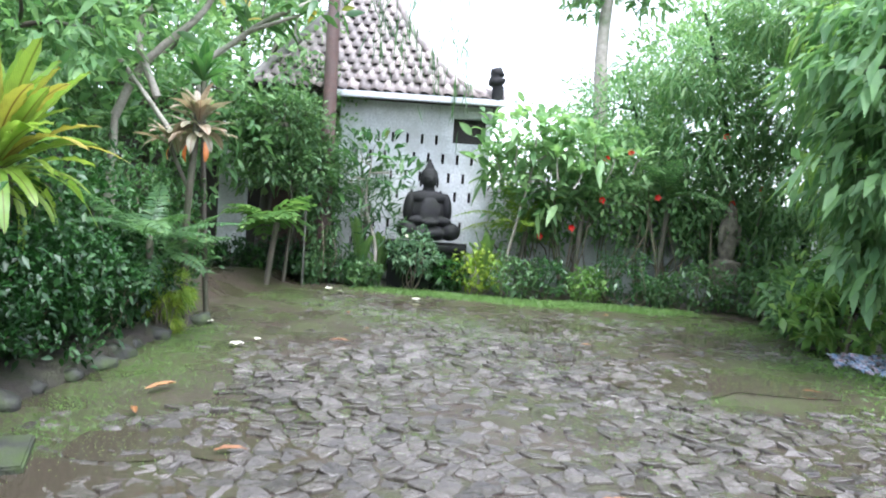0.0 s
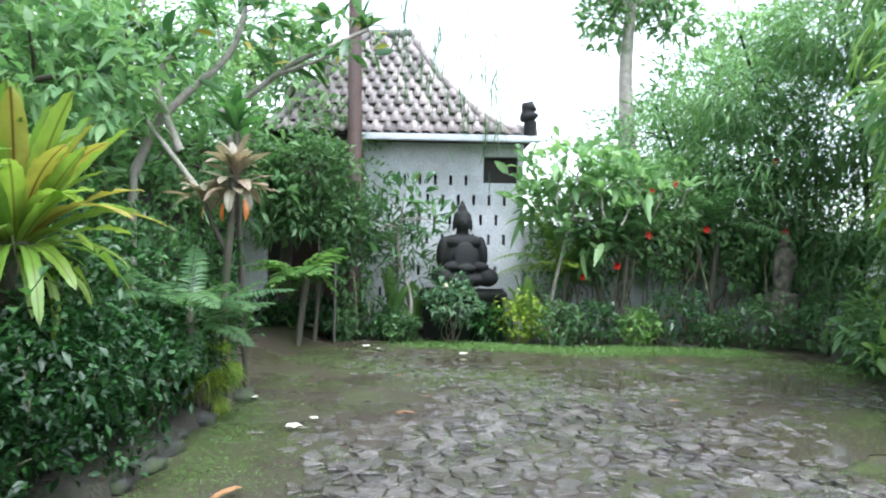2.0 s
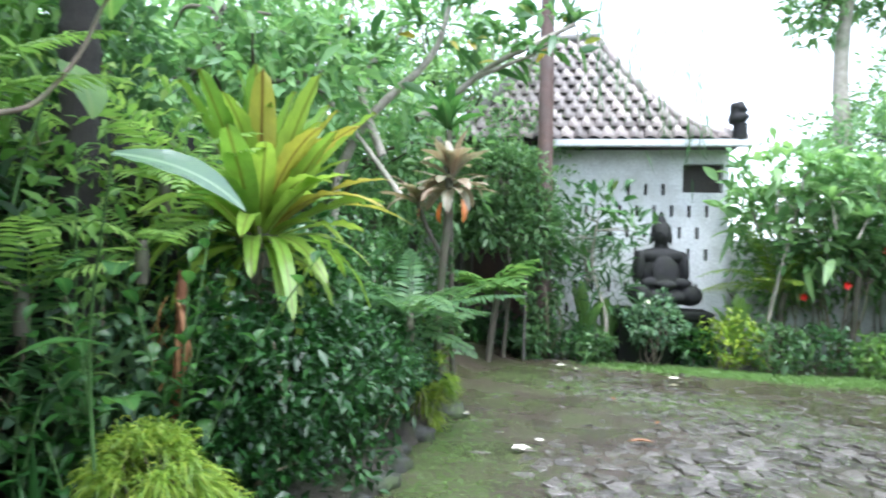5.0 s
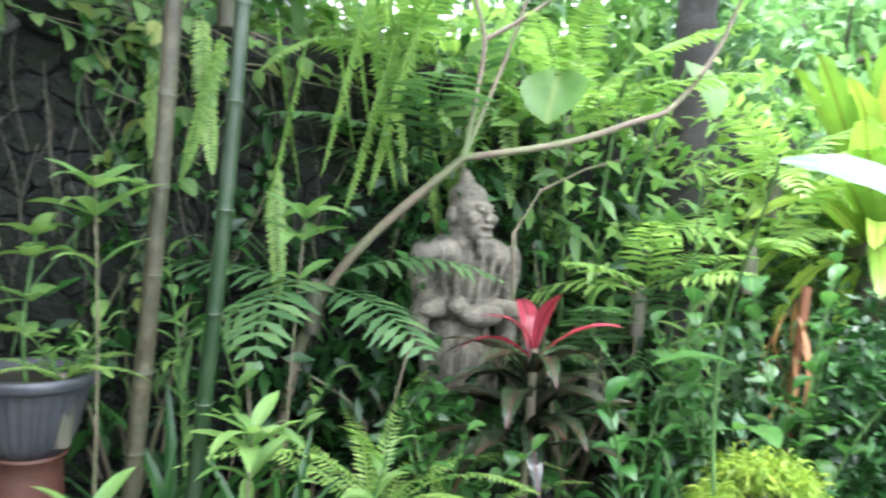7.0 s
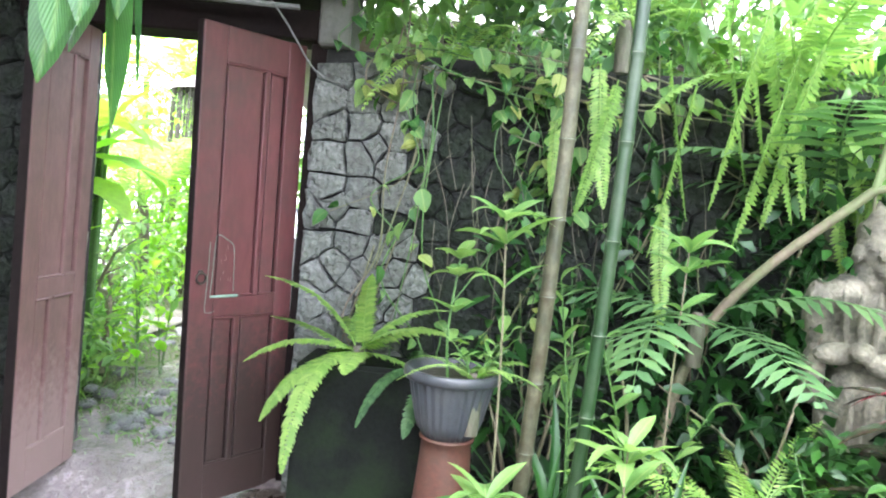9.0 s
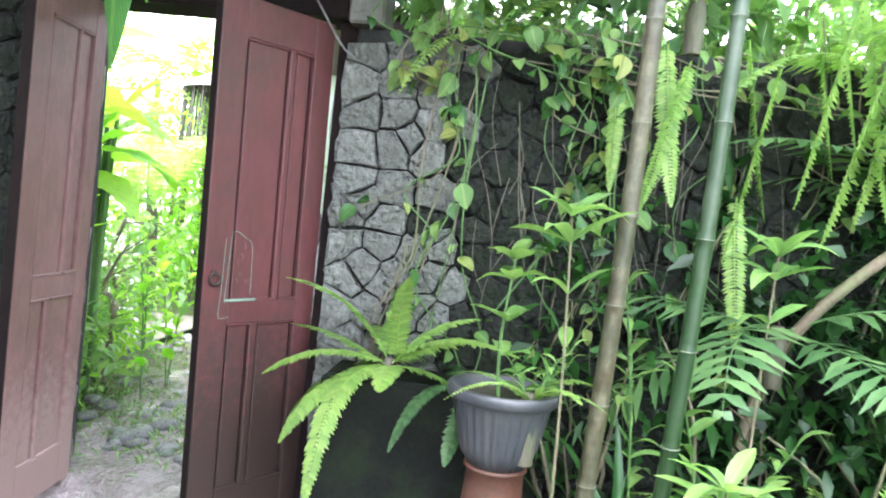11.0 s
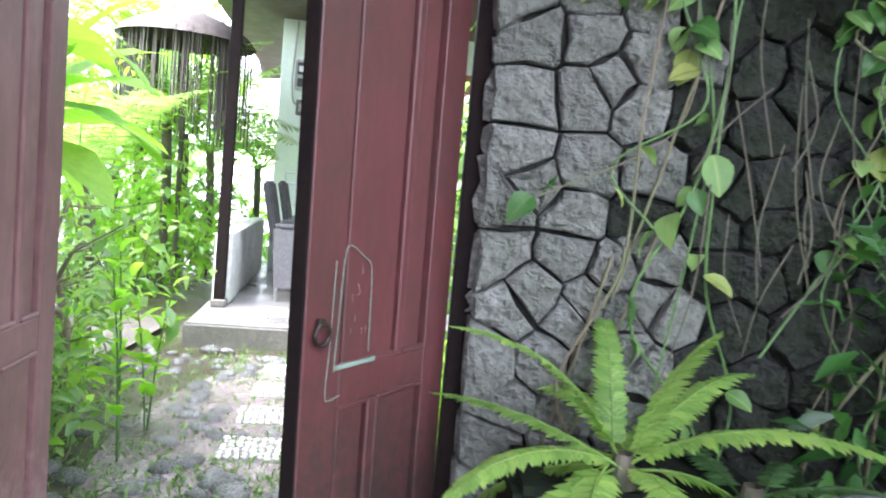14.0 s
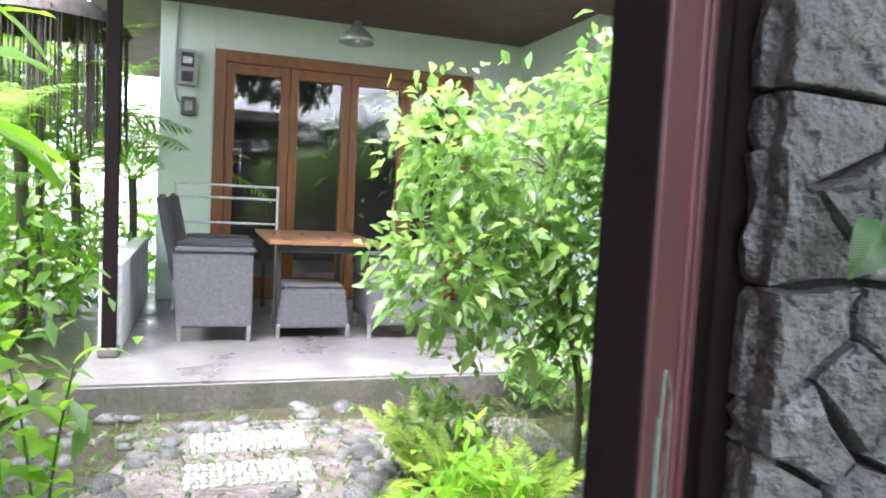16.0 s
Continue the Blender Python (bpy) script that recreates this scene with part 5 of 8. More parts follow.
def bromeliad():
    """Silver-leaved rosette sitting in a slim tree, with an orange heart."""
    root = thing("bromeliad", (-2.45, 7.1, 2.02), "silver-pink bromeliad with orange heart on a slim tree", "plant")
    mats = [with_mat(q, M["silver"]) for q in STRAP["brom"]]
    tan = with_mat(STRAP["broad"][1], M["orange"])
    rosette(root, "leaf", mats, 26, (15, 70), (0.75, 1.05), None, 3, zspread=0.1)
    rosette(root, "leaf", mats, 26, (-30, 20), (0.75, 1.05), None, 4, z=-0.1, zspread=0.12)
    rosette(root, "heart_leaf", [with_mat(q, M["orange"]) for q in STRAP["lance"]], 9, (50, 85), (0.9, 1.3), None, 5, z=0.06, label="orange young leaf")
    for k in range(3):
        put("dead_leaf", tan, None, root, "hanging orange dead leaf", pose(0.12 - 0.17 * k, -0.16, -0.16 - 0.03 * k, 0, 0, -50 - 60 * k) @ pose(0, 0, 0, 0, 74 + 5 * k, 0) @ Matrix.Scale(0.5 - 0.06 * k, 4))
    low = thing("bromeliad", (-2.75, 7.15, 1.82), "smaller silver-pink bromeliad beside the first", "plant")
    rosette(low, "leaf", mats, 20, (-20, 50), (0.65, 0.95), None, 13, zspread=0.1)
    put("stalk", smooth(mesh_of("stalk", *tube(curve_pts([(0.28, -0.1, -0.5), (0.1, -0.03, -0.2), (0, 0, 0.02)], 8), 0.022, 7))), M["bark"], low)
    t = thing("slim_tree", (-2.48, 7.05, 0), "slim mossy tree trunk carrying a bromeliad", "tree")
    put("trunk", smooth(mesh_of("trunk", *tube(curve_pts([(0, 0, 0), (-0.04, 0, 0.9), (0.03, -0.02, 1.95), (-0.25, 0.8, 2.5)], 16), 0.035, 8))), M["bark"], t)
    g = thing("green_dracaena", (-2.56, 7.5, 2.52), "green dracaena rosette above the bromeliad", "plant")
    rosette(g, "leaf", STRAP["broad"], 20, (15, 80), (0.8, 1.1), M["mid"], 6)
    put("stem", smooth(mesh_of("stem", *tube(curve_pts([(0.1, 0.1, -2.5), (0.05, 0, -1.2), (0, 0, 0)], 8), 0.03, 7))), M["bark"], g)


bromeliad()


def tree(name, base, trunk, crowns, leaf, width, mat, label, bark="bark", r0=0.1, seed=1, branches=(), group="", twigs=4, **kw):
    """A tree: a tapered trunk, limbs into each clump, and a crown of many leaves."""
    root = thing(name, base, label, "tree", group)
    tp = curve_pts(trunk, 16)
    put("trunk", smooth(mesh_of("trunk", *tube(tp, np.linspace(r0, r0 * 0.45, len(tp)), 10))), M[bark], root)
    for pts, ra, rb in branches:
        q = curve_pts(pts, 16)
        put("limb", smooth(mesh_of("limb", *tube(q, np.linspace(ra, rb, len(q)), 8))), M[bark], root)
    pieces = []
    for i, (c, r, n) in enumerate(crowns):
        pieces.append(lump(c, r, n, leaf, width, seed=seed * 17 + i, **kw))
        k = np.argmin(np.linalg.norm(tp - np.array(c), axis=1))
        rng = np.random.default_rng(seed + i)
        tips = [np.array(c) + unit(rng.normal(size=3)) * np.array(r) * 0.7 for _ in range(twigs)]
        limbs_of(root, "limb", tp[k], tips, r0 * 0.3, bark, 0.12, seed + i)
    put("crown", mesh_of("crown", *joined(pieces)), M[mat], root)
    return root


# frangipani with pale bare limbs
tree("frangipani_tree", (-4.1, 8.7, 0), [(0, 0, 0), (0.02, 0, 1.2), (0.05, 0, 2.2)],
     [((1.2, 0.1, 3.9), (0.5, 0.5, 0.3), 60), ((-0.2, 0, 3.6), (0.6, 0.5, 0.35), 70), ((2.3, 0.5, 3.9), (0.6, 0.5, 0.3), 70), ((0.5, -0.1, 3.5), (0.4, 0.4, 0.25), 40), ((1.7, 0.3, 3.6), (0.4, 0.4, 0.25), 40)],
     0.3, 0.3, "mid", "old frangipani with pale bare limbs and big leaves", "palebark", 0.09, 3, twigs=0, up=0.8, segs=4,
     branches=[([(0.05, 0, 2.2), (0.3, 0.02, 2.75), (0.6, 0.05, 3.1), (0.95, 0.07, 3.42), (1.14, 0.1, 3.7), (1.25, 0.1, 4.1)], 0.06, 0.03),
               ([(0.85, -0.2, 2.0), (0.62, -0.2, 2.3), (0.15, -0.18, 2.88), (-0.3, -0.15, 3.33)], 0.035, 0.025),
               ([(0.6, -0.1, 2.45), (0.38, -0.12, 3.0), (0.35, -0.1, 3.3), (0.5, -0.1, 3.5)], 0.05, 0.03),
               ([(0.9, 0.2, 2.9), (1.2, 0.4, 3.15), (1.7, 0.45, 3.55), (2.26, 0.5, 3.84), (2.6, 0.5, 4.0)], 0.045, 0.025),
               ([(1.5, 0.42, 3.4), (1.85, 0.3, 3.5), (2.2, 0.2, 3.6)], 0.03, 0.018)])


def whorls(name, loc, tips, label, mat, seed, k=(0.55, 0.8), n=10):
    """Branch ends with a star of long leaves on each."""
    root = thing(name, loc, label, "branch", "leafy branch ends")
    g = np.random.default_rng(seed)
    for t in tips:
        a = np.array(t) - g.uniform((-0.15, -0.1, 0.25), (0.15, 0.1, 0.4))
        put("twig", smooth(mesh_of("twig", *tube(curve_pts([a, (a + t) / 2 + g.normal(size=3) * 0.02, np.array(t)], 6), np.linspace(0.016, 0.011, 7), 6))), M["palebark"], root)
        for i in range(n):
            put("leaf", STRAP["broad"][i % 3], M[mat], root, "", pose(*t, 0, 0, i * 137.5 + g.uniform(-15, 15)) @ pose(0, 0, 0, g.uniform(-12, 12), -g.uniform(-5, 60), 0) @ Matrix.Scale(g.uniform(*k), 4))


whorls("frangipani_branch", (-4.1, 8.7, 0), [(1.25, 0.1, 4.12), (-0.3, -0.15, 3.38), (0.5, -0.1, 3.55), (2.6, 0.5, 4.02), (2.2, 0.2, 3.62), (1.0, -0.1, 3.85), (1.75, 0.3, 3.85), (0.2, -0.3, 3.7), (0.75, 0.2, 4.05), (-0.7, -0.3, 3.5), (2.0, 0.6, 4.05), (1.5, -0.1, 4.2), (-0.1, 0.2, 4.0), (0.4, -0.6, 4.0)], "frangipani branch ends with stars of long green leaves", "fern", 5, (0.6, 0.85))

# shrubs that fill the bed behind
for i, (x, y, z, r, n, L, w, mat) in enumerate(((-2.75, 7.35, 0.1, (0.4, 0.35, 0.8), 1300, 0.1, 0.42, "mid"), (-3.5, 5.6, 0.1, (0.6, 0.8, 0.8), 1600, 0.1, 0.45, "mid"), (-3.4, 7.0, 0.1, (0.6, 0.7, 0.7), 1500, 0.09, 0.45, "hedge"), (-3.6, 7.9, 0.1, (0.6, 0.6, 0.9), 1500, 0.1, 0.4, "mid"), (-4.3, 4.7, 0.1, (0.5, 0.7, 0.9), 1300, 0.12, 0.4, "mid"), (-4.0, 6.3, 0.1, (0.6, 0.9, 1.2), 1800, 0.12, 0.4, "hedge"), (-3.35, 4.05, 0.1, (0.4, 0.4, 0.5), 700, 0.1, 0.5, "wood_leaf"), (-4.2, 3.8, 0.1, (0.35, 0.4, 0.9), 900, 0.11, 0.4, "hedge"), (-4.35, 2.9, 0.1, (0.25, 0.4, 0.8), 500, 0.1, 0.4, "hedge"), (-3.8, 2.92, 0.1, (0.18, 0.26, 0.4), 520, 0.09, 0.45, "hedge"))):
    bush("leafy_shrub", (x, y, z), r, n, L, w, mat, "leafy green shrub filling the planting bed", "shrub", "shrubs in the bed", 7, seed=30 + i, gaps=0.2)


def branched_herb(name, loc, height, n, mat, label, seed, leafset="lance", k=(0.7, 1.1), spread=0.25):
    """An upright leafy herb: a few stalks with pairs and a top whorl of pointed leaves."""
    root = thing(name, loc, label, "plant", "leafy herbs")
    rng = np.random.default_rng(seed)
    for s in range(n):
        tip = np.array([rng.normal() * spread, rng.normal() * spread, height * rng.uniform(0.6, 1.0)])
        C = curve_pts([(0, 0, -0.05), tip * (0.4, 0.4, 0.55), tip], 12)
        put("stalk", smooth(mesh_of("stalk", *tube(C, np.linspace(0.006, 0.003, len(C)), 5))), M["stem"], root)
        m = 12
        for j in range(m):
            f = 0.3 + 0.7 * j / (m - 1)
            p = C[int(f * (len(C) - 1))]
            sc = rng.uniform(*k) * (1.1 - 0.35 * f)
            put("leaf", STRAP[leafset][j % 2], M[mat], root, "", pose(*p, 0, 0, j * 137 + rng.uniform(-20, 20)) @ pose(0, 0, 0, rng.uniform(-15, 15), -rng.uniform(5, 40) - 20 * (j == m - 1), 0) @ Matrix.Scale(sc, 4))
    return root


branched_herb("leafy_herb", (-4.05, 2.3, 0.25), 0.9, 2, "bright", "bright-green leafy herb with pointed leaves", 1)
branched_herb("leafy_herb", (-4.15, 2.1, 0.25), 1.1, 2, "bright", "bright-green leafy herb with pointed leaves", 2)
branched_herb("leafy_herb", (-3.62, 2.45, 0.2), 0.55, 4, "bright", "bright-green leafy herb with pointed leaves", 3)
branched_herb("leafy_herb", (-3.6, 2.75, 0.25), 0.55, 5, "mid", "dark wet green herb in front of the statue", 4, "oval", (0.5, 0.8))
branched_herb("leafy_herb", (-3.8, 1.95, 0.1), 0.35, 3, "wood_leaf", "low leafy herb beside the pot", 5)
# low herbs in the dark hedge leaf, partly to paint the bed's shade
branched_herb("leafy_herb", (-3.1, 3.5, 0.15), 0.6, 4, "hedge", "dark leafy herb beside the golden shrub, darkened for shade", 6)
branched_herb("leafy_herb", (-3.1, 4.0, 0.25), 0.95, 5, "hedge", "broad-leaved herb over the golden shrub", 7, "oval", (0.7, 1.0))


def star_herb(loc, tops, label, seed):
    """Upright stalks that each end in tiers of pointed leaves."""
    root = thing("leafy_herb", loc, label, "plant", "leafy herbs")
    g = np.random.default_rng(seed)
    for x, y, z in tops:
        C = curve_pts([(0, 0, -0.05), (x * 0.4, y * 0.4, z * 0.6), (x, y, z)], 14)
        put("stalk", smooth(mesh_of("stalk", *tube(C, np.linspace(0.006, 0.003, len(C)), 6))), M["twig"], root)
        for j, (f, n, k) in enumerate(((1.0, 6, 1.0), (0.93, 4, 1.15), (0.82, 2, 1.0), (0.66, 1, 0.8))):
            p = C[int(f * (len(C) - 1))]
            for i in range(n):
                put("leaf", STRAP["lance"][i % 2], M["bright"], root, "", pose(*p, 0, 0, i * 360 / n + j * 50 + g.uniform(-15, 15)) @ pose(0, 0, 0, g.uniform(-15, 15), -g.uniform(0, 30), 0) @ Matrix.Scale(k * g.uniform(0.85, 1.1), 4))


star_herb((-3.92, 1.76, 0.1), [(0.04, -0.06, 1.36)], "tall bright herb with stars of pointed leaves", 41)
star_herb((-3.95, 2.34, 0.15), [(0.0, 0.02, 1.26)], "tall bright herb with stars of pointed leaves", 42)
star_herb((-3.6, 1.68, 0.08), [(0.0, -0.02, 0.58)], "low bright herb with stars of pointed leaves", 43)
star_herb((-3.5, 2.02, 0.08), [(0.0, 0.0, 0.78)], "low bright herb with stars of pointed leaves", 44)


def grassy(loc, n, label, seed, scale=(0.9, 1.4), elev=(35, 85)):
    root = thing("strap_leaf_plant", loc, label, "plant")
    rosette(root, "blade", STRAP["narrow"], n, elev, scale, M["hedge"], seed)


grassy((-4.0, 1.98, 0.15), 24, "clump of long strap-like leaves under the bamboo", 3, (1.1, 1.7))
grassy((-3.6, 2.2, 0.15), 16, "clump of long strap-like leaves under the bamboo", 4)
grassy((-3.15, 3.3, 0.15), 18, "clump of grassy leaves beside the cordyline", 5)


# dark growth against the wall, and bright growth along its top
for i, (u, z, r, n, m) in enumerate(((1.02, 0.25, (0.26, 0.05, 0.75), 240, "hedge"), (1.45, 0.2, (0.3, 0.08, 0.8), 260, "hedge"), (1.75, 0.15, (0.35, 0.2, 0.7), 450, "hedge"), (2.2, 0.15, (0.45, 0.28, 0.9), 1000, "hedge"), (2.8, 0.15, (0.45, 0.3, 0.95), 1000, "hedge"), (3.4, 0.15, (0.5, 0.35, 0.95), 1000, "hedge"))):
    p = GATE @ Vector((u, -0.12, z))
    bush("wall_shrub", tuple(p), (r[1], r[0], r[2]), n, 0.1, 0.4, m, "dark leafy growth in the shade of the stone wall", "shrub", "growth against the wall", 7, seed=230 + i, gaps=0.1)
for i, (u, v, rz, n, m, L) in enumerate(((0.5, 0.3, 0.28, 500, "bright", 0.11), (1.1, 0.3, 0.32, 600, "fern", 0.12), (1.8, 0.35, 0.4, 700, "bright", 0.13), (2.6, 0.4, 0.45, 800, "fern", 0.13), (3.4, 0.5, 0.5, 800, "bright", 0.14), (4.2, 0.5, 0.5, 800, "fern", 0.14))):
    p = GATE @ Vector((u, v, 2.1))
    bush("wall_top_shrub", tuple(p), (0.35, 0.5, rz), n, L, 0.4, m, "bright leafy growth spilling over the wall top", "shrub", "growth on the wall top", 6, seed=250 + i, gaps=0.15)
    if i % 2 == 0:
        fern("wall_top_fern", tuple(p), "boston", 12, (0, 65), (0.7, 1.0), "fernlight", "pale fern on top of the stone wall", 260 + i, group="ferns on the wall top")

branched_herb("leafy_herb", (-3.2, 3.75, 0.2), 1.25, 5, "mid", "broad-leaved herb over the golden shrub", 8, "oval", (0.7, 1.0))
branched_herb("leafy_herb", (-3.45, 3.9, 0.2), 1.6, 6, "bright", "tall bright leafy herb in the bed", 9, "lance", (0.8, 1.1))
branched_herb("leafy_herb", (-3.6, 4.6, 0.2), 1.9, 6, "bright", "tall leafy herb in the bed", 10, "lance", (0.8, 1.2))
branched_herb("leafy_herb", (-3.35, 3.45, 0.2), 0.9, 5, "hedge", "leafy herb beside the cordyline", 13, "oval", (0.6, 0.9))
branched_herb("leafy_herb", (-3.0, 3.95, 0.2), 1.3, 5, "mid", "bright leafy herb above the golden shrub", 14, "oval", (0.6, 0.9))
for i, (x, y, z, r, n, m) in enumerate(((-4.0, 3.9, 1.5, 0.5, 500, "bright"), (-4.1, 4.8, 1.7, 0.55, 600, "fernlight"), (-4.35, 3.2, 1.9, 0.4, 400, "bright"), (-3.7, 5.4, 1.6, 0.5, 500, "bright"))):
    bush("tall_shrub", (x, y, 0.15), (r, r, r), n, 0.12, 0.38, m, "tall light-green shrub in the planting bed", "shrub", "shrubs in the bed", 7, zc=z, seed=300 + i, gaps=0.25)

# tree added out of view; its crowns only block light over gate and bed
tree("shade_tree", (-5.0, -1.2, 0.1), [(0, 0, 0), (0.1, 0.2, 1.6), (0.6, 0.9, 3.2), (1.2, 1.8, 4.0)],
     [((1.2, 1.9, 4.2), (1.2, 1.0, 0.6), 1500), ((2.6, 1.0, 4.2), (1.1, 0.9, 0.6), 1300), ((0.2, 1.2, 4.0), (1.0, 1.0, 0.6), 1000), ((2.3, 3.2, 4.7), (1.0, 1.0, 0.5), 1200), ((0.8, 2.9, 3.4), (0.7, 0.85, 0.35), 1100)], 0.2, 0.42, "mid", "unseen spreading tree, added to shade the gate and bed", "bark", 0.14, 290, gaps=0.15)


def rusty_stump():
    """Dead fern stump of rust-brown root fibres with hanging dead fronds."""
    root = thing("fern_stump", (-3.08, 4.02, 0.1), "dead fern stump of rust-brown root fibres", "stump")
    rng = np.random.default_rng(2)
    put("core", smooth(mesh_of("core", *tube(curve_pts([(0, 0, 0), (0.02, 0, 0.6), (0.03, 0.01, 1.2)], 10), 0.02, 8))), M["rust"], root)
    for k in range(16):
        a = rng.uniform(0, 6.28)
        z = rng.uniform(0.5, 1.2)
        put("dead_frond", STRAP["narrow"][k % 3], M["dead"], root, "", pose(0.03 * math.cos(a), 0.03 * math.sin(a), z, 0, 0, math.degrees(a)) @ pose(0, 0, 0, 0, rng.uniform(50, 85), 0) @ Matrix.Scale(rng.uniform(0.4, 0.8), 4))


rusty_stump()

# ---- things beside the gate ----
def bamboo(base, top, r, mat, label, seed):
    """A culm with swollen nodes."""
    root = thing("bamboo_culm", base, label, "bamboo", "bamboo culms")
    b, t = np.zeros(3), np.array(top) - np.array(base)
    L = np.linalg.norm(t)
    zs, rs, z = [], [], 0.0
    rng = np.random.default_rng(seed)
    nodes = []
    while z < L:
        step = rng.uniform(0.24, 0.3)
        zs += [z, z + 0.008, z + 0.016, z + 0.03, z + step - 0.012]
        rs += [r * 1.0, r * 1.12, r * 1.02, r, r * 0.97]
        nodes.append(z + 0.008)
        z += step
        r *= 0.985
    f = np.array(zs)[:, None] / L
    bow = np.sin(np.clip(f, 0, 1) * np.pi) * 0.05
    P = b + t * f + np.hstack([bow, bow * 0.3, bow * 0])
    put("culm", smooth(mesh_of("culm", *tube(P, rs, 14))), M[mat], root)
    for zz in nodes:
        p = b + t * zz / L + np.array([1, 0.3, 0]) * np.sin(np.clip(zz / L, 0, 1) * np.pi) * 0.05
        k = np.interp(zz, zs, rs)
        a = np.linspace(0, 2 * np.pi, 15)
        put("node_ring", smooth(mesh_of("ring", *tube(np.stack([p[0] + k * np.cos(a), p[1] + k * np.sin(a), np.full(15, p[2])], 1), 0.0013, 5))), M["nodering"], root)


bamboo((-4.04, 1.86, 0.1), (-3.94, 1.885, 3.2), 0.028, "bamboo_old", "weathered grey-green bamboo culm", 1)
bamboo((-3.7, 1.92, 0.1), (-3.63, 1.975, 3.2), 0.022, "bamboo", "smooth dark-green bamboo culm with pale node rings", 2)


def lathe(prof, sides=32, wave=0.0, k=0):
    V, F = [], []
    for r, z in prof:
        for j in range(sides):
            a = 2 * np.pi * j / sides
            rr = r * (1 + (wave if (j // 2) % 2 else -wave) * (1 if k else 0))
            V.append((rr * np.cos(a), rr * np.sin(a), z))
    n = len(prof)
    F = [(i * sides + j, i * sides + (j + 1) % sides, (i + 1) * sides + (j + 1) % sides, (i + 1) * sides + j) for i in range(n - 1) for j in range(sides)]
    return mesh_of("turned", V, np.array(F))


def potted():
    root = thing("plant_pot", (-4.03, 1.6, 0.71), "fluted grey plastic pot with weeds, on a terracotta stand", "pot")
    put("body", lathe([(0.0, 0.0), (0.085, 0.0), (0.095, 0.02), (0.105, 0.03), (0.115, 0.06), (0.14, 0.17), (0.145, 0.195)], 112, 0.022, 1), M["potgrey"], root)
    put("rim", smooth(lathe([(0.143, 0.192), (0.162, 0.197), (0.168, 0.205), (0.168, 0.225), (0.162, 0.233), (0.152, 0.233), (0.148, 0.225), (0.14, 0.18)], 48)), M["potgrey"], root)
    put("soil", smooth(lathe([(0.141, 0.2), (0.08, 0.205), (0.0, 0.21)], 24)), M["soil"], root)
    st = thing("terracotta_stand", (-4.03, 1.6, 0.16), "terracotta drum stand under the grey pot", "stand")
    put("drum", smooth(lathe([(0.0, 0.0), (0.13, 0.0), (0.125, 0.04), (0.1, 0.3), (0.088, 0.48), (0.086, 0.535), (0.095, 0.54), (0.095, 0.548), (0.0, 0.549)], 32)), M["terracotta"], st)
    b = thing("terracotta_bowl", (-4.1, 1.4, 0.1), "shallow old terracotta bowl on the ground", "bowl")
    put("shell", smooth(lathe([(0.0, 0.0), (0.1, 0.0), (0.16, 0.1), (0.175, 0.12), (0.168, 0.125), (0.15, 0.1), (0.0, 0.05)], 32)), M["terracotta"], b)
    sp = thing("pot_sapling", (-3.99, 1.58, 0.9), "young sapling with rounded leaves growing in the grey pot", "plant")
    C = curve_pts([(0, 0, -0.02), (0.02, -0.02, 0.18), (0.01, 0.0, 0.42)], 12)
    put("stalk", smooth(mesh_of("stalk", *tube(C, np.linspace(0.006, 0.003, len(C)), 6))), M["stem"], sp)
    for z, n, k in ((0.42, 5, 0.72), (0.36, 4, 0.8), (0.24, 3, 0.8), (0.14, 2, 0.7)):
        rosette(sp, "leaf", STRAP["oval"], n, (-5, 35), (k * 0.85, k), M["bright"], int(z * 100), z=z)
    branched_herb("leafy_herb", (-3.95, 1.66, 0.9), 0.2, 3, "bright", "small weeds in the grey pot", 12, "lance", (0.35, 0.55), 0.1)
    fern("sword_fern", (-3.95, 1.66, 0.92), "boston", 6, (5, 45), (0.3, 0.42), "fernlight", "small fern growing in the grey pot", 21)


potted()


def plinth():
    # the block's deep shade is in its colour
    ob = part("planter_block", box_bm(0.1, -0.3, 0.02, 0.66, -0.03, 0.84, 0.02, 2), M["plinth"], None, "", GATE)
    tagged(ob, "mossy concrete planter block against the stone wall, near-black for shade", "planter")
    root = fern("sword_fern", tuple(GATE @ Vector((0.33, -0.24, 0.88))), "sword", 9, (-5, 40), (0.8, 1.0), "fernlight", "lush light-green sword fern on the planter block", 22)
    rosette(root, "frond", FROND["sword"][:2], 4, (38, 68), (0.75, 0.95), M["fernlight"], 23)
    rosette(root, "frond", FROND["sword"][1:], 5, (-30, 5), (0.7, 0.9), M["fernlight"], 24, az=(180, 330))
    fern("sword_fern", tuple(GATE @ Vector((0.6, -0.26, 0.84))), "sword", 6, (-30, 25), (0.6, 0.8), "fern", "green sword fern hanging beside the planter block", 25)


plinth()


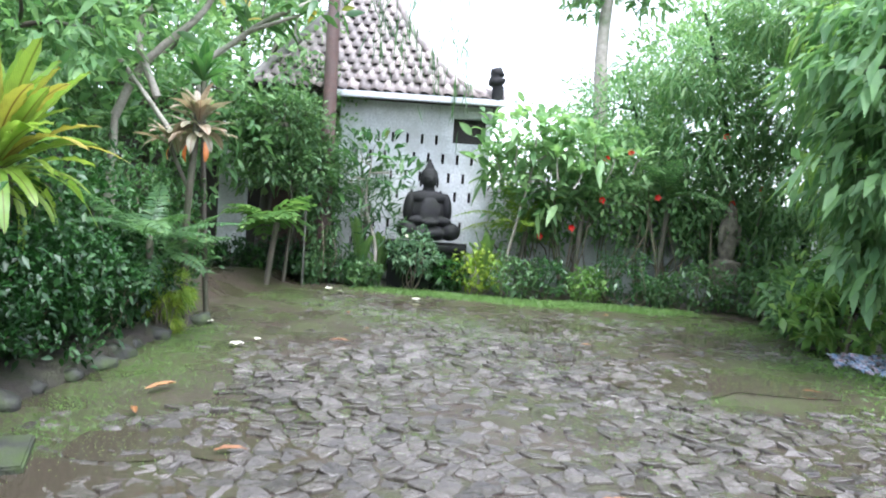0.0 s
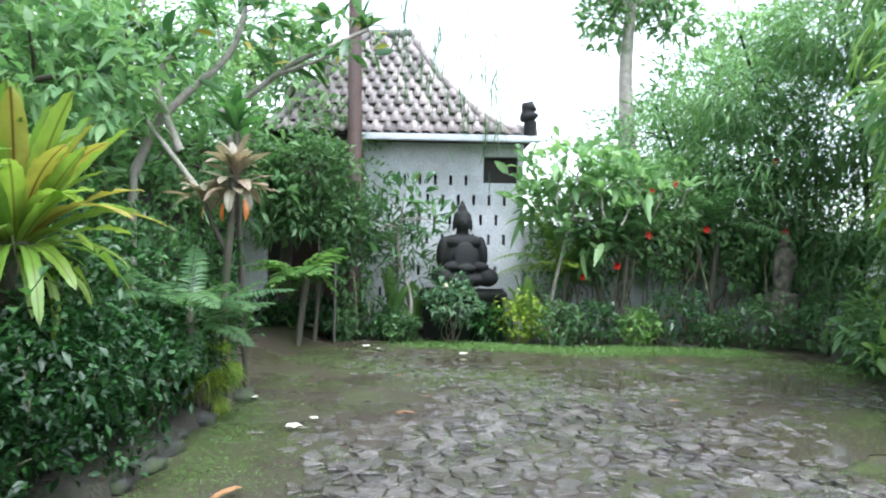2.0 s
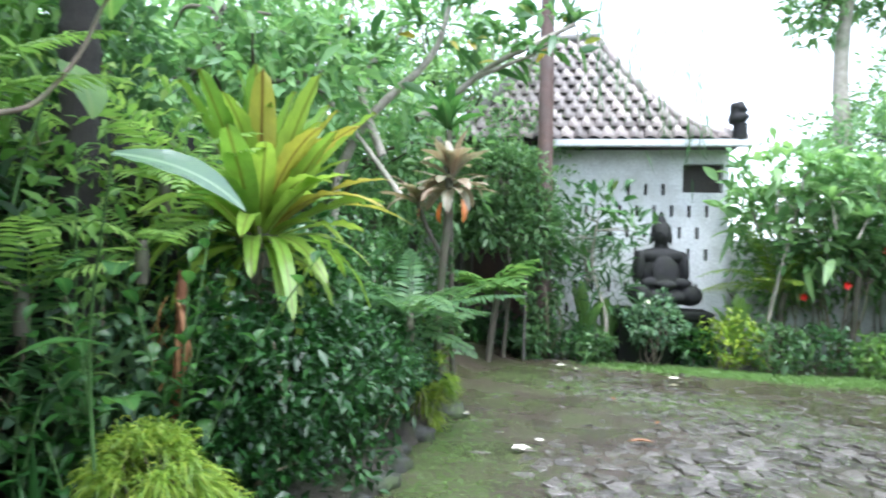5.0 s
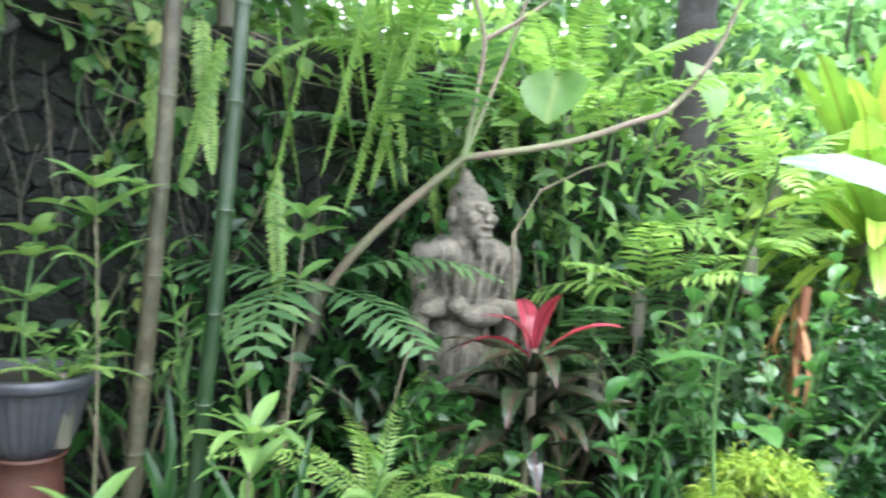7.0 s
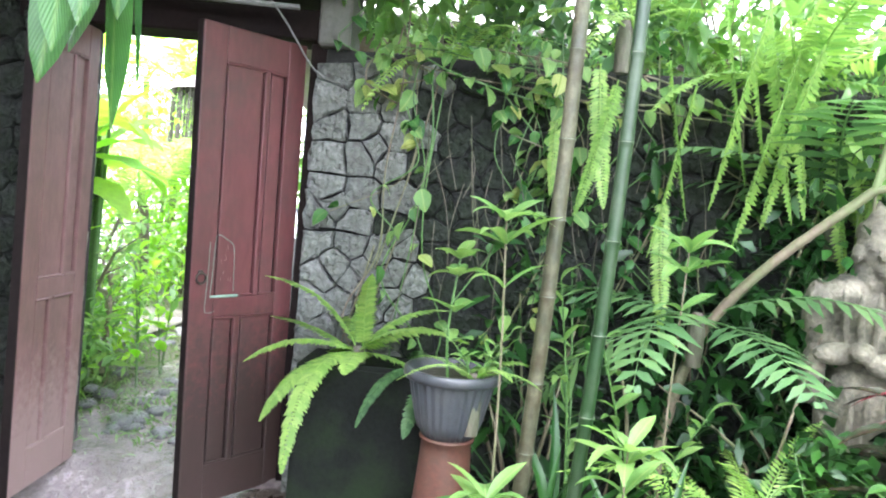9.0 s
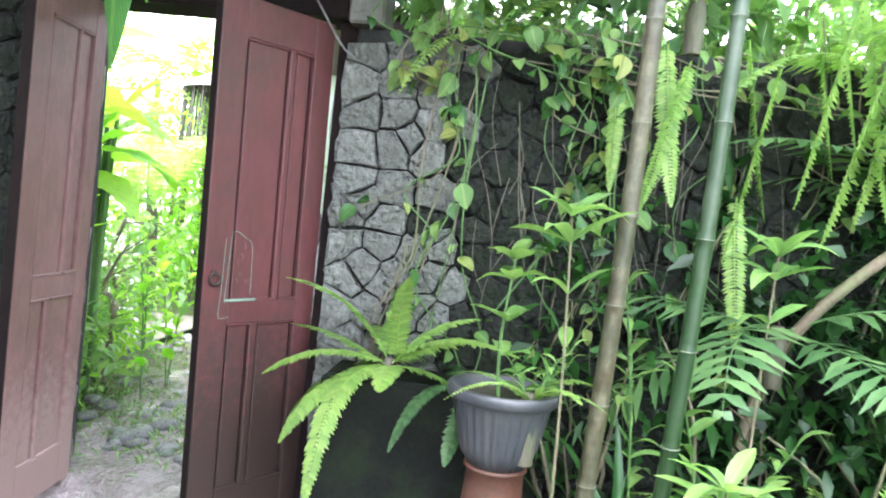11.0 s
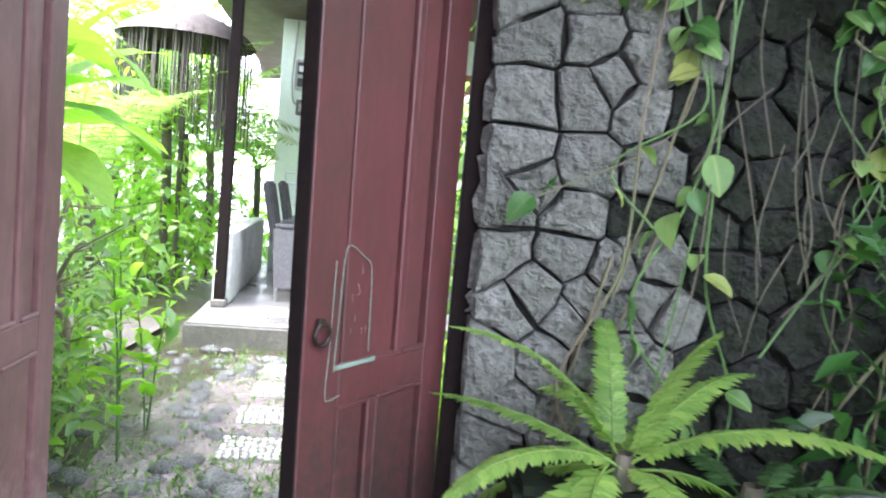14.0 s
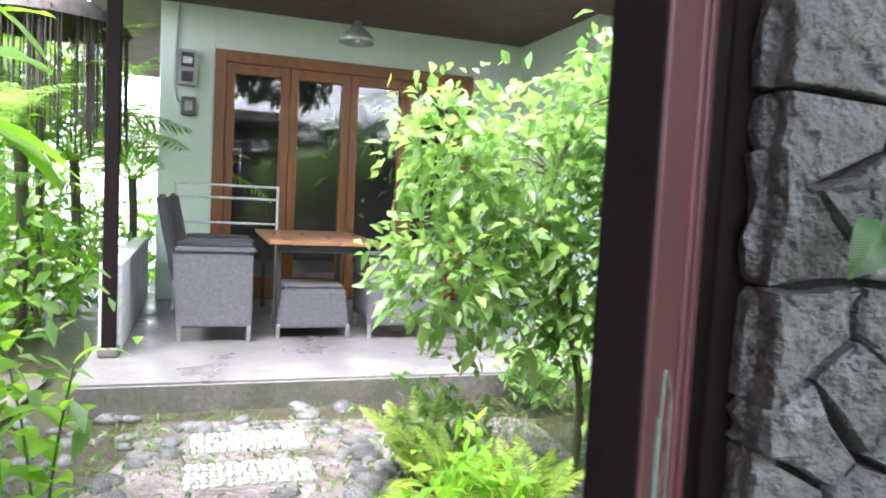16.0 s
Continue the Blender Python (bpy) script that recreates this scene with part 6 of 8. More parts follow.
def hanging_ferns():
    spots = [(1.05, -0.1, 2.0, 0.5, 12), (1.42, -0.22, 2.12, 0.7, 1), (1.62, -0.2, 2.32, 0.75, 2), (1.68, -0.24, 2.35, 0.7, 3), (1.78, -0.22, 2.36, 0.95, 4), (1.84, -0.24, 2.3, 0.85, 5), (2.1, -0.12, 2.0, 0.8, 6), (2.2, -0.1, 1.95, 0.75, 7), (1.2, -0.16, 2.1, 0.65, 8), (2.45, -0.12, 2.2, 0.8, 9), (1.5, -0.14, 1.6, 0.6, 10), (2.6, -0.16, 2.3, 0.7, 11)]
    spots += [(1.5, -0.32, 2.02, 0.75, 20), (1.72, -0.36, 2.3, 0.85, 21), (1.86, -0.36, 2.34, 1.05, 22), (1.93, -0.33, 2.2, 0.8, 23), (1.2, -0.3, 2.02, 0.6, 24), (2.35, -0.3, 2.4, 0.95, 25)]
    root = thing("hanging_fern", (0, 0, 0), "pale fern fronds hanging from the top of the wall", "fern")
    root.matrix_world = GATE @ pose(1.5, -0.1, 2.15)
    for u, v, z, s, k in spots:
        put("frond", FROND["hang"][k % 2], M["fernlight"], root, "", pose(u - 1.5, v + 0.1, z - 2.15, 0, 0, 20 * k) @ pose(0, 0, 0, 30 * k, 88, 0) @ Matrix.Scale(s * 1.15, 4))


hanging_ferns()


def pothos():
    """Climbing vine: bare ropes of stem and heart-shaped leaves along them."""
    rng = np.random.default_rng(12)
    heart = [strap_mesh("heart_leaf", 0.1, 0.075, a, 6, 0.02, 0.35, 0.1, i + 70, 0.0) for i, a in enumerate((0.4, 0.8))]
    mats = [with_mat(h, M["mid"]) for h in heart] + [with_mat(h, M["bright"]) for h in heart] + [with_mat(heart[0], M["golden"])]
    root = thing("pothos_vine", (0, 0, 0), "pothos vine with heart-shaped leaves trailing down the stone wall", "vine")
    root.matrix_world = GATE
    lines = []
    for k in range(34):
        u = rng.uniform(0.36, 1.1) if k < 20 else rng.uniform(1.1, 2.4)
        z1, z0 = rng.uniform(2.05, 2.3), rng.uniform(0.5, 1.6)
        if k < 3:
            u = 0.2 + 0.08 * k
            z0 = 1.9
        n = 6
        pts = [(u + rng.normal() * 0.05 * i ** 0.5, -0.03 - 0.04 * rng.random(), z1 + (z0 - z1) * i / (n - 1)) for i in range(n)]
        lines.append((pts, 6 if k < 20 else 4))
    for k in range(7):
        u = rng.uniform(0.2, 0.9)
        z = rng.uniform(1.95, 2.2)
        pts = [(u + i * rng.uniform(0.15, 0.3), -0.08 - 0.05 * i * rng.random(), z + rng.normal() * 0.05 - 0.04 * i) for i in range(5)]
        lines.append((pts, 12))
    for pts, m in lines:
        C = curve_pts(pts, 30)
        put("stem", smooth(mesh_of("stem", *tube(C, rng.uniform(0.002, 0.0042), 5))), M["stem" if rng.random() < 0.6 else "twig"], root)
        for j in range(m):
            p = C[rng.integers(0, len(C))]
            put("leaf", mats[rng.choice(5, p=[0.15, 0.15, 0.3, 0.25, 0.15])], None, root, "", pose(*p, 0, 0, rng.uniform(180, 360)) @ pose(0, -0.02, 0, rng.uniform(-50, 50), rng.uniform(-10, 70), 0) @ Matrix.Scale(rng.uniform(0.5, 1.05), 4))
    for k in range(48):
        a = np.array((rng.uniform(0.5, 1.6), -0.05 - 0.05 * rng.random(), rng.uniform(1.3, 2.1)))
        b = a + (rng.normal() * 0.07, -0.03 * rng.random(), -rng.uniform(0.15, 0.6))
        put("aerial_root", smooth(mesh_of("aerial_root", *tube(curve_pts([a, (a + b) / 2 + rng.normal(size=3) * 0.02, b], 8), 0.0022, 5))), M["bark"], root, "thin brown hanging root")
    for u, z0, z1 in ((0.33, 0.7, 1.4), (0.22, 0.5, 1.3), (0.45, 1.2, 2.1)):
        put("dry_stem", smooth(mesh_of("dry_stem", *tube(curve_pts([(u - 0.12, -0.02, z0), (u, -0.015, (z0 + z1) / 2), (u + 0.1, -0.02, z1)], 10), 0.004, 5))), M["twig"], root, "thin dark creeping stem")


pothos()


def hanging_orchid():
    root = thing("hanging_orchid", (-2.88, 0.78, 2.16), "hanging orchid with long dark-green tongue leaves on a wire", "orchid")
    mesh = [strap_mesh("tongue_leaf", 0.56, 0.08, a, 12, 0.02, 0.7, 0.12, i + 80, 0.0) for i, a in enumerate((0.05, 0.14))]
    for i, (a, s) in enumerate(((0, 0.85), (60, 0.8), (130, 0.95), (200, 0.9), (250, 1.0), (310, 0.95), (170, 1.1))):
        put("leaf", mesh[i % 2], M["mid"], root, "", pose(0, 0, 0, 0, 0, a) @ pose(0, 0, 0, 15 * i, 80, 0) @ Matrix.Scale(s, 4))
    put("root_ball", smooth(lathe([(0, -0.06), (0.05, -0.04), (0.06, 0), (0.045, 0.04), (0, 0.05)], 12)), M["soil"], root)
    end = GATE @ Vector((0.07, -0.02, 2.72)) - Vector((-2.88, 0.78, 2.16))
    put("wire", smooth(mesh_of("wire", *tube(curve_pts([(0, 0, 0.04), tuple(end * 0.5 + Vector((0, 0, 0.1))), tuple(end)], 8), 0.003, 5))), M["cable"], root, "thin hanging wire")


hanging_orchid()


def gate_cable():
    root = thing("cable", (0, 0, 0), "loose thin cable sagging across the gate top", "cable")
    root.matrix_world = GATE
    put("wire", smooth(mesh_of("wire", *tube(curve_pts([(-0.3, -0.17, 2.4), (-0.12, -0.16, 2.2), (0.0, -0.1, 2.02), (0.05, -0.06, 1.98)], 12), 0.004, 5))), M["cable"], root)


gate_cable()

# ---- far side of the courtyard ----
def buddha():
    s = [("ball", (0, 0, 0.17), (0.44, 0.36, 0.15), (0, 0, 0)), ("ball", (0, 0.02, 0.48), (0.3, 0.2, 0.36), (0, 0, 0)), ("ball", (0, 0.0, 0.74), (0.34, 0.17, 0.13), (0, 0, 0)), ("ball", (0, -0.27, 0.34), (0.14, 0.09, 0.06), (0, 0, 0)), ("ball", (0, -0.2, 0.52), (0.19, 0.05, 0.22), (-8, 0, 0)),
         ("ball", (0, 0, 0.88), (0.1, 0.1, 0.12), (0, 0, 0)), ("ball", (0, -0.02, 1.05), (0.13, 0.14, 0.17), (0, 0, 0)), ("ball", (0, 0.01, 1.12), (0.145, 0.14, 0.12), (0, 0, 0)), ("cone", (0, 0.02, 1.27), (0.12, 0.12, 0.13), (0, 0, 0)), ("ball", (0, -0.15, 1.03), (0.022, 0.03, 0.045), (0, 0, 0)), ("ball", (0, -0.14, 1.08), (0.08, 0.02, 0.007), (0, 0, 0))]
    for sg in (-1, 1):
        s += [("ball", (0.36 * sg, -0.18, 0.2), (0.17, 0.19, 0.15), (0, 0, 20 * sg)), ("ball", (0.325 * sg, -0.01, 0.58), (0.085, 0.12, 0.25), (0, -6 * sg, 0)), ("ball", (0.2 * sg, -0.19, 0.37), (0.18, 0.085, 0.075), (0, 0, -30 * sg)), ("ball", (0.14 * sg, 0.0, 1.0), (0.022, 0.04, 0.1), (0, 0, 0))]
    sculpted("buddha_statue", s, M["lava"], "black wet stone statue of a seated meditating figure", "statue", (-0.24, 11.72, 0.72), 14, 0.014, 2)
    sculpted("statue_plinth", [("box", (0, 0, 0.36), (0.6, 0.42, 0.36), (0, 0, 0)), ("box", (0, 0, 0.68), (0.66, 0.46, 0.05), (0, 0, 0))], M["plinth"], "dark mossy stone plinth under the black statue", "plinth", (-0.22, 11.72, -0.02), 0, 0.03, 2)


buddha()


def figurine():
    s = [("box", (0, 0, 0.25), (0.17, 0.17, 0.27), (0, 0, 0)), ("ball", (0, 0, 0.75), (0.15, 0.13, 0.28), (0, 0, 0)), ("ball", (0, 0, 1.05), (0.17, 0.12, 0.2), (0, 0, 0)), ("ball", (0, -0.01, 1.32), (0.09, 0.09, 0.12), (0, 0, 0)), ("cone", (0, 0, 1.45), (0.07, 0.07, 0.06), (0, 0, 0)), ("ball", (0.17, -0.04, 0.95), (0.05, 0.06, 0.18), (0, 0, 0)), ("ball", (-0.17, -0.04, 0.95), (0.05, 0.06, 0.18), (0, 0, 0))]
    sculpted("stone_figure", s, M["oldstone"], "pale weathered stone garden figure among the shrubs", "statue", (4.68, 11.5, 0.25), 20, 0.022, 3)


figurine()


def tall_trunk():
    root = thing("tall_palm", (-1.86, 11.25, 0), "tall slim tree with a straight red-brown trunk and hanging fibres", "tree")
    z = np.linspace(-0.05, 7.5, 40)
    put("trunk", smooth(mesh_of("trunk", *tube(np.stack([-0.012 * z, 0.03 * z, z], 1), np.linspace(0.125, 0.085, 40), 12))), M["redbark"], root)
    rosette(root, "frond", FROND["palm"], 12, (-40, 50), (1.2, 1.6), M["fern"], 51, z=7.4)
    rng = np.random.default_rng(8)
    for k in range(4):
        c = np.array((0.7 + 0.45 * k, 0.3, 6.6))
        P = c + rng.normal(size=(70, 3)) * (0.12, 0.12, 0.5)
        V, F = leaves(P, rng.normal(size=(70, 3)) * 0.25 + (0.1, 0, -1), rng.normal(size=(70, 3)), rng.uniform(0.3, 0.6, 70), 0.02, 0.1, 2, 0.1)
        put("hanging_spray", mesh_of("spray", V, F), M["mid"], root, "", pose(0, 0, -1.9 - 0.22 * k))


tall_trunk()

tree("canopy_tree", (3.1, 14.6, 0), [(0, 0, 0), (0.0, 0, 3.0), (-0.1, 0, 5.0), (0.15, 0, 8.0)],
     [((0.1, 0, 6.6), (1.0, 0.8, 0.9), 900), ((-0.6, 0.1, 5.9), (0.5, 0.5, 0.6), 350), ((0.8, 0, 5.9), (0.6, 0.5, 0.5), 350), ((0, 0, 8.2), (1.6, 1.2, 1.0), 1200)], 0.2, 0.4, "far", "slender tree with pale trunk behind the garden wall", "palebark", 0.2, 5)

# woods behind the porch and the bed
for i, (x, y, h, n) in enumerate(((-4.6, 10.6, 4.2, 3200), (-6.6, 9.6, 4.8, 3600), (-3.3, 12.9, 5.0, 3000), (-7.2, 12.6, 6.0, 3600), (-6.3, 6.6, 4.2, 3200), (-5.2, 8.0, 5.2, 3000))):
    tree("shade_tree", (x, y, 0), [(0, 0, 0), (0.1, 0, h * 0.4), (0.0, 0.1, h * 0.75)],
         [((0, 0, h * 0.8), (1.3, 1.2, 0.9), n // 3), ((0.9, -0.3, h * 0.6), (1.0, 0.9, 0.8), n // 3), ((-0.9, 0.2, h * 0.62), (1.0, 1.0, 0.8), n // 4), ((0.2, -0.5, h * 0.42), (1.0, 0.8, 0.7), n // 4)], 0.19, 0.42, "far", "dense leafy tree behind the planting bed", "bark", 0.13, 11 + i, group="trees behind the bed", gaps=0.3)

# dark climbing mass on the porch
tree("climber_tree", (-2.45, 11.6, 0), [(0, 0, 0), (0.05, 0, 1.6), (0.0, 0, 2.4)],
     [((-0.1, 0, 2.35), (0.9, 0.5, 0.75), 1500), ((0.6, 0.1, 1.7), (0.4, 0.4, 0.6), 500), ((-1.0, 0.2, 2.7), (0.6, 0.5, 0.6), 700), ((0.1, 0.2, 3.1), (0.7, 0.5, 0.5), 700)], 0.11, 0.42, "fern", "dark leafy climber covering the porch posts", "bark", 0.07, 33, gaps=0.25)


def dwarf_palm(loc, n, label, seed, k=(0.5, 0.7), mat="fern", tall=0.5, kind="palm", elev=(5, 70)):
    root = thing("dwarf_palm", loc, label, "palm", "small palms")
    put("trunk", smooth(mesh_of("trunk", *tube(curve_pts([(0, 0, -0.02), (0.06, 0.02, tall * 0.6), (0.12, 0, tall)], 8), 0.045, 8))), M["bark"], root)
    rosette(root, "frond", FROND[kind], n, elev, k, M[mat], seed, z=tall)


dwarf_palm((-2.5, 10.3, 0.0), 16, "small arching palm with broad leaflets before the porch", 5, (0.75, 1.0), "bright", 0.95, "fish", (0, 50))
dwarf_palm((-1.35, 11.85, 0.0), 8, "slender palm against the white wall", 6, (0.6, 0.8), "fern", 1.3)
dwarf_palm((1.3, 11.7, 0.0), 9, "pale yellowing palm beside the frangipani", 7, (0.6, 0.85), "golden", 1.0)
dwarf_palm((2.2, 11.5, 0.0), 8, "small palm among the shrubs", 8, (0.6, 0.9), "fern", 1.6)
dwarf_palm((3.6, 11.6, 0.0), 8, "small palm among the shrubs", 9, (0.6, 0.9), "fern", 1.7)


def slim_shrub(loc, pts, crowns, label, seed, mat="mid", leaf=0.26, width=0.3, bark="palebark"):
    tree("slim_shrub", loc, pts, crowns, leaf, width, mat, label, bark, 0.035, seed, gaps=0.2, up=0.9, droop=0.45, segs=4)


slim_shrub((-1.05, 11.1, 0), [(0, 0, 0), (0.05, 0, 0.6), (-0.15, 0.05, 1.3), (-0.1, 0, 1.9)], [((-0.1, 0, 2.1), (0.4, 0.3, 0.3), 60), ((0.35, 0, 1.75), (0.35, 0.3, 0.25), 45), ((-0.5, 0, 1.75), (0.3, 0.3, 0.3), 40)], "slim frangipani shrub in front of the white wall", 41)
slim_shrub((-1.15, 11.3, 0), [(0, 0, 0), (-0.1, 0, 0.7), (-0.15, 0.05, 1.5)], [((-0.2, 0, 1.5), (0.35, 0.3, 0.6), 160), ((0.1, 0, 1.1), (0.4, 0.3, 0.5), 130)], "slim bushy shrub in front of the white wall", 42, "fern", 0.3, 0.12)
slim_shrub((1.0, 11.2, 0), [(0, 0, 0), (0.1, 0, 0.7), (0.25, 0, 1.4), (0.4, 0, 2.1)], [((0.3, 0, 2.55), (0.75, 0.5, 0.45), 220), ((1.0, 0, 2.4), (0.6, 0.5, 0.4), 180), ((-0.2, 0, 2.1), (0.35, 0.3, 0.35), 80), ((0.6, 0, 1.7), (0.6, 0.4, 0.4), 120)], "spreading frangipani with pale branches and large leaves", 43, "far", 0.28, 0.36)
for i, (x, y, h, m) in enumerate(((1.5, 12.1, 2.4, "far"), (2.1, 11.8, 2.6, "far"), (2.8, 11.8, 2.6, "far"), (3.4, 12.0, 2.8, "far"), (4.0, 11.8, 2.8, "far"), (4.9, 12.0, 3.0, "far"))):
    r = bush("hibiscus", (x, y, 0), (0.7, 0.55, 1.0), 2100, 0.12, 0.5, m, "tall hibiscus shrub with a few red flowers", "shrub", "hibiscus shrubs", 9, zc=h * 0.72, seed=60 + i, r0=0.02, gaps=0.3)
    rng = np.random.default_rng(i)
    for k in range(2 if i % 2 else 1):
        p = np.array((rng.uniform(-0.5, 0.5), -0.5 + rng.uniform(0, 0.15), rng.uniform(0.9, h)))
        V, F = leaves(np.tile(p, (5, 1)), [(np.cos(q), -0.7, np.sin(q)) for q in np.arange(5) * 1.257], np.tile((0, -1, 0.2), (5, 1)), 0.075, 0.06, 0.1, 4, 0.1)
        put("flower", mesh_of("flower", V, F), M["flower"], r, "red five-petalled flower")
for i, (x, y, s, m) in enumerate(((-1.55, 11.2, 0.3, "mid"), (-1.95, 11.05, 0.25, "fern"), (-1.15, 11.0, 0.22, "fern"), (0.65, 11.1, 0.38, "golden"), (1.15, 10.95, 0.34, "fern"), (1.7, 11.05, 0.36, "mid"), (2.35, 11.05, 0.28, "bright"), (2.9, 11.1, 0.46, "mid"), (3.5, 11.05, 0.26, "fern"), (4.1, 10.9, 0.4, "fern"), (4.8, 10.6, 0.42, "fern"), (5.4, 10.0, 0.5, "fernlight"), (5.6, 9.2, 0.45, "fern"), (0.2, 11.2, 0.28, "hedge"), (-2.9, 11.3, 0.3, "hedge"), (-3.3, 11.1, 0.32, "hedge"), (-2.55, 11.5, 0.35, "hedge"), (-2.2, 11.3, 0.25, "hedge"), (-3.7, 10.9, 0.3, "hedge"))):
    bush("low_shrub", (x, y, 0), (s * 1.1, s, s), 520, 0.11, 0.42, m, "low mixed shrub along the courtyard's edge", "shrub", "low shrubs at the far edge", 6, seed=80 + i, gaps=0.2)
fl = bush("flowering_shrub", (-0.38, 10.95, 0), (0.42, 0.36, 0.34), 1100, 0.085, 0.45, "wood_leaf", "round leafy shrub with a white flower before the statue", "shrub", "", 8, zc=0.6, seed=99)
V, F = leaves(np.tile((-0.12, -0.3, 0.86), (5, 1)), [(np.cos(q), -0.5, np.sin(q) * 0.5 + 0.3) for q in np.arange(5) * 1.257], np.tile((0, 0, 1), (5, 1)), 0.05, 0.04, 0.1, 4, 0.1)
put("flower", mesh_of("flower", V, F), M["petal"], fl, "small white flower")

# bamboo thicket and big-leaved tree on the east side
for i, (x, y, h, n) in enumerate(((4.9, 12.3, 4.8, 7500), (5.9, 11.6, 5.8, 9000), (6.3, 9.8, 6.0, 9000), (7.4, 10.8, 6.8, 8000), (3.9, 13.4, 3.9, 5000), (6.6, 8.0, 6.0, 7000))):
    tree("bamboo_thicket", (x, y, 0), [(0, 0, 0), (0.1, 0, h * 0.4), (-0.4, -0.2, h * 0.8), (-0.8, -0.4, h)],
         [((-0.2, 0, h * 0.35), (0.9, 0.9, 0.9), n // 4), ((-0.3, -0.2, h * 0.6), (1.1, 1.1, 1.0), n // 3), ((-0.7, -0.3, h * 0.82), (1.2, 1.1, 0.8), n // 3), ((0.4, 0, h * 0.2), (0.9, 0.9, 0.8), n // 5)], 0.24, 0.15, "far", "dense feathery bamboo thicket", "bamboo", 0.05, 21 + i, hang=False, group="bamboo thicket", gaps=0.12, droop=0.6, shell=0.35)
tree("big_leaf_tree", (4.9, 7.1, 0), [(0, 0, 0), (0.05, 0.0, 1.6), (0.0, 0.1, 3.6)],
     [((-0.6, -0.3, 3.0), (0.85, 0.8, 0.8), 1700), ((-0.5, -0.4, 2.1), (0.75, 0.7, 0.7), 1300), ((0.2, 0.1, 3.9), (1.1, 1.0, 0.8), 700), ((-0.3, -0.2, 1.4), (0.7, 0.7, 0.5), 700)], 0.21, 0.4, "far", "tree with long dark drooping leaves", "bark", 0.1, 27, hang=True, gaps=0.1)
tree("big_leaf_tree", (5.3, 8.6, 0), [(0, 0, 0), (0.05, 0.0, 1.6), (0.0, 0.1, 3.6)],
     [((-0.4, -0.2, 3.1), (0.8, 0.8, 0.8), 500), ((-0.3, -0.2, 2.1), (0.7, 0.7, 0.6), 400), ((0, 0.1, 4.1), (0.9, 0.9, 0.7), 400)], 0.3, 0.18, "fernlight", "tree with pale-green drooping leaves", "bark", 0.09, 28, hang=True, gaps=0.15)
for i, (x, y, s, m) in enumerate(((4.6, 7.9, 0.55, "bright"), (4.75, 8.7, 0.5, "fern"), (5.2, 6.9, 0.6, "fern"), (5.0, 6.2, 0.5, "bright"), (4.95, 9.6, 0.5, "far"))):
    bush("broadleaf_shrub", (x, y, 0), (s, s, s * 0.9), 520, 0.2, 0.4, m, "wet broad-leaved shrub at the courtyard's east edge", "shrub", "east shrubs", 6, seed=120 + i, gaps=0.15)
r = thing("red_dracaena", (4.5, 7.55, 0.5), "small dracaena with dull red leaves", "plant")
rosette(r, "leaf", [with_mat(q, M["maroon"]) for q in STRAP["broad"]], 12, (10, 70), (0.7, 0.9), None, 71)
put("stem", smooth(mesh_of("stem", *tube(curve_pts([(0, 0, -0.5), (0, 0, 0.02)], 4), 0.02, 6))), M["twig"], r)


def rubbish():
    rng = np.random.default_rng(5)
    for k in range(34):
        bm = bmesh.new()
        bmesh.ops.create_icosphere(bm, subdivisions=3, radius=1)
        for v in bm.verts:
            v.co *= 1 + 0.75 * noise.noise(v.co * 2.6 + Vector((k * 5, 1, 0)))
        s = rng.uniform(0.035, 0.075)
        bmesh.ops.scale(bm, vec=(s * 1.5, s, s * 0.55), verts=bm.verts)
        x, y = 4.55 + rng.uniform(-0.25, 0.45), 7.35 + rng.uniform(-0.4, 0.35)
        ob = part("plastic_bag", bm, M["plasticblue"], None, "", pose(x, y, s * 0.4 + (0.05 if k > 16 else 0), 0, rng.uniform(-25, 25), rng.uniform(0, 360)), False)
        tagged(ob, "crumpled blue and white plastic bag of rubbish", "bag", "rubbish bags")


rubbish()


def drain_pipe():
    ob = thing("drain_pipe", (-2.08, 10.85, 0), "thin grey upright pipe in front of the porch", "pipe")
    put("tube", smooth(mesh_of("tube", *tube(curve_pts([(0, 0, -0.03), (0, 0, 1.5)], 4), 0.018, 10))), M["concedge"], ob)
    put("cap", smooth(lathe([(0.0, 1.515), (0.026, 1.515), (0.027, 1.48), (0.022, 1.475)], 10)), M["pvc"], ob)


drain_pipe()
bush("trunk_climber", (-1.86, 11.12, 0), (0.3, 0.22, 1.05), 1500, 0.1, 0.45, "fern", "leafy climber wrapped round the slim trunk", "vine", "", 6, zc=1.35, seed=510, gaps=0.12)
for i, (x, y, k) in enumerate(((-1.25, 11.3, 0.9), (-0.95, 11.45, 0.75), (0.75, 11.5, 0.8))):
    r = thing("ginger_clump", (x, y, 0.0), "clump of upright strap-leaved ginger before the white wall", "plant", "ginger clumps")
    rosette(r, "leaf", STRAP["nest"][:2], 13, (58, 86), (0.8 * k, 1.25 * k), M["bright"], 520 + i)


whorls("frangipani_branch", (1.0, 11.2, 0), [(0.1, -0.3, 2.35), (0.45, -0.35, 2.6), (0.9, -0.3, 2.5), (1.3, -0.2, 2.45), (-0.2, -0.2, 2.15), (0.7, -0.4, 2.2), (1.6, -0.3, 2.25), (1.1, -0.45, 2.0), (2.0, -0.3, 2.3)], "frangipani branch ends with stars of long pale leaves", "far", 6, (0.6, 0.85))

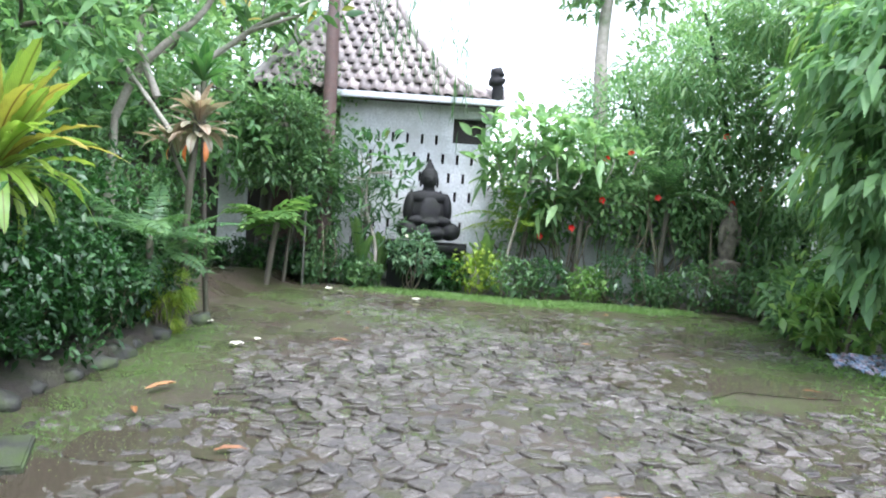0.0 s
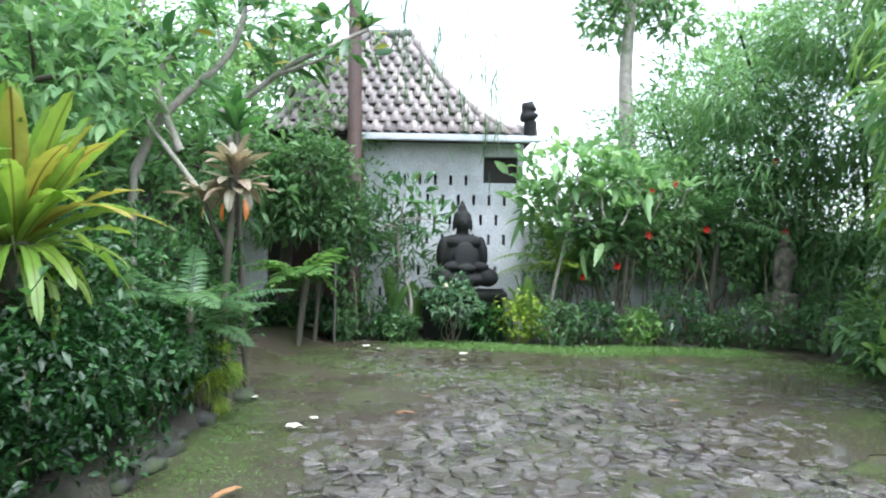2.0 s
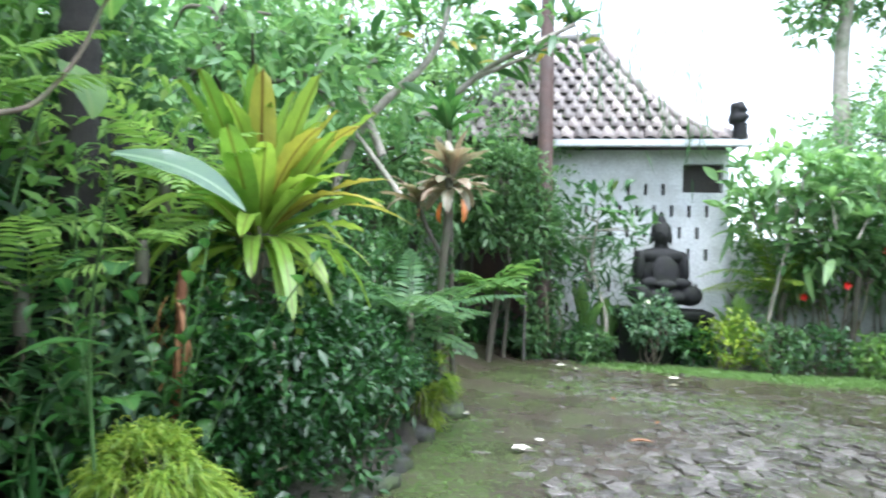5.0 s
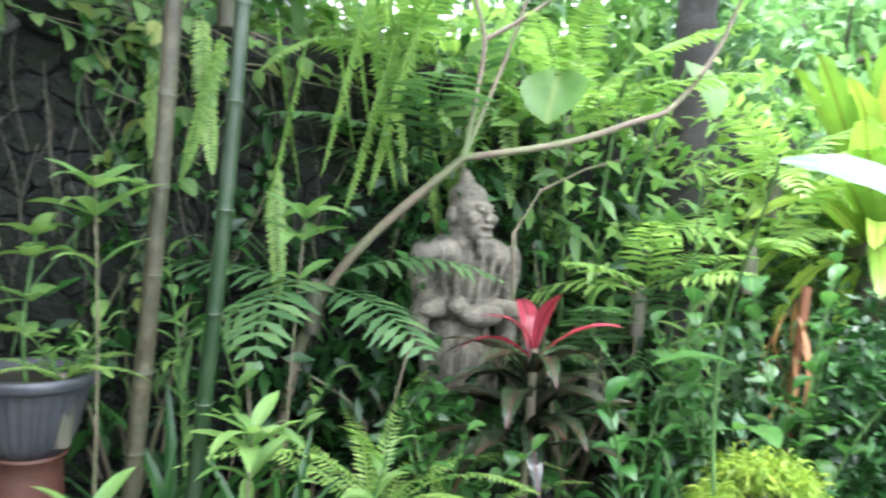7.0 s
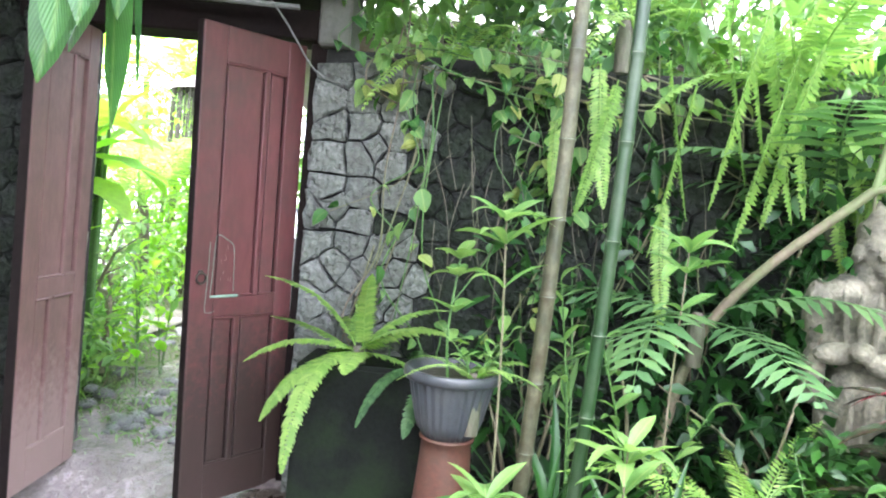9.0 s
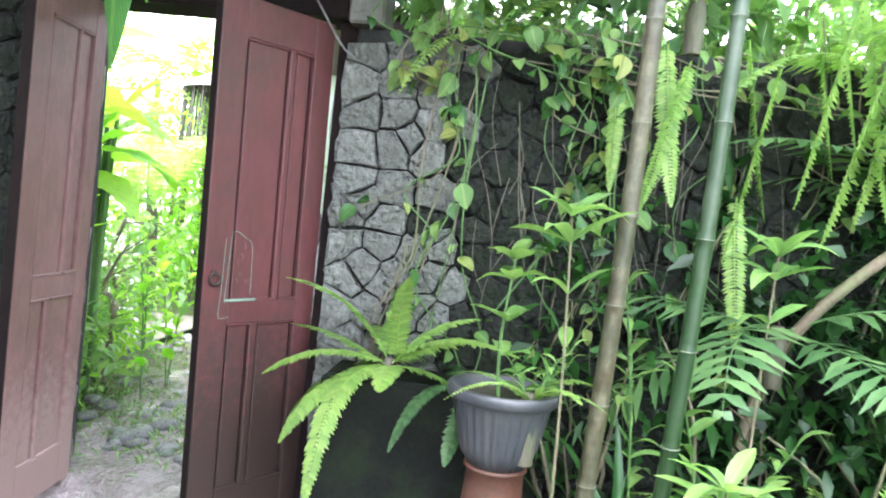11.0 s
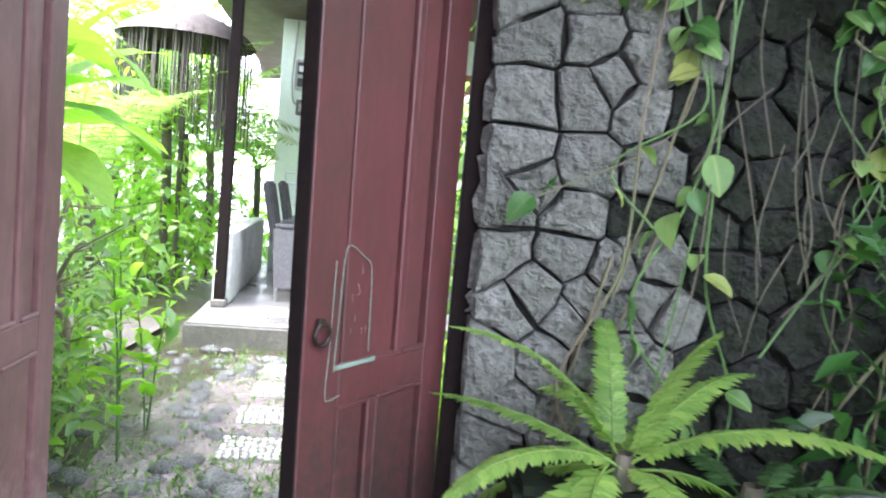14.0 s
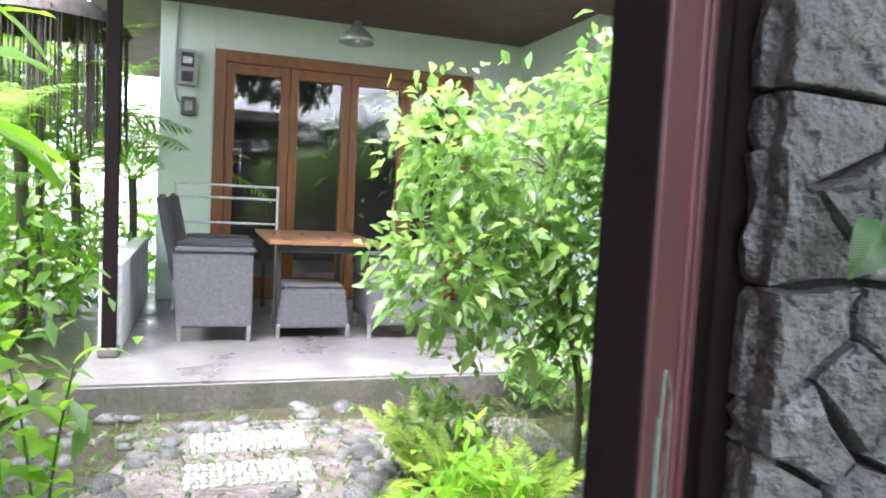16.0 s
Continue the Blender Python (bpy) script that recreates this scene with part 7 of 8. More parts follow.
# dense growth behind the frangipani, over the porch and behind the hibiscus
tree("background_tree", (-5.8, 11.9, 0), [(0, 0, 0), (0.1, 0, 2.0), (0.2, 0, 4.2)], [((0.3, 0, 4.6), (1.3, 0.9, 0.9), 2600), ((-0.6, -0.6, 3.6), (1.1, 0.9, 0.9), 2000), ((1.2, 0.6, 3.4), (0.9, 0.8, 0.8), 1500), ((-0.3, -1.6, 4.4), (1.0, 0.9, 0.8), 1700)], 0.15, 0.4, "far", "dense leafy tree behind the frangipani", "bark", 0.12, 401, gaps=0.15)
tree("background_tree", (-4.2, 14.2, 0), [(0, 0, 0), (0.1, 0, 2.4), (0.0, 0, 5.0)], [((0, 0, 5.4), (1.3, 1.0, 1.0), 2000), ((0.9, -0.2, 4.6), (0.9, 0.8, 0.7), 1200), ((-1.0, 0, 4.6), (1.0, 0.9, 0.9), 1400)], 0.16, 0.38, "far", "dense leafy tree behind the frangipani", "bark", 0.12, 402, gaps=0.2)
tree("porch_climber", (-2.35, 10.75, 0), [(0, 0, 0), (0.05, 0.05, 1.2), (-0.1, 0.1, 2.4)], [((-0.1, 0.1, 2.5), (0.55, 0.35, 0.5), 1500), ((-0.45, 0.1, 1.95), (0.5, 0.35, 0.45), 1200), ((0.3, 0.15, 1.75), (0.35, 0.3, 0.5), 800), ((-0.9, 0.1, 2.5), (0.5, 0.35, 0.4), 900)], 0.11, 0.45, "fern", "dense climber hanging over the porch roof edge", "bark", 0.03, 403, gaps=0.15)
tree("background_tree", (4.6, 15.2, 0), [(0, 0, 0), (0.1, 0, 2.2), (0.0, 0, 4.2)], [((0.3, -0.3, 4.6), (1.4, 1.0, 1.0), 2600), ((-0.9, 0, 3.6), (1.2, 0.9, 0.8), 1800), ((1.3, -0.2, 5.6), (1.2, 0.9, 0.9), 2000)], 0.18, 0.3, "far", "tall hazy tree behind the hibiscus shrubs", "bark", 0.12, 404, gaps=0.15)

# ---- terrace and garden beyond the gate ----
def armchair(name, m, label):
    """Woven armchair facing +x; the seat of its own."""
    root = thing(name, (0, 0, 0), label, "chair", "chairs round the table")
    root.matrix_world = m
    for x in (0.0, 0.46):
        for y in (0.0, 0.52):
            part("leg", box_bm(x - 0.015, y - 0.015, 0.0, x + 0.015, y + 0.015, 0.12, 0.004), M["grey"], root)
    for y in (-0.02, 0.5):
        bm = box_bm(-0.02, y, 0.1, 0.48, y + 0.04, 0.62, 0.012, 2)
        for v in bm.verts:
            v.co.x += -0.06 * (v.co.z - 0.1) * (1 if v.co.x < 0.2 else 0)
            if v.co.z < 0.2 and abs(v.co.x - 0.23) < 0.2:
                v.co.z += 0.05
        part("side_panel", bm, M["rattan"], root)
    part("armrest", box_bm(-0.04, -0.03, 0.62, 0.5, 0.05, 0.655, 0.012, 2), M["rattan"], root)
    part("armrest", box_bm(-0.04, 0.49, 0.62, 0.5, 0.57, 0.655, 0.012, 2), M["rattan"], root)
    part("seat", box_bm(0.0, 0.02, 0.36, 0.48, 0.5, 0.43, 0.015, 2), M["rattan"], root)
    bm = box_bm(-0.05, 0.0, 0.4, 0.01, 0.54, 1.0, 0.02, 2)
    for v in bm.verts:
        v.co.x -= 0.2 * (v.co.z - 0.4)
    part("backrest", bm, M["cushion"], root, "dark woven backrest")
    part("front_panel", box_bm(0.44, 0.02, 0.14, 0.475, 0.5, 0.36, 0.01), M["rattan"], root)


armchair("armchair", HOUSE @ pose(0.41, 1.07, 0.36), "grey woven rattan armchair on the terrace")
armchair("armchair", HOUSE @ pose(2.2, 1.6, 0.36, 0, 0, 180), "grey woven rattan armchair facing the table")
armchair("armchair", HOUSE @ pose(0.45, 2.0, 0.36), "grey woven rattan armchair behind the first")


def stool():
    root = thing("footstool", (0, 0, 0), "grey woven rattan bench under the table's end", "stool")
    root.matrix_world = HOUSE @ pose(1.07, 1.14, 0.36)
    for x in (0.01, 0.52):
        for y in (0.01, 0.42):
            part("leg", box_bm(x - 0.014, y - 0.014, 0, x + 0.014, y + 0.014, 0.1, 0.004), M["grey"], root)
    bm = box_bm(0.0, 0.0, 0.07, 0.53, 0.45, 0.36, 0.015, 2)
    for v in bm.verts:
        v.co.x += (0.265 - v.co.x) * 0.12 * (v.co.z - 0.07) / 0.29
    part("body", bm, M["rattan"], root)
    part("cushion", box_bm(0.04, 0.03, 0.36, 0.49, 0.43, 0.385, 0.012, 2), M["rattan"], root)


stool()


def table():
    root = thing("dining_table", (0, 0, 0), "dining table with orange-brown plank top and thin metal legs", "table")
    root.matrix_world = HOUSE @ pose(1.0, 1.15, 0.36)
    for i in range(5):
        part("plank", box_bm(i * 0.17 + 0.001, 0, 0.68, i * 0.17 + 0.169, 1.5, 0.71, 0.004), M["tabletop"], root)
    for y in (0.06, 1.44):
        part("apron", box_bm(0.06, y - 0.012, 0.62, 0.79, y + 0.012, 0.68, 0.003), M["cushion"], root)
    for x in (0.08, 0.77):
        for y in (0.08, 1.42):
            part("leg", box_bm(x - 0.016, y - 0.016, 0, x + 0.016, y + 0.016, 0.68, 0.003), M["cushion"], root)


table()


def towel_rack():
    root = thing("towel_rack", (0, 0, 0), "white metal drying rack by the house wall", "rack")
    root.matrix_world = HOUSE @ pose(0.32, 2.5, 0.36)
    for x in (0, 0.86):
        V, F = tube(curve_pts([(x, 0, 0.0), (x, 0, 1.1)], 6), 0.012, 8)
        put("upright", smooth(mesh_of("upright", V, F)), M["steel"], root)
        V, F = tube(curve_pts([(x, -0.18, 0.012), (x, 0.18, 0.012)], 4), 0.012, 8)
        put("foot", smooth(mesh_of("foot", V, F)), M["steel"], root)
    for z in (1.09, 0.98, 0.76):
        V, F = tube(curve_pts([(0, 0, z), (0.86, 0, z)], 6), 0.011, 8)
        put("bar", smooth(mesh_of("bar", V, F)), M["steel"], root)


towel_rack()


def meter_box():
    root = thing("electric_meter", (0, 0, 0), "grey electric meter with a glass window on the mint wall", "meter")
    root.matrix_world = HOUSE @ pose(0.3, HW, 2.35)
    part("case", box_bm(0.0, -0.1, 0.0, 0.16, 0.0, 0.32, 0.012, 2), M["grey"], root)
    part("window", box_bm(0.025, -0.112, 0.16, 0.135, -0.1, 0.29, 0.004), M["cushion"], root, "dark meter window")
    part("dial", box_bm(0.04, -0.116, 0.19, 0.12, -0.112, 0.25, 0.002), M["steel"], root, "white dial plate")
    part("breaker", box_bm(0.03, -0.115, 0.03, 0.13, -0.1, 0.12, 0.004), M["cushion"], root, "black breaker switch")
    b = thing("switch_box", (0, 0, 0), "pale junction box below the meter", "box")
    b.matrix_world = HOUSE @ pose(0.33, HW, 2.08)
    part("case", box_bm(0, -0.05, 0, 0.13, 0, 0.17, 0.008, 2), M["concedge"], b)
    part("cover", box_bm(0.03, -0.056, 0.04, 0.1, -0.05, 0.13, 0.004), M["grey"], b)
    c = thing("meter_cable", (0, 0, 0), "grey cable down the house wall to the meter", "cable")
    c.matrix_world = HOUSE
    put("wire", smooth(mesh_of("wire", *tube(curve_pts([(0.3, HW - 0.02, 3.08), (0.28, HW - 0.02, 2.8), (0.27, HW - 0.02, 2.4), (0.3, HW - 0.02, 2.22), (0.36, HW - 0.03, 2.2)], 20), 0.011, 7))), M["grey"], c)


meter_box()


def terrace_lamp():
    root = thing("pendant_lamp", (0, 0, 0), "grey metal dome pendant lamp over the terrace, unlit", "lamp")
    root.matrix_world = HOUSE @ pose(1.66, 1.6, 2.62)
    sh = put("shade", smooth(lathe([(0.022, 0.17), (0.03, 0.15), (0.045, 0.13), (0.075, 0.1), (0.12, 0.06), (0.14, 0.02), (0.142, 0.0), (0.136, 0.0), (0.134, 0.02), (0.1, 0.06), (0.02, 0.12)], 28)), M["grey"], root)
    put("cord", smooth(mesh_of("cord", *tube(curve_pts([(0, 0, 0.16), (0, 0, 0.48)], 4), 0.005, 6))), M["cable"], root)
    put("bulb", smooth(lathe([(0.0, 0.0), (0.02, 0.01), (0.03, 0.035), (0.02, 0.07), (0.012, 0.1)], 14)), M["steel"], root, "unlit white bulb")


terrace_lamp()


def thatch_shade():
    """A round sunshade with a fringe of hanging sticks beyond the terrace."""
    root = thing("thatch_parasol", (0, 0, 0), "dark round sunshade with a fringe of hanging sticks", "parasol")
    root.matrix_world = HOUSE @ pose(-0.62, 2.0, 2.55)
    put("hood", smooth(lathe([(0.62, 0.0), (0.55, 0.09), (0.35, 0.2), (0.1, 0.3), (0.0, 0.33)], 28)), M["thatch"], root, "dark hood")
    rng = np.random.default_rng(3)
    P = []
    for k in range(150):
        a = rng.uniform(0, 2 * np.pi)
        r = rng.uniform(0.48, 0.6)
        x, y = r * np.cos(a), r * np.sin(a)
        P.append(tube(np.array([(x, y, 0.05), (x * 1.01, y * 1.01, -0.35), (x * 1.02, y * 1.02, -rng.uniform(0.55, 0.95))]), 0.006, 4))
    put("fringe", mesh_of("fringe", *joined(P)), M["thatch"], root, "grey-brown fringe of hanging sticks")
    put("pole", smooth(mesh_of("pole", *tube(curve_pts([(0, 0, -2.5), (0, 0, 0.3)], 4), 0.025, 8))), M["bark"], root)


thatch_shade()


def pebble_slabs():
    rng = np.random.default_rng(6)
    for k, y0 in enumerate((-0.72, -1.12, -1.56, -2.0)):
        root = thing("stepping_slab", (0, 0, 0), "stepping slab set with white pebbles on edge", "slab", "pebble stepping slabs")
        root.matrix_world = HOUSE @ pose(0.5 - 0.02 * k, y0, 0.2)
        part("base", box_bm(0, 0, -0.05, 0.56, 0.27, 0.018, 0.006), M["concedge"], root)
        peb = []
        for v in range(4):
            bm = bmesh.new()
            bmesh.ops.create_icosphere(bm, subdivisions=1, radius=1)
            bmesh.ops.scale(bm, vec=(0.012 + 0.003 * v, 0.021 - 0.002 * v, 0.011), verts=bm.verts)
            me = bpy.data.meshes.new("pebble")
            bm.to_mesh(me)
            bm.free()
            me.materials.append(M["pebble"])
            peb.append(smooth(me))
        for i in range(16):
            for j in range(6):
                put("pebble", peb[(i + j * 3) % 4], None, root, "", pose(0.03 + i * 0.0335 + rng.normal() * 0.003, 0.028 + j * 0.043 + rng.normal() * 0.004, 0.022, 0, 0, rng.uniform(-40, 40)))


pebble_slabs()


def river_stones():
    rng = np.random.default_rng(9)
    ms = []
    for v in range(4):
        bm = bmesh.new()
        bmesh.ops.create_icosphere(bm, subdivisions=2, radius=1)
        for q in bm.verts:
            q.co *= 1 + 0.2 * noise.noise(q.co * 1.5 + Vector((v * 4, 0, 0)))
        bmesh.ops.scale(bm, vec=(1.3, 0.9, 0.55), verts=bm.verts)
        me = bpy.data.meshes.new("river_stone")
        bm.to_mesh(me)
        bm.free()
        me.materials.append(M["riverstone"])
        ms.append(smooth(me))
    n = 0
    while n < 190:
        x, y = rng.uniform(-0.75, 1.9), rng.uniform(-2.9, -0.05)
        if 0.44 < x < 1.1 and any(a - 0.05 < y < a + 0.32 for a in (-0.72, -1.12, -1.56, -2.0)):
            continue
        if not (0.2 < x < 1.35 or rng.random() < 0.3):
            continue
        s = rng.uniform(0.03, 0.068)
        ob = put("river_stone", ms[n % 4], None, None, "", HOUSE @ pose(x, y, 0.2 + s * 0.1, rng.uniform(-8, 8), rng.uniform(-8, 8), rng.uniform(0, 360)) @ Matrix.Scale(s, 4))
        tagged(ob, "rounded wet grey river stone beside the slabs", "stone", "river stones by the path")
        n += 1


river_stones()
tagged(put("path", mesh_of("path", [tuple(HOUSE @ Vector(p)) for p in ((-6, -1.3, 0.225), (-0.5, -1.2, 0.23), (-0.35, 0.05, 0.235), (-0.3, 0.8, 0.235), (-6, 0.6, 0.225))], [(0, 1, 2, 3, 4)]), M["sandpath"]), "pinkish wet sandy path beside the terrace", "path", kind="structure")

_xs, _ys = np.linspace(-1.5, 0.9, 9), np.linspace(-0.4, 3.0, 16)
_v = []
for _y in _ys:
    for _x in _xs:
        _p = GATE @ Vector((_x + 0.08 * math.sin(_y * 3), _y, 0))
        _v.append((_p.x, _p.y, float(ground_height(_p.x, _p.y)) + 0.008 * (1 if 0 < _xs.tolist().index(_x) < 8 else -1)))
tagged(put("path_gate", smooth(mesh_of("path_gate", _v, np.array([(j * 9 + i, j * 9 + i + 1, j * 9 + i + 10, j * 9 + i + 9) for j in range(15) for i in range(8)]))), M["gravelsoil"]), "pale wet trodden earth path through the gate", "path", kind="structure")


def citrus(loc, h, n, label, seed):
    rng = np.random.default_rng(seed)
    crowns = [((0.05, 0.1, h * 0.45), (0.45, 0.4, 0.35), n // 4), ((-0.1, 0.0, h * 0.7), (0.55, 0.5, 0.4), n // 3), ((0.2, 0.35, h * 0.85), (0.5, 0.45, 0.35), n // 4), ((-0.1, -0.45, h * 0.75), (0.35, 0.3, 0.3), n // 6), ((-0.05, -0.4, h * 0.5), (0.35, 0.38, 0.38), n // 4)]
    tree("citrus_shrub", loc, [(0.12, 0.1, 0), (0.1, 0.12, 0.5), (-0.05, 0.0, h * 0.6), (0, 0.1, h * 0.85)], crowns, 0.078, 0.52, "bright", label, "twig", 0.022, seed, gaps=0.3, shell=0.25)


citrus((-6.72, 1.95, 0.18), 1.95, 3300, "bright-green citrus shrub in front of the terrace", 61)
citrus((-6.4, 2.55, 0.18), 2.2, 2400, "bright-green leafy shrub beside the gate", 62)
citrus((-6.0, 2.5, 0.18), 1.3, 400, "bright-green leafy shrub beside the gate", 66)
citrus((-6.6, -0.42, 0.18), 0.95, 260, "small bright-green shrub on a thin stem", 63)
citrus((-7.2, -0.6, 0.18), 1.15, 380, "small bright-green shrub on a thin stem", 64)
for i, (x, y, s) in enumerate(((-6.45, 1.42, 0.3), (-6.2, 1.6, 0.28), (-6.75, 1.4, 0.25))):
    fern("yellow_fern", (x, y, 0.25), "tree", 11, (20, 75), (0.25 + s * 0.25, 0.36 + s * 0.3), "golden", "yellow-green lacy fern at the foot of the citrus", 90 + i, group="yellow ferns")
for i, (x, y, s, m, L) in enumerate(((-6.1, -0.35, 0.3, "bright", 0.09), (-6.7, -0.5, 0.35, "bright", 0.1), (-7.4, -0.6, 0.4, "bright", 0.1), (-5.7, -0.45, 0.3, "bright", 0.1), (-6.9, 1.55, 0.25, "bright", 0.08), (-6.1, 1.3, 0.25, "bright", 0.08), (-7.7, 2.6, 0.3, "bright", 0.1))):
    bush("garden_herb", (x, y, 0.18), (s, s, s), 360, L, 0.42, "lime" if i % 2 else m, "bright low garden herb beside the path", "plant", "garden herbs", 6, seed=140 + i, gaps=0.3, shell=0.2, r0=0.006)


def banana(loc, h, spec, label, seed):
    root = thing("broadleaf_plant", loc, label, "plant", "broad-leaved plants beyond the gate")
    mesh = [strap_mesh("big_leaf", 0.85, 0.34, a, 12, 0.03, 0.45, 0.08, i + seed, 0.1) for i, a in enumerate((0.4, 0.7))]
    for i, (a, z, e, k) in enumerate(spec):
        p = np.array((0.04 * np.cos(a), 0.04 * np.sin(a), z))
        put("stalk", smooth(mesh_of("stalk", *tube(curve_pts([(0, 0, 0), p * (0.4, 0.4, 0.6), p], 8), np.linspace(0.022, 0.012, 9), 7))), M["stem"], root)
        put("leaf", mesh[i % 2], M["lime"], root, "", pose(*p, 0, 0, a) @ pose(0, 0, 0, 10 * (-1) ** i, -e, 0) @ Matrix.Scale(k, 4))


banana((-6.9, -0.85, 0.18), 1.9, ((40, 1.5, 10, 0.95), (75, 1.35, -5, 0.85), (110, 1.7, 30, 0.8), (10, 1.75, 40, 0.9), (-60, 1.5, 20, 0.8), (200, 1.6, 30, 0.8)), "tall broad-leaved plant with large lime-green leaves", 5)
banana((-7.9, -1.2, 0.18), 2.4, ((50, 2.0, 20, 1.0), (100, 2.2, 40, 0.9), (0, 2.1, 30, 1.0), (-70, 1.9, 20, 0.9)), "tall broad-leaved plant with large lime-green leaves", 8)
banana((-6.2, -0.32, 0.18), 1.5, ((62, 1.46, 14, 0.64), (66, 1.36, 8, 0.66), (120, 1.5, 35, 0.6), (10, 1.55, 45, 0.6), (90, 1.6, 55, 0.5), (-60, 1.4, 20, 0.6), (200, 1.45, 25, 0.6)), "broad-leaved plant with large lime-green leaves beside the gate", 11)
banana((-5.75, -0.42, 0.18), 1.0, ((75, 0.8, 62, 0.6), (110, 0.7, 70, 0.6), (20, 0.6, 55, 0.5), (-30, 0.9, 65, 0.6)), "broad-leaved plant with upright leaves beside the gate", 14)
banana((-5.85, -0.3, 0.18), 1.6, ((20, 1.5, 12, 0.6), (75, 1.62, 5, 0.62), (110, 1.42, -8, 0.66), (150, 1.55, 25, 0.55), (60, 1.3, -20, 0.55)), "broad-leaved plant with drooping lime-green leaves beside the gate", 17)
for k, (x, y, h) in enumerate(((-6.15, 0.0, 1.0), (-6.5, 0.05, 0.8))):
    branched_herb("garden_sapling", (x, y, 0.2), h, 2, "lime", "thin bright-green sapling beside the pebble path", 310 + k, "oval", (0.6, 0.95), 0.12)
for i, (x, y, h, n) in enumerate(((-9.0, -1.9, 2.2, 1300), (-10.4, -1.2, 2.0, 1200), (-8.2, -2.8, 2.4, 1300), (-12.0, -1.4, 2.4, 1200), (-12.5, -3.4, 3.0, 1500))):
    tree("garden_shrub", (x, y, 0.15), [(0, 0, 0), (0.05, 0, h * 0.4), (0, 0, h * 0.8)], [((0, 0, h * 0.55), (0.8, 0.8, h * 0.3), n // 2), ((0.3, 0.2, h * 0.85), (0.7, 0.7, h * 0.25), n // 3), ((-0.2, 0.3, h * 0.25), (0.8, 0.7, h * 0.2), n // 4)], 0.15, 0.25, "lime" if i % 2 else "fernlight", "tall airy garden shrub beyond the gate", "twig", 0.04, 170 + i, group="garden shrubs", gaps=0.25)
for i, (x, y, k) in enumerate(((-10.8, -2.2, 1.2), (-9.4, -0.9, 0.9), (-12.8, -0.6, 1.4), (-8.6, -3.2, 1.2))):
    dwarf_palm((x, y, 0.15), 11, "feathery garden palm beyond the gate", 180 + i, (0.8 * k, 1.1 * k), "fernlight", 1.2 * k)
for i, (x, y) in enumerate(((-10.5, -0.77), (-11.5, -0.6), (-12.5, -0.28), (-13.5, 0.17), (-13.0, -1.05))):
    bush("garden_hedge", (x, y, 0.1), (0.8, 0.8, 0.6), 480, 0.15, 0.42, ("lime", "fernlight", "bright")[i % 3], "loose leafy hedge at the back of the garden", "shrub", "garden hedge", 7, seed=330 + i, gaps=0.4)
for i, (x, y, k, m, h) in enumerate(((-10.32, -0.47, 0.9, 'fernlight', 1.64), (-11.81, -0.2, 1.0, 'fernlight', 1.46), (-12.68, 0.31, 1.1, 'lime', 1.32), (-11.66, -1.2, 1.0, 'fernlight', 1.93), (-11.72, -0.97, 1.1, 'lime', 2.5), (-12.42, -1.83, 1.2, 'fernlight', 2.84))):
    dwarf_palm((x, y, 0.15), 12, "feathery green garden palm beside the terrace", 190 + i, (0.8 * k, 1.1 * k), m, h)
for i, (x, y, h) in enumerate(((-17, -5, 4.5), (-20, -2, 5.0), (-14, -7.5, 4.5), (-11, -7.5, 4.0), (-15.5, 4, 6.5))):
    tree("garden_tree", (x, y, 0.1), [(0, 0, 0), (0.1, 0, h * 0.4), (0, 0, h * 0.8)], [((0, 0, h * 0.75), (2.0, 2.0, 1.4), 600), ((1, 0.6, h * 0.45), (1.5, 1.5, 1.2), 500), ((-0.8, -0.5, h * 0.3), (1.4, 1.4, 1.2), 600)], 0.28, 0.35, "far", "tall leafy tree at the back of the garden", "bark", 0.16, 200 + i, group="garden trees", gaps=0.2)

# ---- small things on the ground ----
_slab = part("stone_slab", box_bm(-0.32, -0.24, -0.02, 0.32, 0.24, 0.045, 0.012, 2), M["moss"], None, "", pose(-2.28, 3.42, 0, 0, 0, 24))
tagged(_slab, "dark wet flat slab lying at the bed's edge", "slab")
rng = np.random.default_rng(21)
for i, (x, y, s) in enumerate(((-1.74, 6.3, 0.075), (-1.62, 6.55, 0.04), (-1.57, 10.3, 0.07), (-0.26, 9.8, 0.07), (-2.3, 7.25, 0.05), (-1.38, 10.1, 0.04))):
    a = np.arange(5) * 1.257
    V, F = leaves(np.tile((0, 0, 0.012), (5, 1)), np.stack([np.cos(a), np.sin(a), 0 * a + 0.15], 1), np.tile((0, 0, 1), (5, 1)), s, s * 0.7, 0.1, 4, 0.1)
    ob = put("fallen_flower", mesh_of("flower", V, F), M["petal"], None, "", pose(x, y, 0.03, 0, 0, i * 50))
    tagged(ob, "fallen white frangipani flower on the wet stones", "flower", "fallen flowers")
for i, (x, y, a, s) in enumerate(((-0.97, 6.75, 10, 1.0), (-1.9, 4.75, 60, 1.3), (-1.1, 3.75, 15, 0.9), (-1.0, 8.3, 100, 0.7), (2.3, 9.5, 40, 0.8), (-1.75, 4.25, 120, 0.8), (0.9, 3.35, 30, 1.2), (-0.7, 7.4, 70, 0.6), (1.6, 7.4, 0, 0.6), (3.4, 6.0, 160, 0.7))):
    me = strap_mesh("dead_leaf", 0.2, 0.05, 0.1, 7, 0.08, 0.45, 0.25, i + 90, 0.05)
    ob = put("fallen_leaf", me, M["dead"], None, "", pose(x, y, 0.035, 0, 0, a) @ Matrix.Scale(s, 4))
    tagged(ob, "fallen brown leaf on the wet stones", "leaf", "fallen leaves")


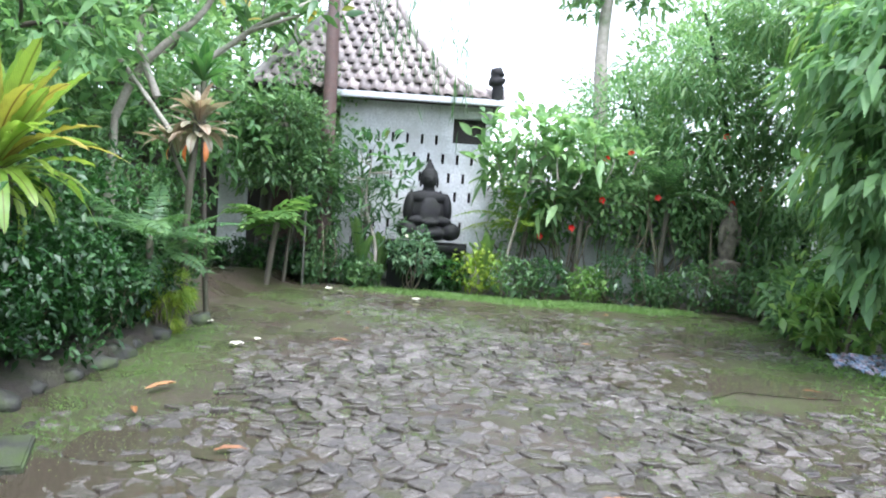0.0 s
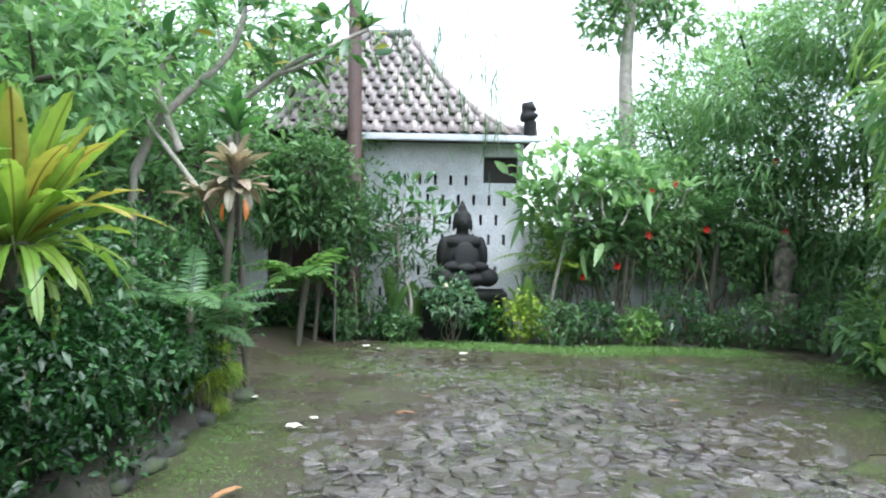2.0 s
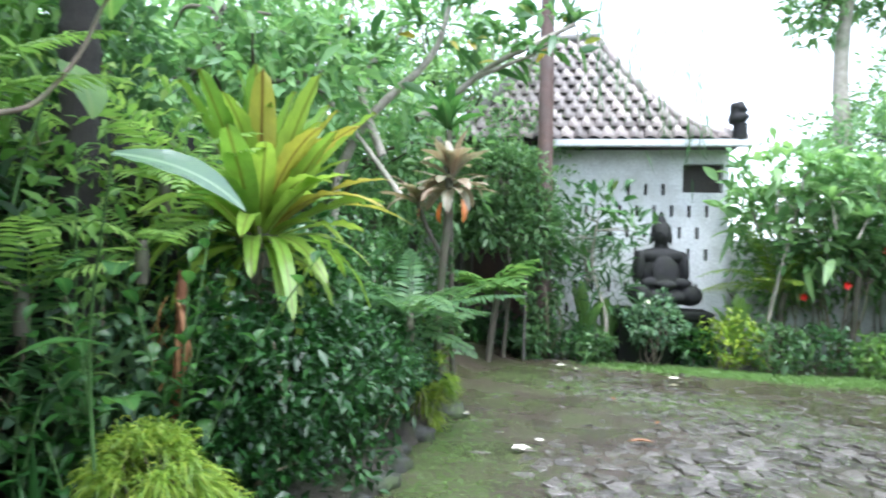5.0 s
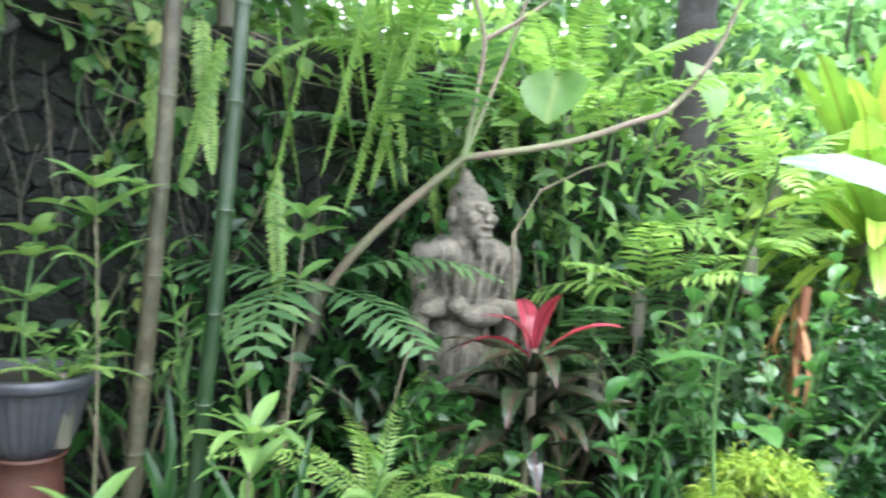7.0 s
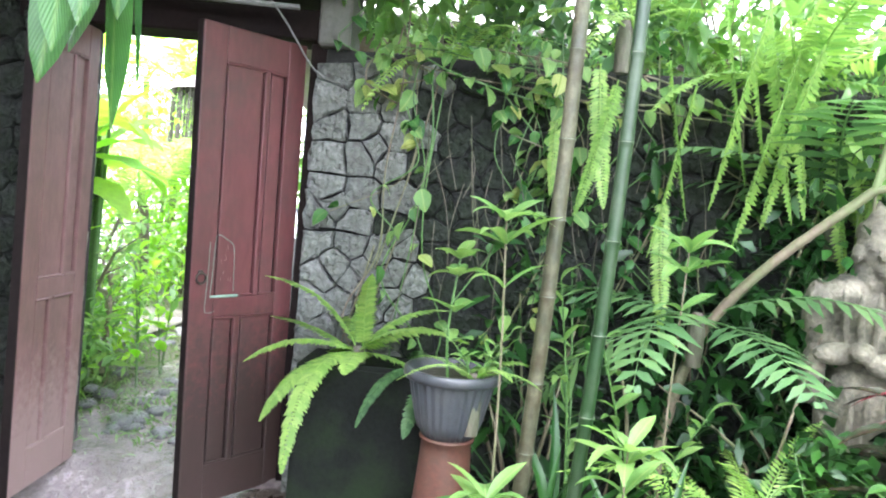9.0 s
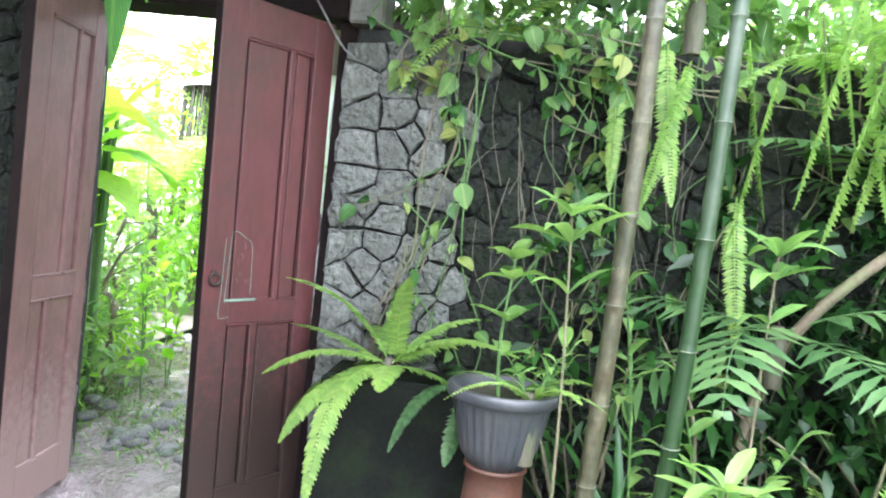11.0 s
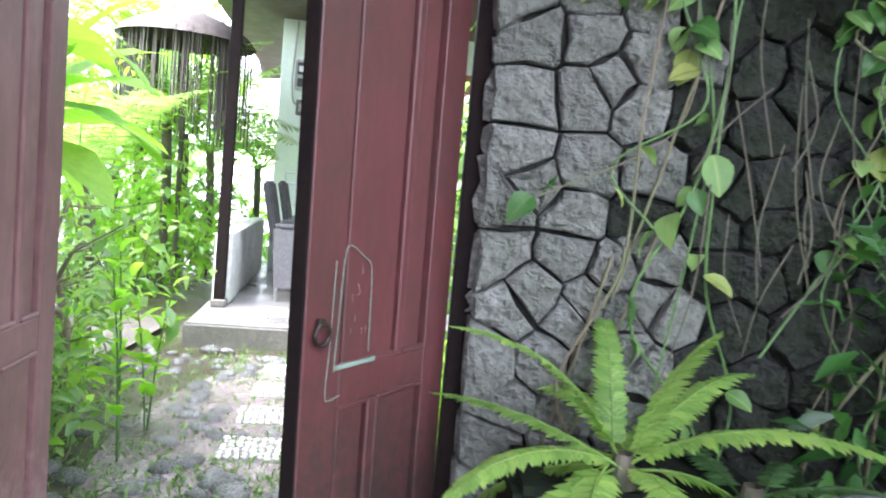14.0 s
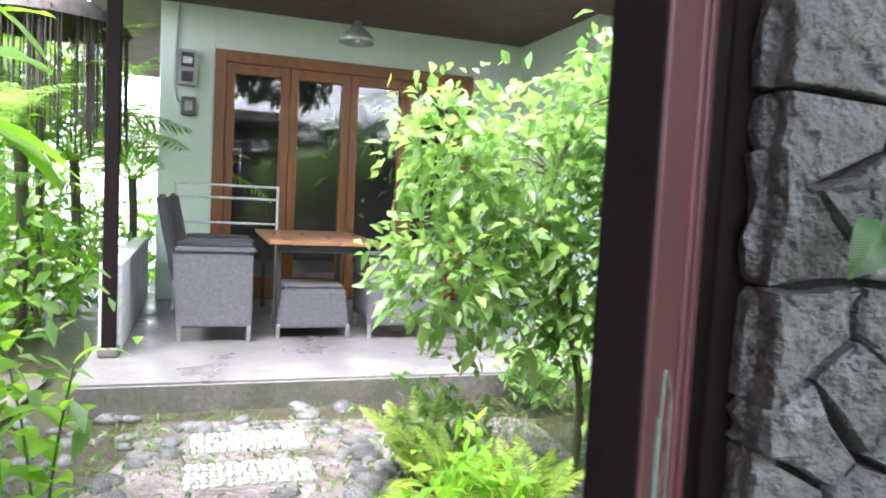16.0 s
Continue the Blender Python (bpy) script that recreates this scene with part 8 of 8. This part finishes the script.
def puddle(loc, rx, ry, seed):
    a = np.linspace(0, 2 * np.pi, 40, endpoint=False)
    k = 1 + 0.25 * np.sin(3 * a + seed) + 0.15 * np.sin(5 * a + 2 * seed)
    V = [(rx * np.cos(q) * w, ry * np.sin(q) * w, 0) for q, w in zip(a, k)]
    ob = put("puddle", mesh_of("puddle", V, [tuple(range(40))]), M["water"], None, "", pose(*loc))
    tagged(ob, "shallow brown rain puddle in the courtyard", "puddle", "rain puddles")


puddle((-1.55, 3.25, 0.007), 0.55, 0.3, 7)
puddle((1.3, 8.6, 0.007), 0.75, 0.5, 1)
puddle((2.4, 6.2, 0.007), 1.0, 0.5, 2)
puddle((-1.2, 3.9, 0.007), 0.7, 0.35, 3)
puddle((2.9, 4.2, 0.007), 0.9, 0.6, 4)
puddle((0.3, 9.6, 0.007), 0.8, 0.35, 5)
puddle((3.2, 8.3, 0.007), 0.5, 0.4, 6)


def grass_patch(name, spots, n, h, label, seed):
    g = np.random.default_rng(seed)
    P = []
    for x, y, rx, ry, w in spots:
        m = int(n * w)
        P.append(np.stack([x + g.normal(size=m) * rx, y + g.normal(size=m) * ry, np.full(m, 0.0)], 1))
    P = np.concatenate(P)
    d = g.normal(size=P.shape) * 0.5 + (0, 0, 1)
    L = h * g.uniform(0.5, 1.4, len(P))
    V, F = leaves(P, d, g.normal(size=P.shape), L, L * 0.14, 0.5, 2, 0.05)
    ob = put(name, mesh_of(name, V, F), M["grass"])
    tagged(ob, label, "grass", kind="stuff")


grass_patch("grass", [(-0.6 + 0.5 * i, 10.75 - 0.1 * i + (0.06 * i if i > 4 else 0), 0.32, 0.17, 0.12) for i in range(9)] + [(4.3, 9.2, 0.4, 0.3, 0.1), (4.3, 7.0, 0.25, 0.5, 0.12), (4.2, 5.6, 0.4, 0.4, 0.08)], 16000, 0.07, "bright-green grass strip at the edge of the courtyard", 1)
grass_patch("moss_tufts", [(q[0], q[1], 0.22, 0.16, 0.02) for q in np.random.default_rng(3).uniform((-2.3, 3.6), (4.2, 10.6), (330, 2))] + [(-2.25, 3.4 + 0.25 * i, 0.2, 0.15, 0.07) for i in range(16)], 11000, 0.027, "short grass and moss between the paving stones", 2)
grass_patch("garden_grass", [(x, y, 0.25, 0.25, 0.03) for x, y in np.random.default_rng(4).uniform((-8.0, -0.9), (-5.6, 2.4), (40, 2))], 7000, 0.07, "sparse grass beside the pebble path", 3)
V = bpy.data.objects["garden_grass"]
V.location.z = 0.2


# ---- facing stones of the gate wall ----
def wall_stones():
    g = np.random.default_rng(15)
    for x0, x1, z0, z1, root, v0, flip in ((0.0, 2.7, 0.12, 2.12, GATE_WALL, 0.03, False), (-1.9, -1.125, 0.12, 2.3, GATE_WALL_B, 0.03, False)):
        pts = []
        z = z0 + 0.07
        row = 0
        while z < z1 + 0.1:
            x = x0 + g.uniform(0.05, 0.1)
            while x < x1 - 0.02:
                pts.append((max(x0 + 0.045, x + g.uniform(-0.015, 0.015)), z + g.uniform(-0.026, 0.026)))
                if g.random() < 0.12:
                    pts.append((x + g.uniform(0.05, 0.08), z + g.uniform(0.035, 0.07)))
                x += g.uniform(0.12, 0.175)
            z += g.uniform(0.11, 0.138)
            row += 1
        for a, poly in cells(pts, 0.26):
            poly = [np.array((min(max(p[0], x0), x1), min(max(p[1], z0), z1))) for p in poly]
            if len(poly) < 3 or not (x0 <= a[0] <= x1 and z0 <= a[1] <= z1):
                continue
            c = np.mean(poly, axis=0)
            got = stone_piece(c, poly, 0.005, 0.036, 0.005, g, 0.0, 0.015, 0.06, 0.004, 0.82)
            if not got:
                continue
            V, F = got
            me = mesh_of("stone", [(x, -z, y) for x, y, z in V], F)
            # past about 0.45 m the stones take the colour darkened for shade
            put("stone", me, M["wallstone" if root is GATE_WALL and c[0] + g.normal() * 0.05 < 0.45 else "shadestone"], root, "", pose(c[0], v0, c[1]))
            end = x0 if x0 > -1 else x1
            zs = [p[1] for p in poly if abs(p[0] - end) < 0.012]
            if len(zs) > 1 and max(zs) - min(zs) > 0.03:
                h = max(zs) - min(zs)
                bm = box_bm(-0.03, 0.0, 0.004, 0.03, 0.25, h - 0.004, 0.01)
                bmesh.ops.subdivide_edges(bm, edges=[e for e in bm.edges if e.calc_length() > 0.1], cuts=2)
                for q in bm.verts:
                    q.co += Vector((g.normal() * 0.006, 0, g.normal() * 0.003))
                part("stone", bm, M["wallstone"], root, "", pose(end + (0.026 if x0 > -1 else -0.026), 0.02, min(zs)))


wall_stones()


# ---- paving of the courtyard: flat broken stones, nearest ones single ----
def paving():
    g = np.random.default_rng(17)
    pts = []
    y = 0.9
    while y < 11.0:
        x = -2.55
        while x < 5.2:
            pts.append((x + g.uniform(-0.06, 0.06), y + g.uniform(-0.05, 0.05)))
            x += g.uniform(0.11, 0.19)
        y += g.uniform(0.1, 0.145)
    VV, FF, n, single = [], [], 0, 0
    for a, poly in cells(pts, 0.2):
        if len(poly) < 3 or a[0] < -2.45 + 0.1 * math.sin(a[1] * 2):
            continue
        m = noise.noise(Vector((a[0] * 0.45, a[1] * 0.45, 3.0)))
        side = max(0.0, (-0.7 - a[0]) * 0.8) + max(0.0, (a[0] - 2.2) * 0.5) + max(0.0, (a[1] - 8.2) * 0.22) - (0.25 if a[1] < 5.5 and -0.6 < a[0] < 2.2 else 0.0)
        buried = m > 0.5 - 0.45 * side or g.random() < 0.05 + 0.2 * min(1.0, max(0.0, side))
        if buried or g.random() < (2.4 - a[1]) * 0.55:
            continue
        c = np.mean(poly, axis=0)
        lift = -0.022 - 0.012 * max(0.0, m) - 0.013 * min(1.0, max(0.0, (a[1] - 5.5) / 3.0)) - (0.008 if a[0] < -1.6 else 0.0)
        got = stone_piece(c, poly, 0.003, 0.034, 0.005, g, lift - 0.006 * min(1.5, max(0.0, side)), 0.13, 0.11, 0.002, 0.82)
        if not got:
            continue
        V, F = got
        if -0.9 < a[0] < 1.6 and 3.2 < a[1] < 5.0 and single < 300:
            put("paving_stone", mesh_of("paving_stone", V, F), M["slab"], GROUND, "", pose(c[0], c[1], 0))
            single += 1
        else:
            VV += [(x + c[0], y + c[1], z) for x, y, z in V]
            FF += [tuple(i + n for i in f) for f in F]
            n += len(V)
    ob = put("paving", mesh_of("paving", VV, FF), M["slab"], GROUND, "rows of dark flat broken paving stones, wet")
    tagged(ob, "dark flat broken paving stones, wet with rain", "", kind="stuff")


paving()
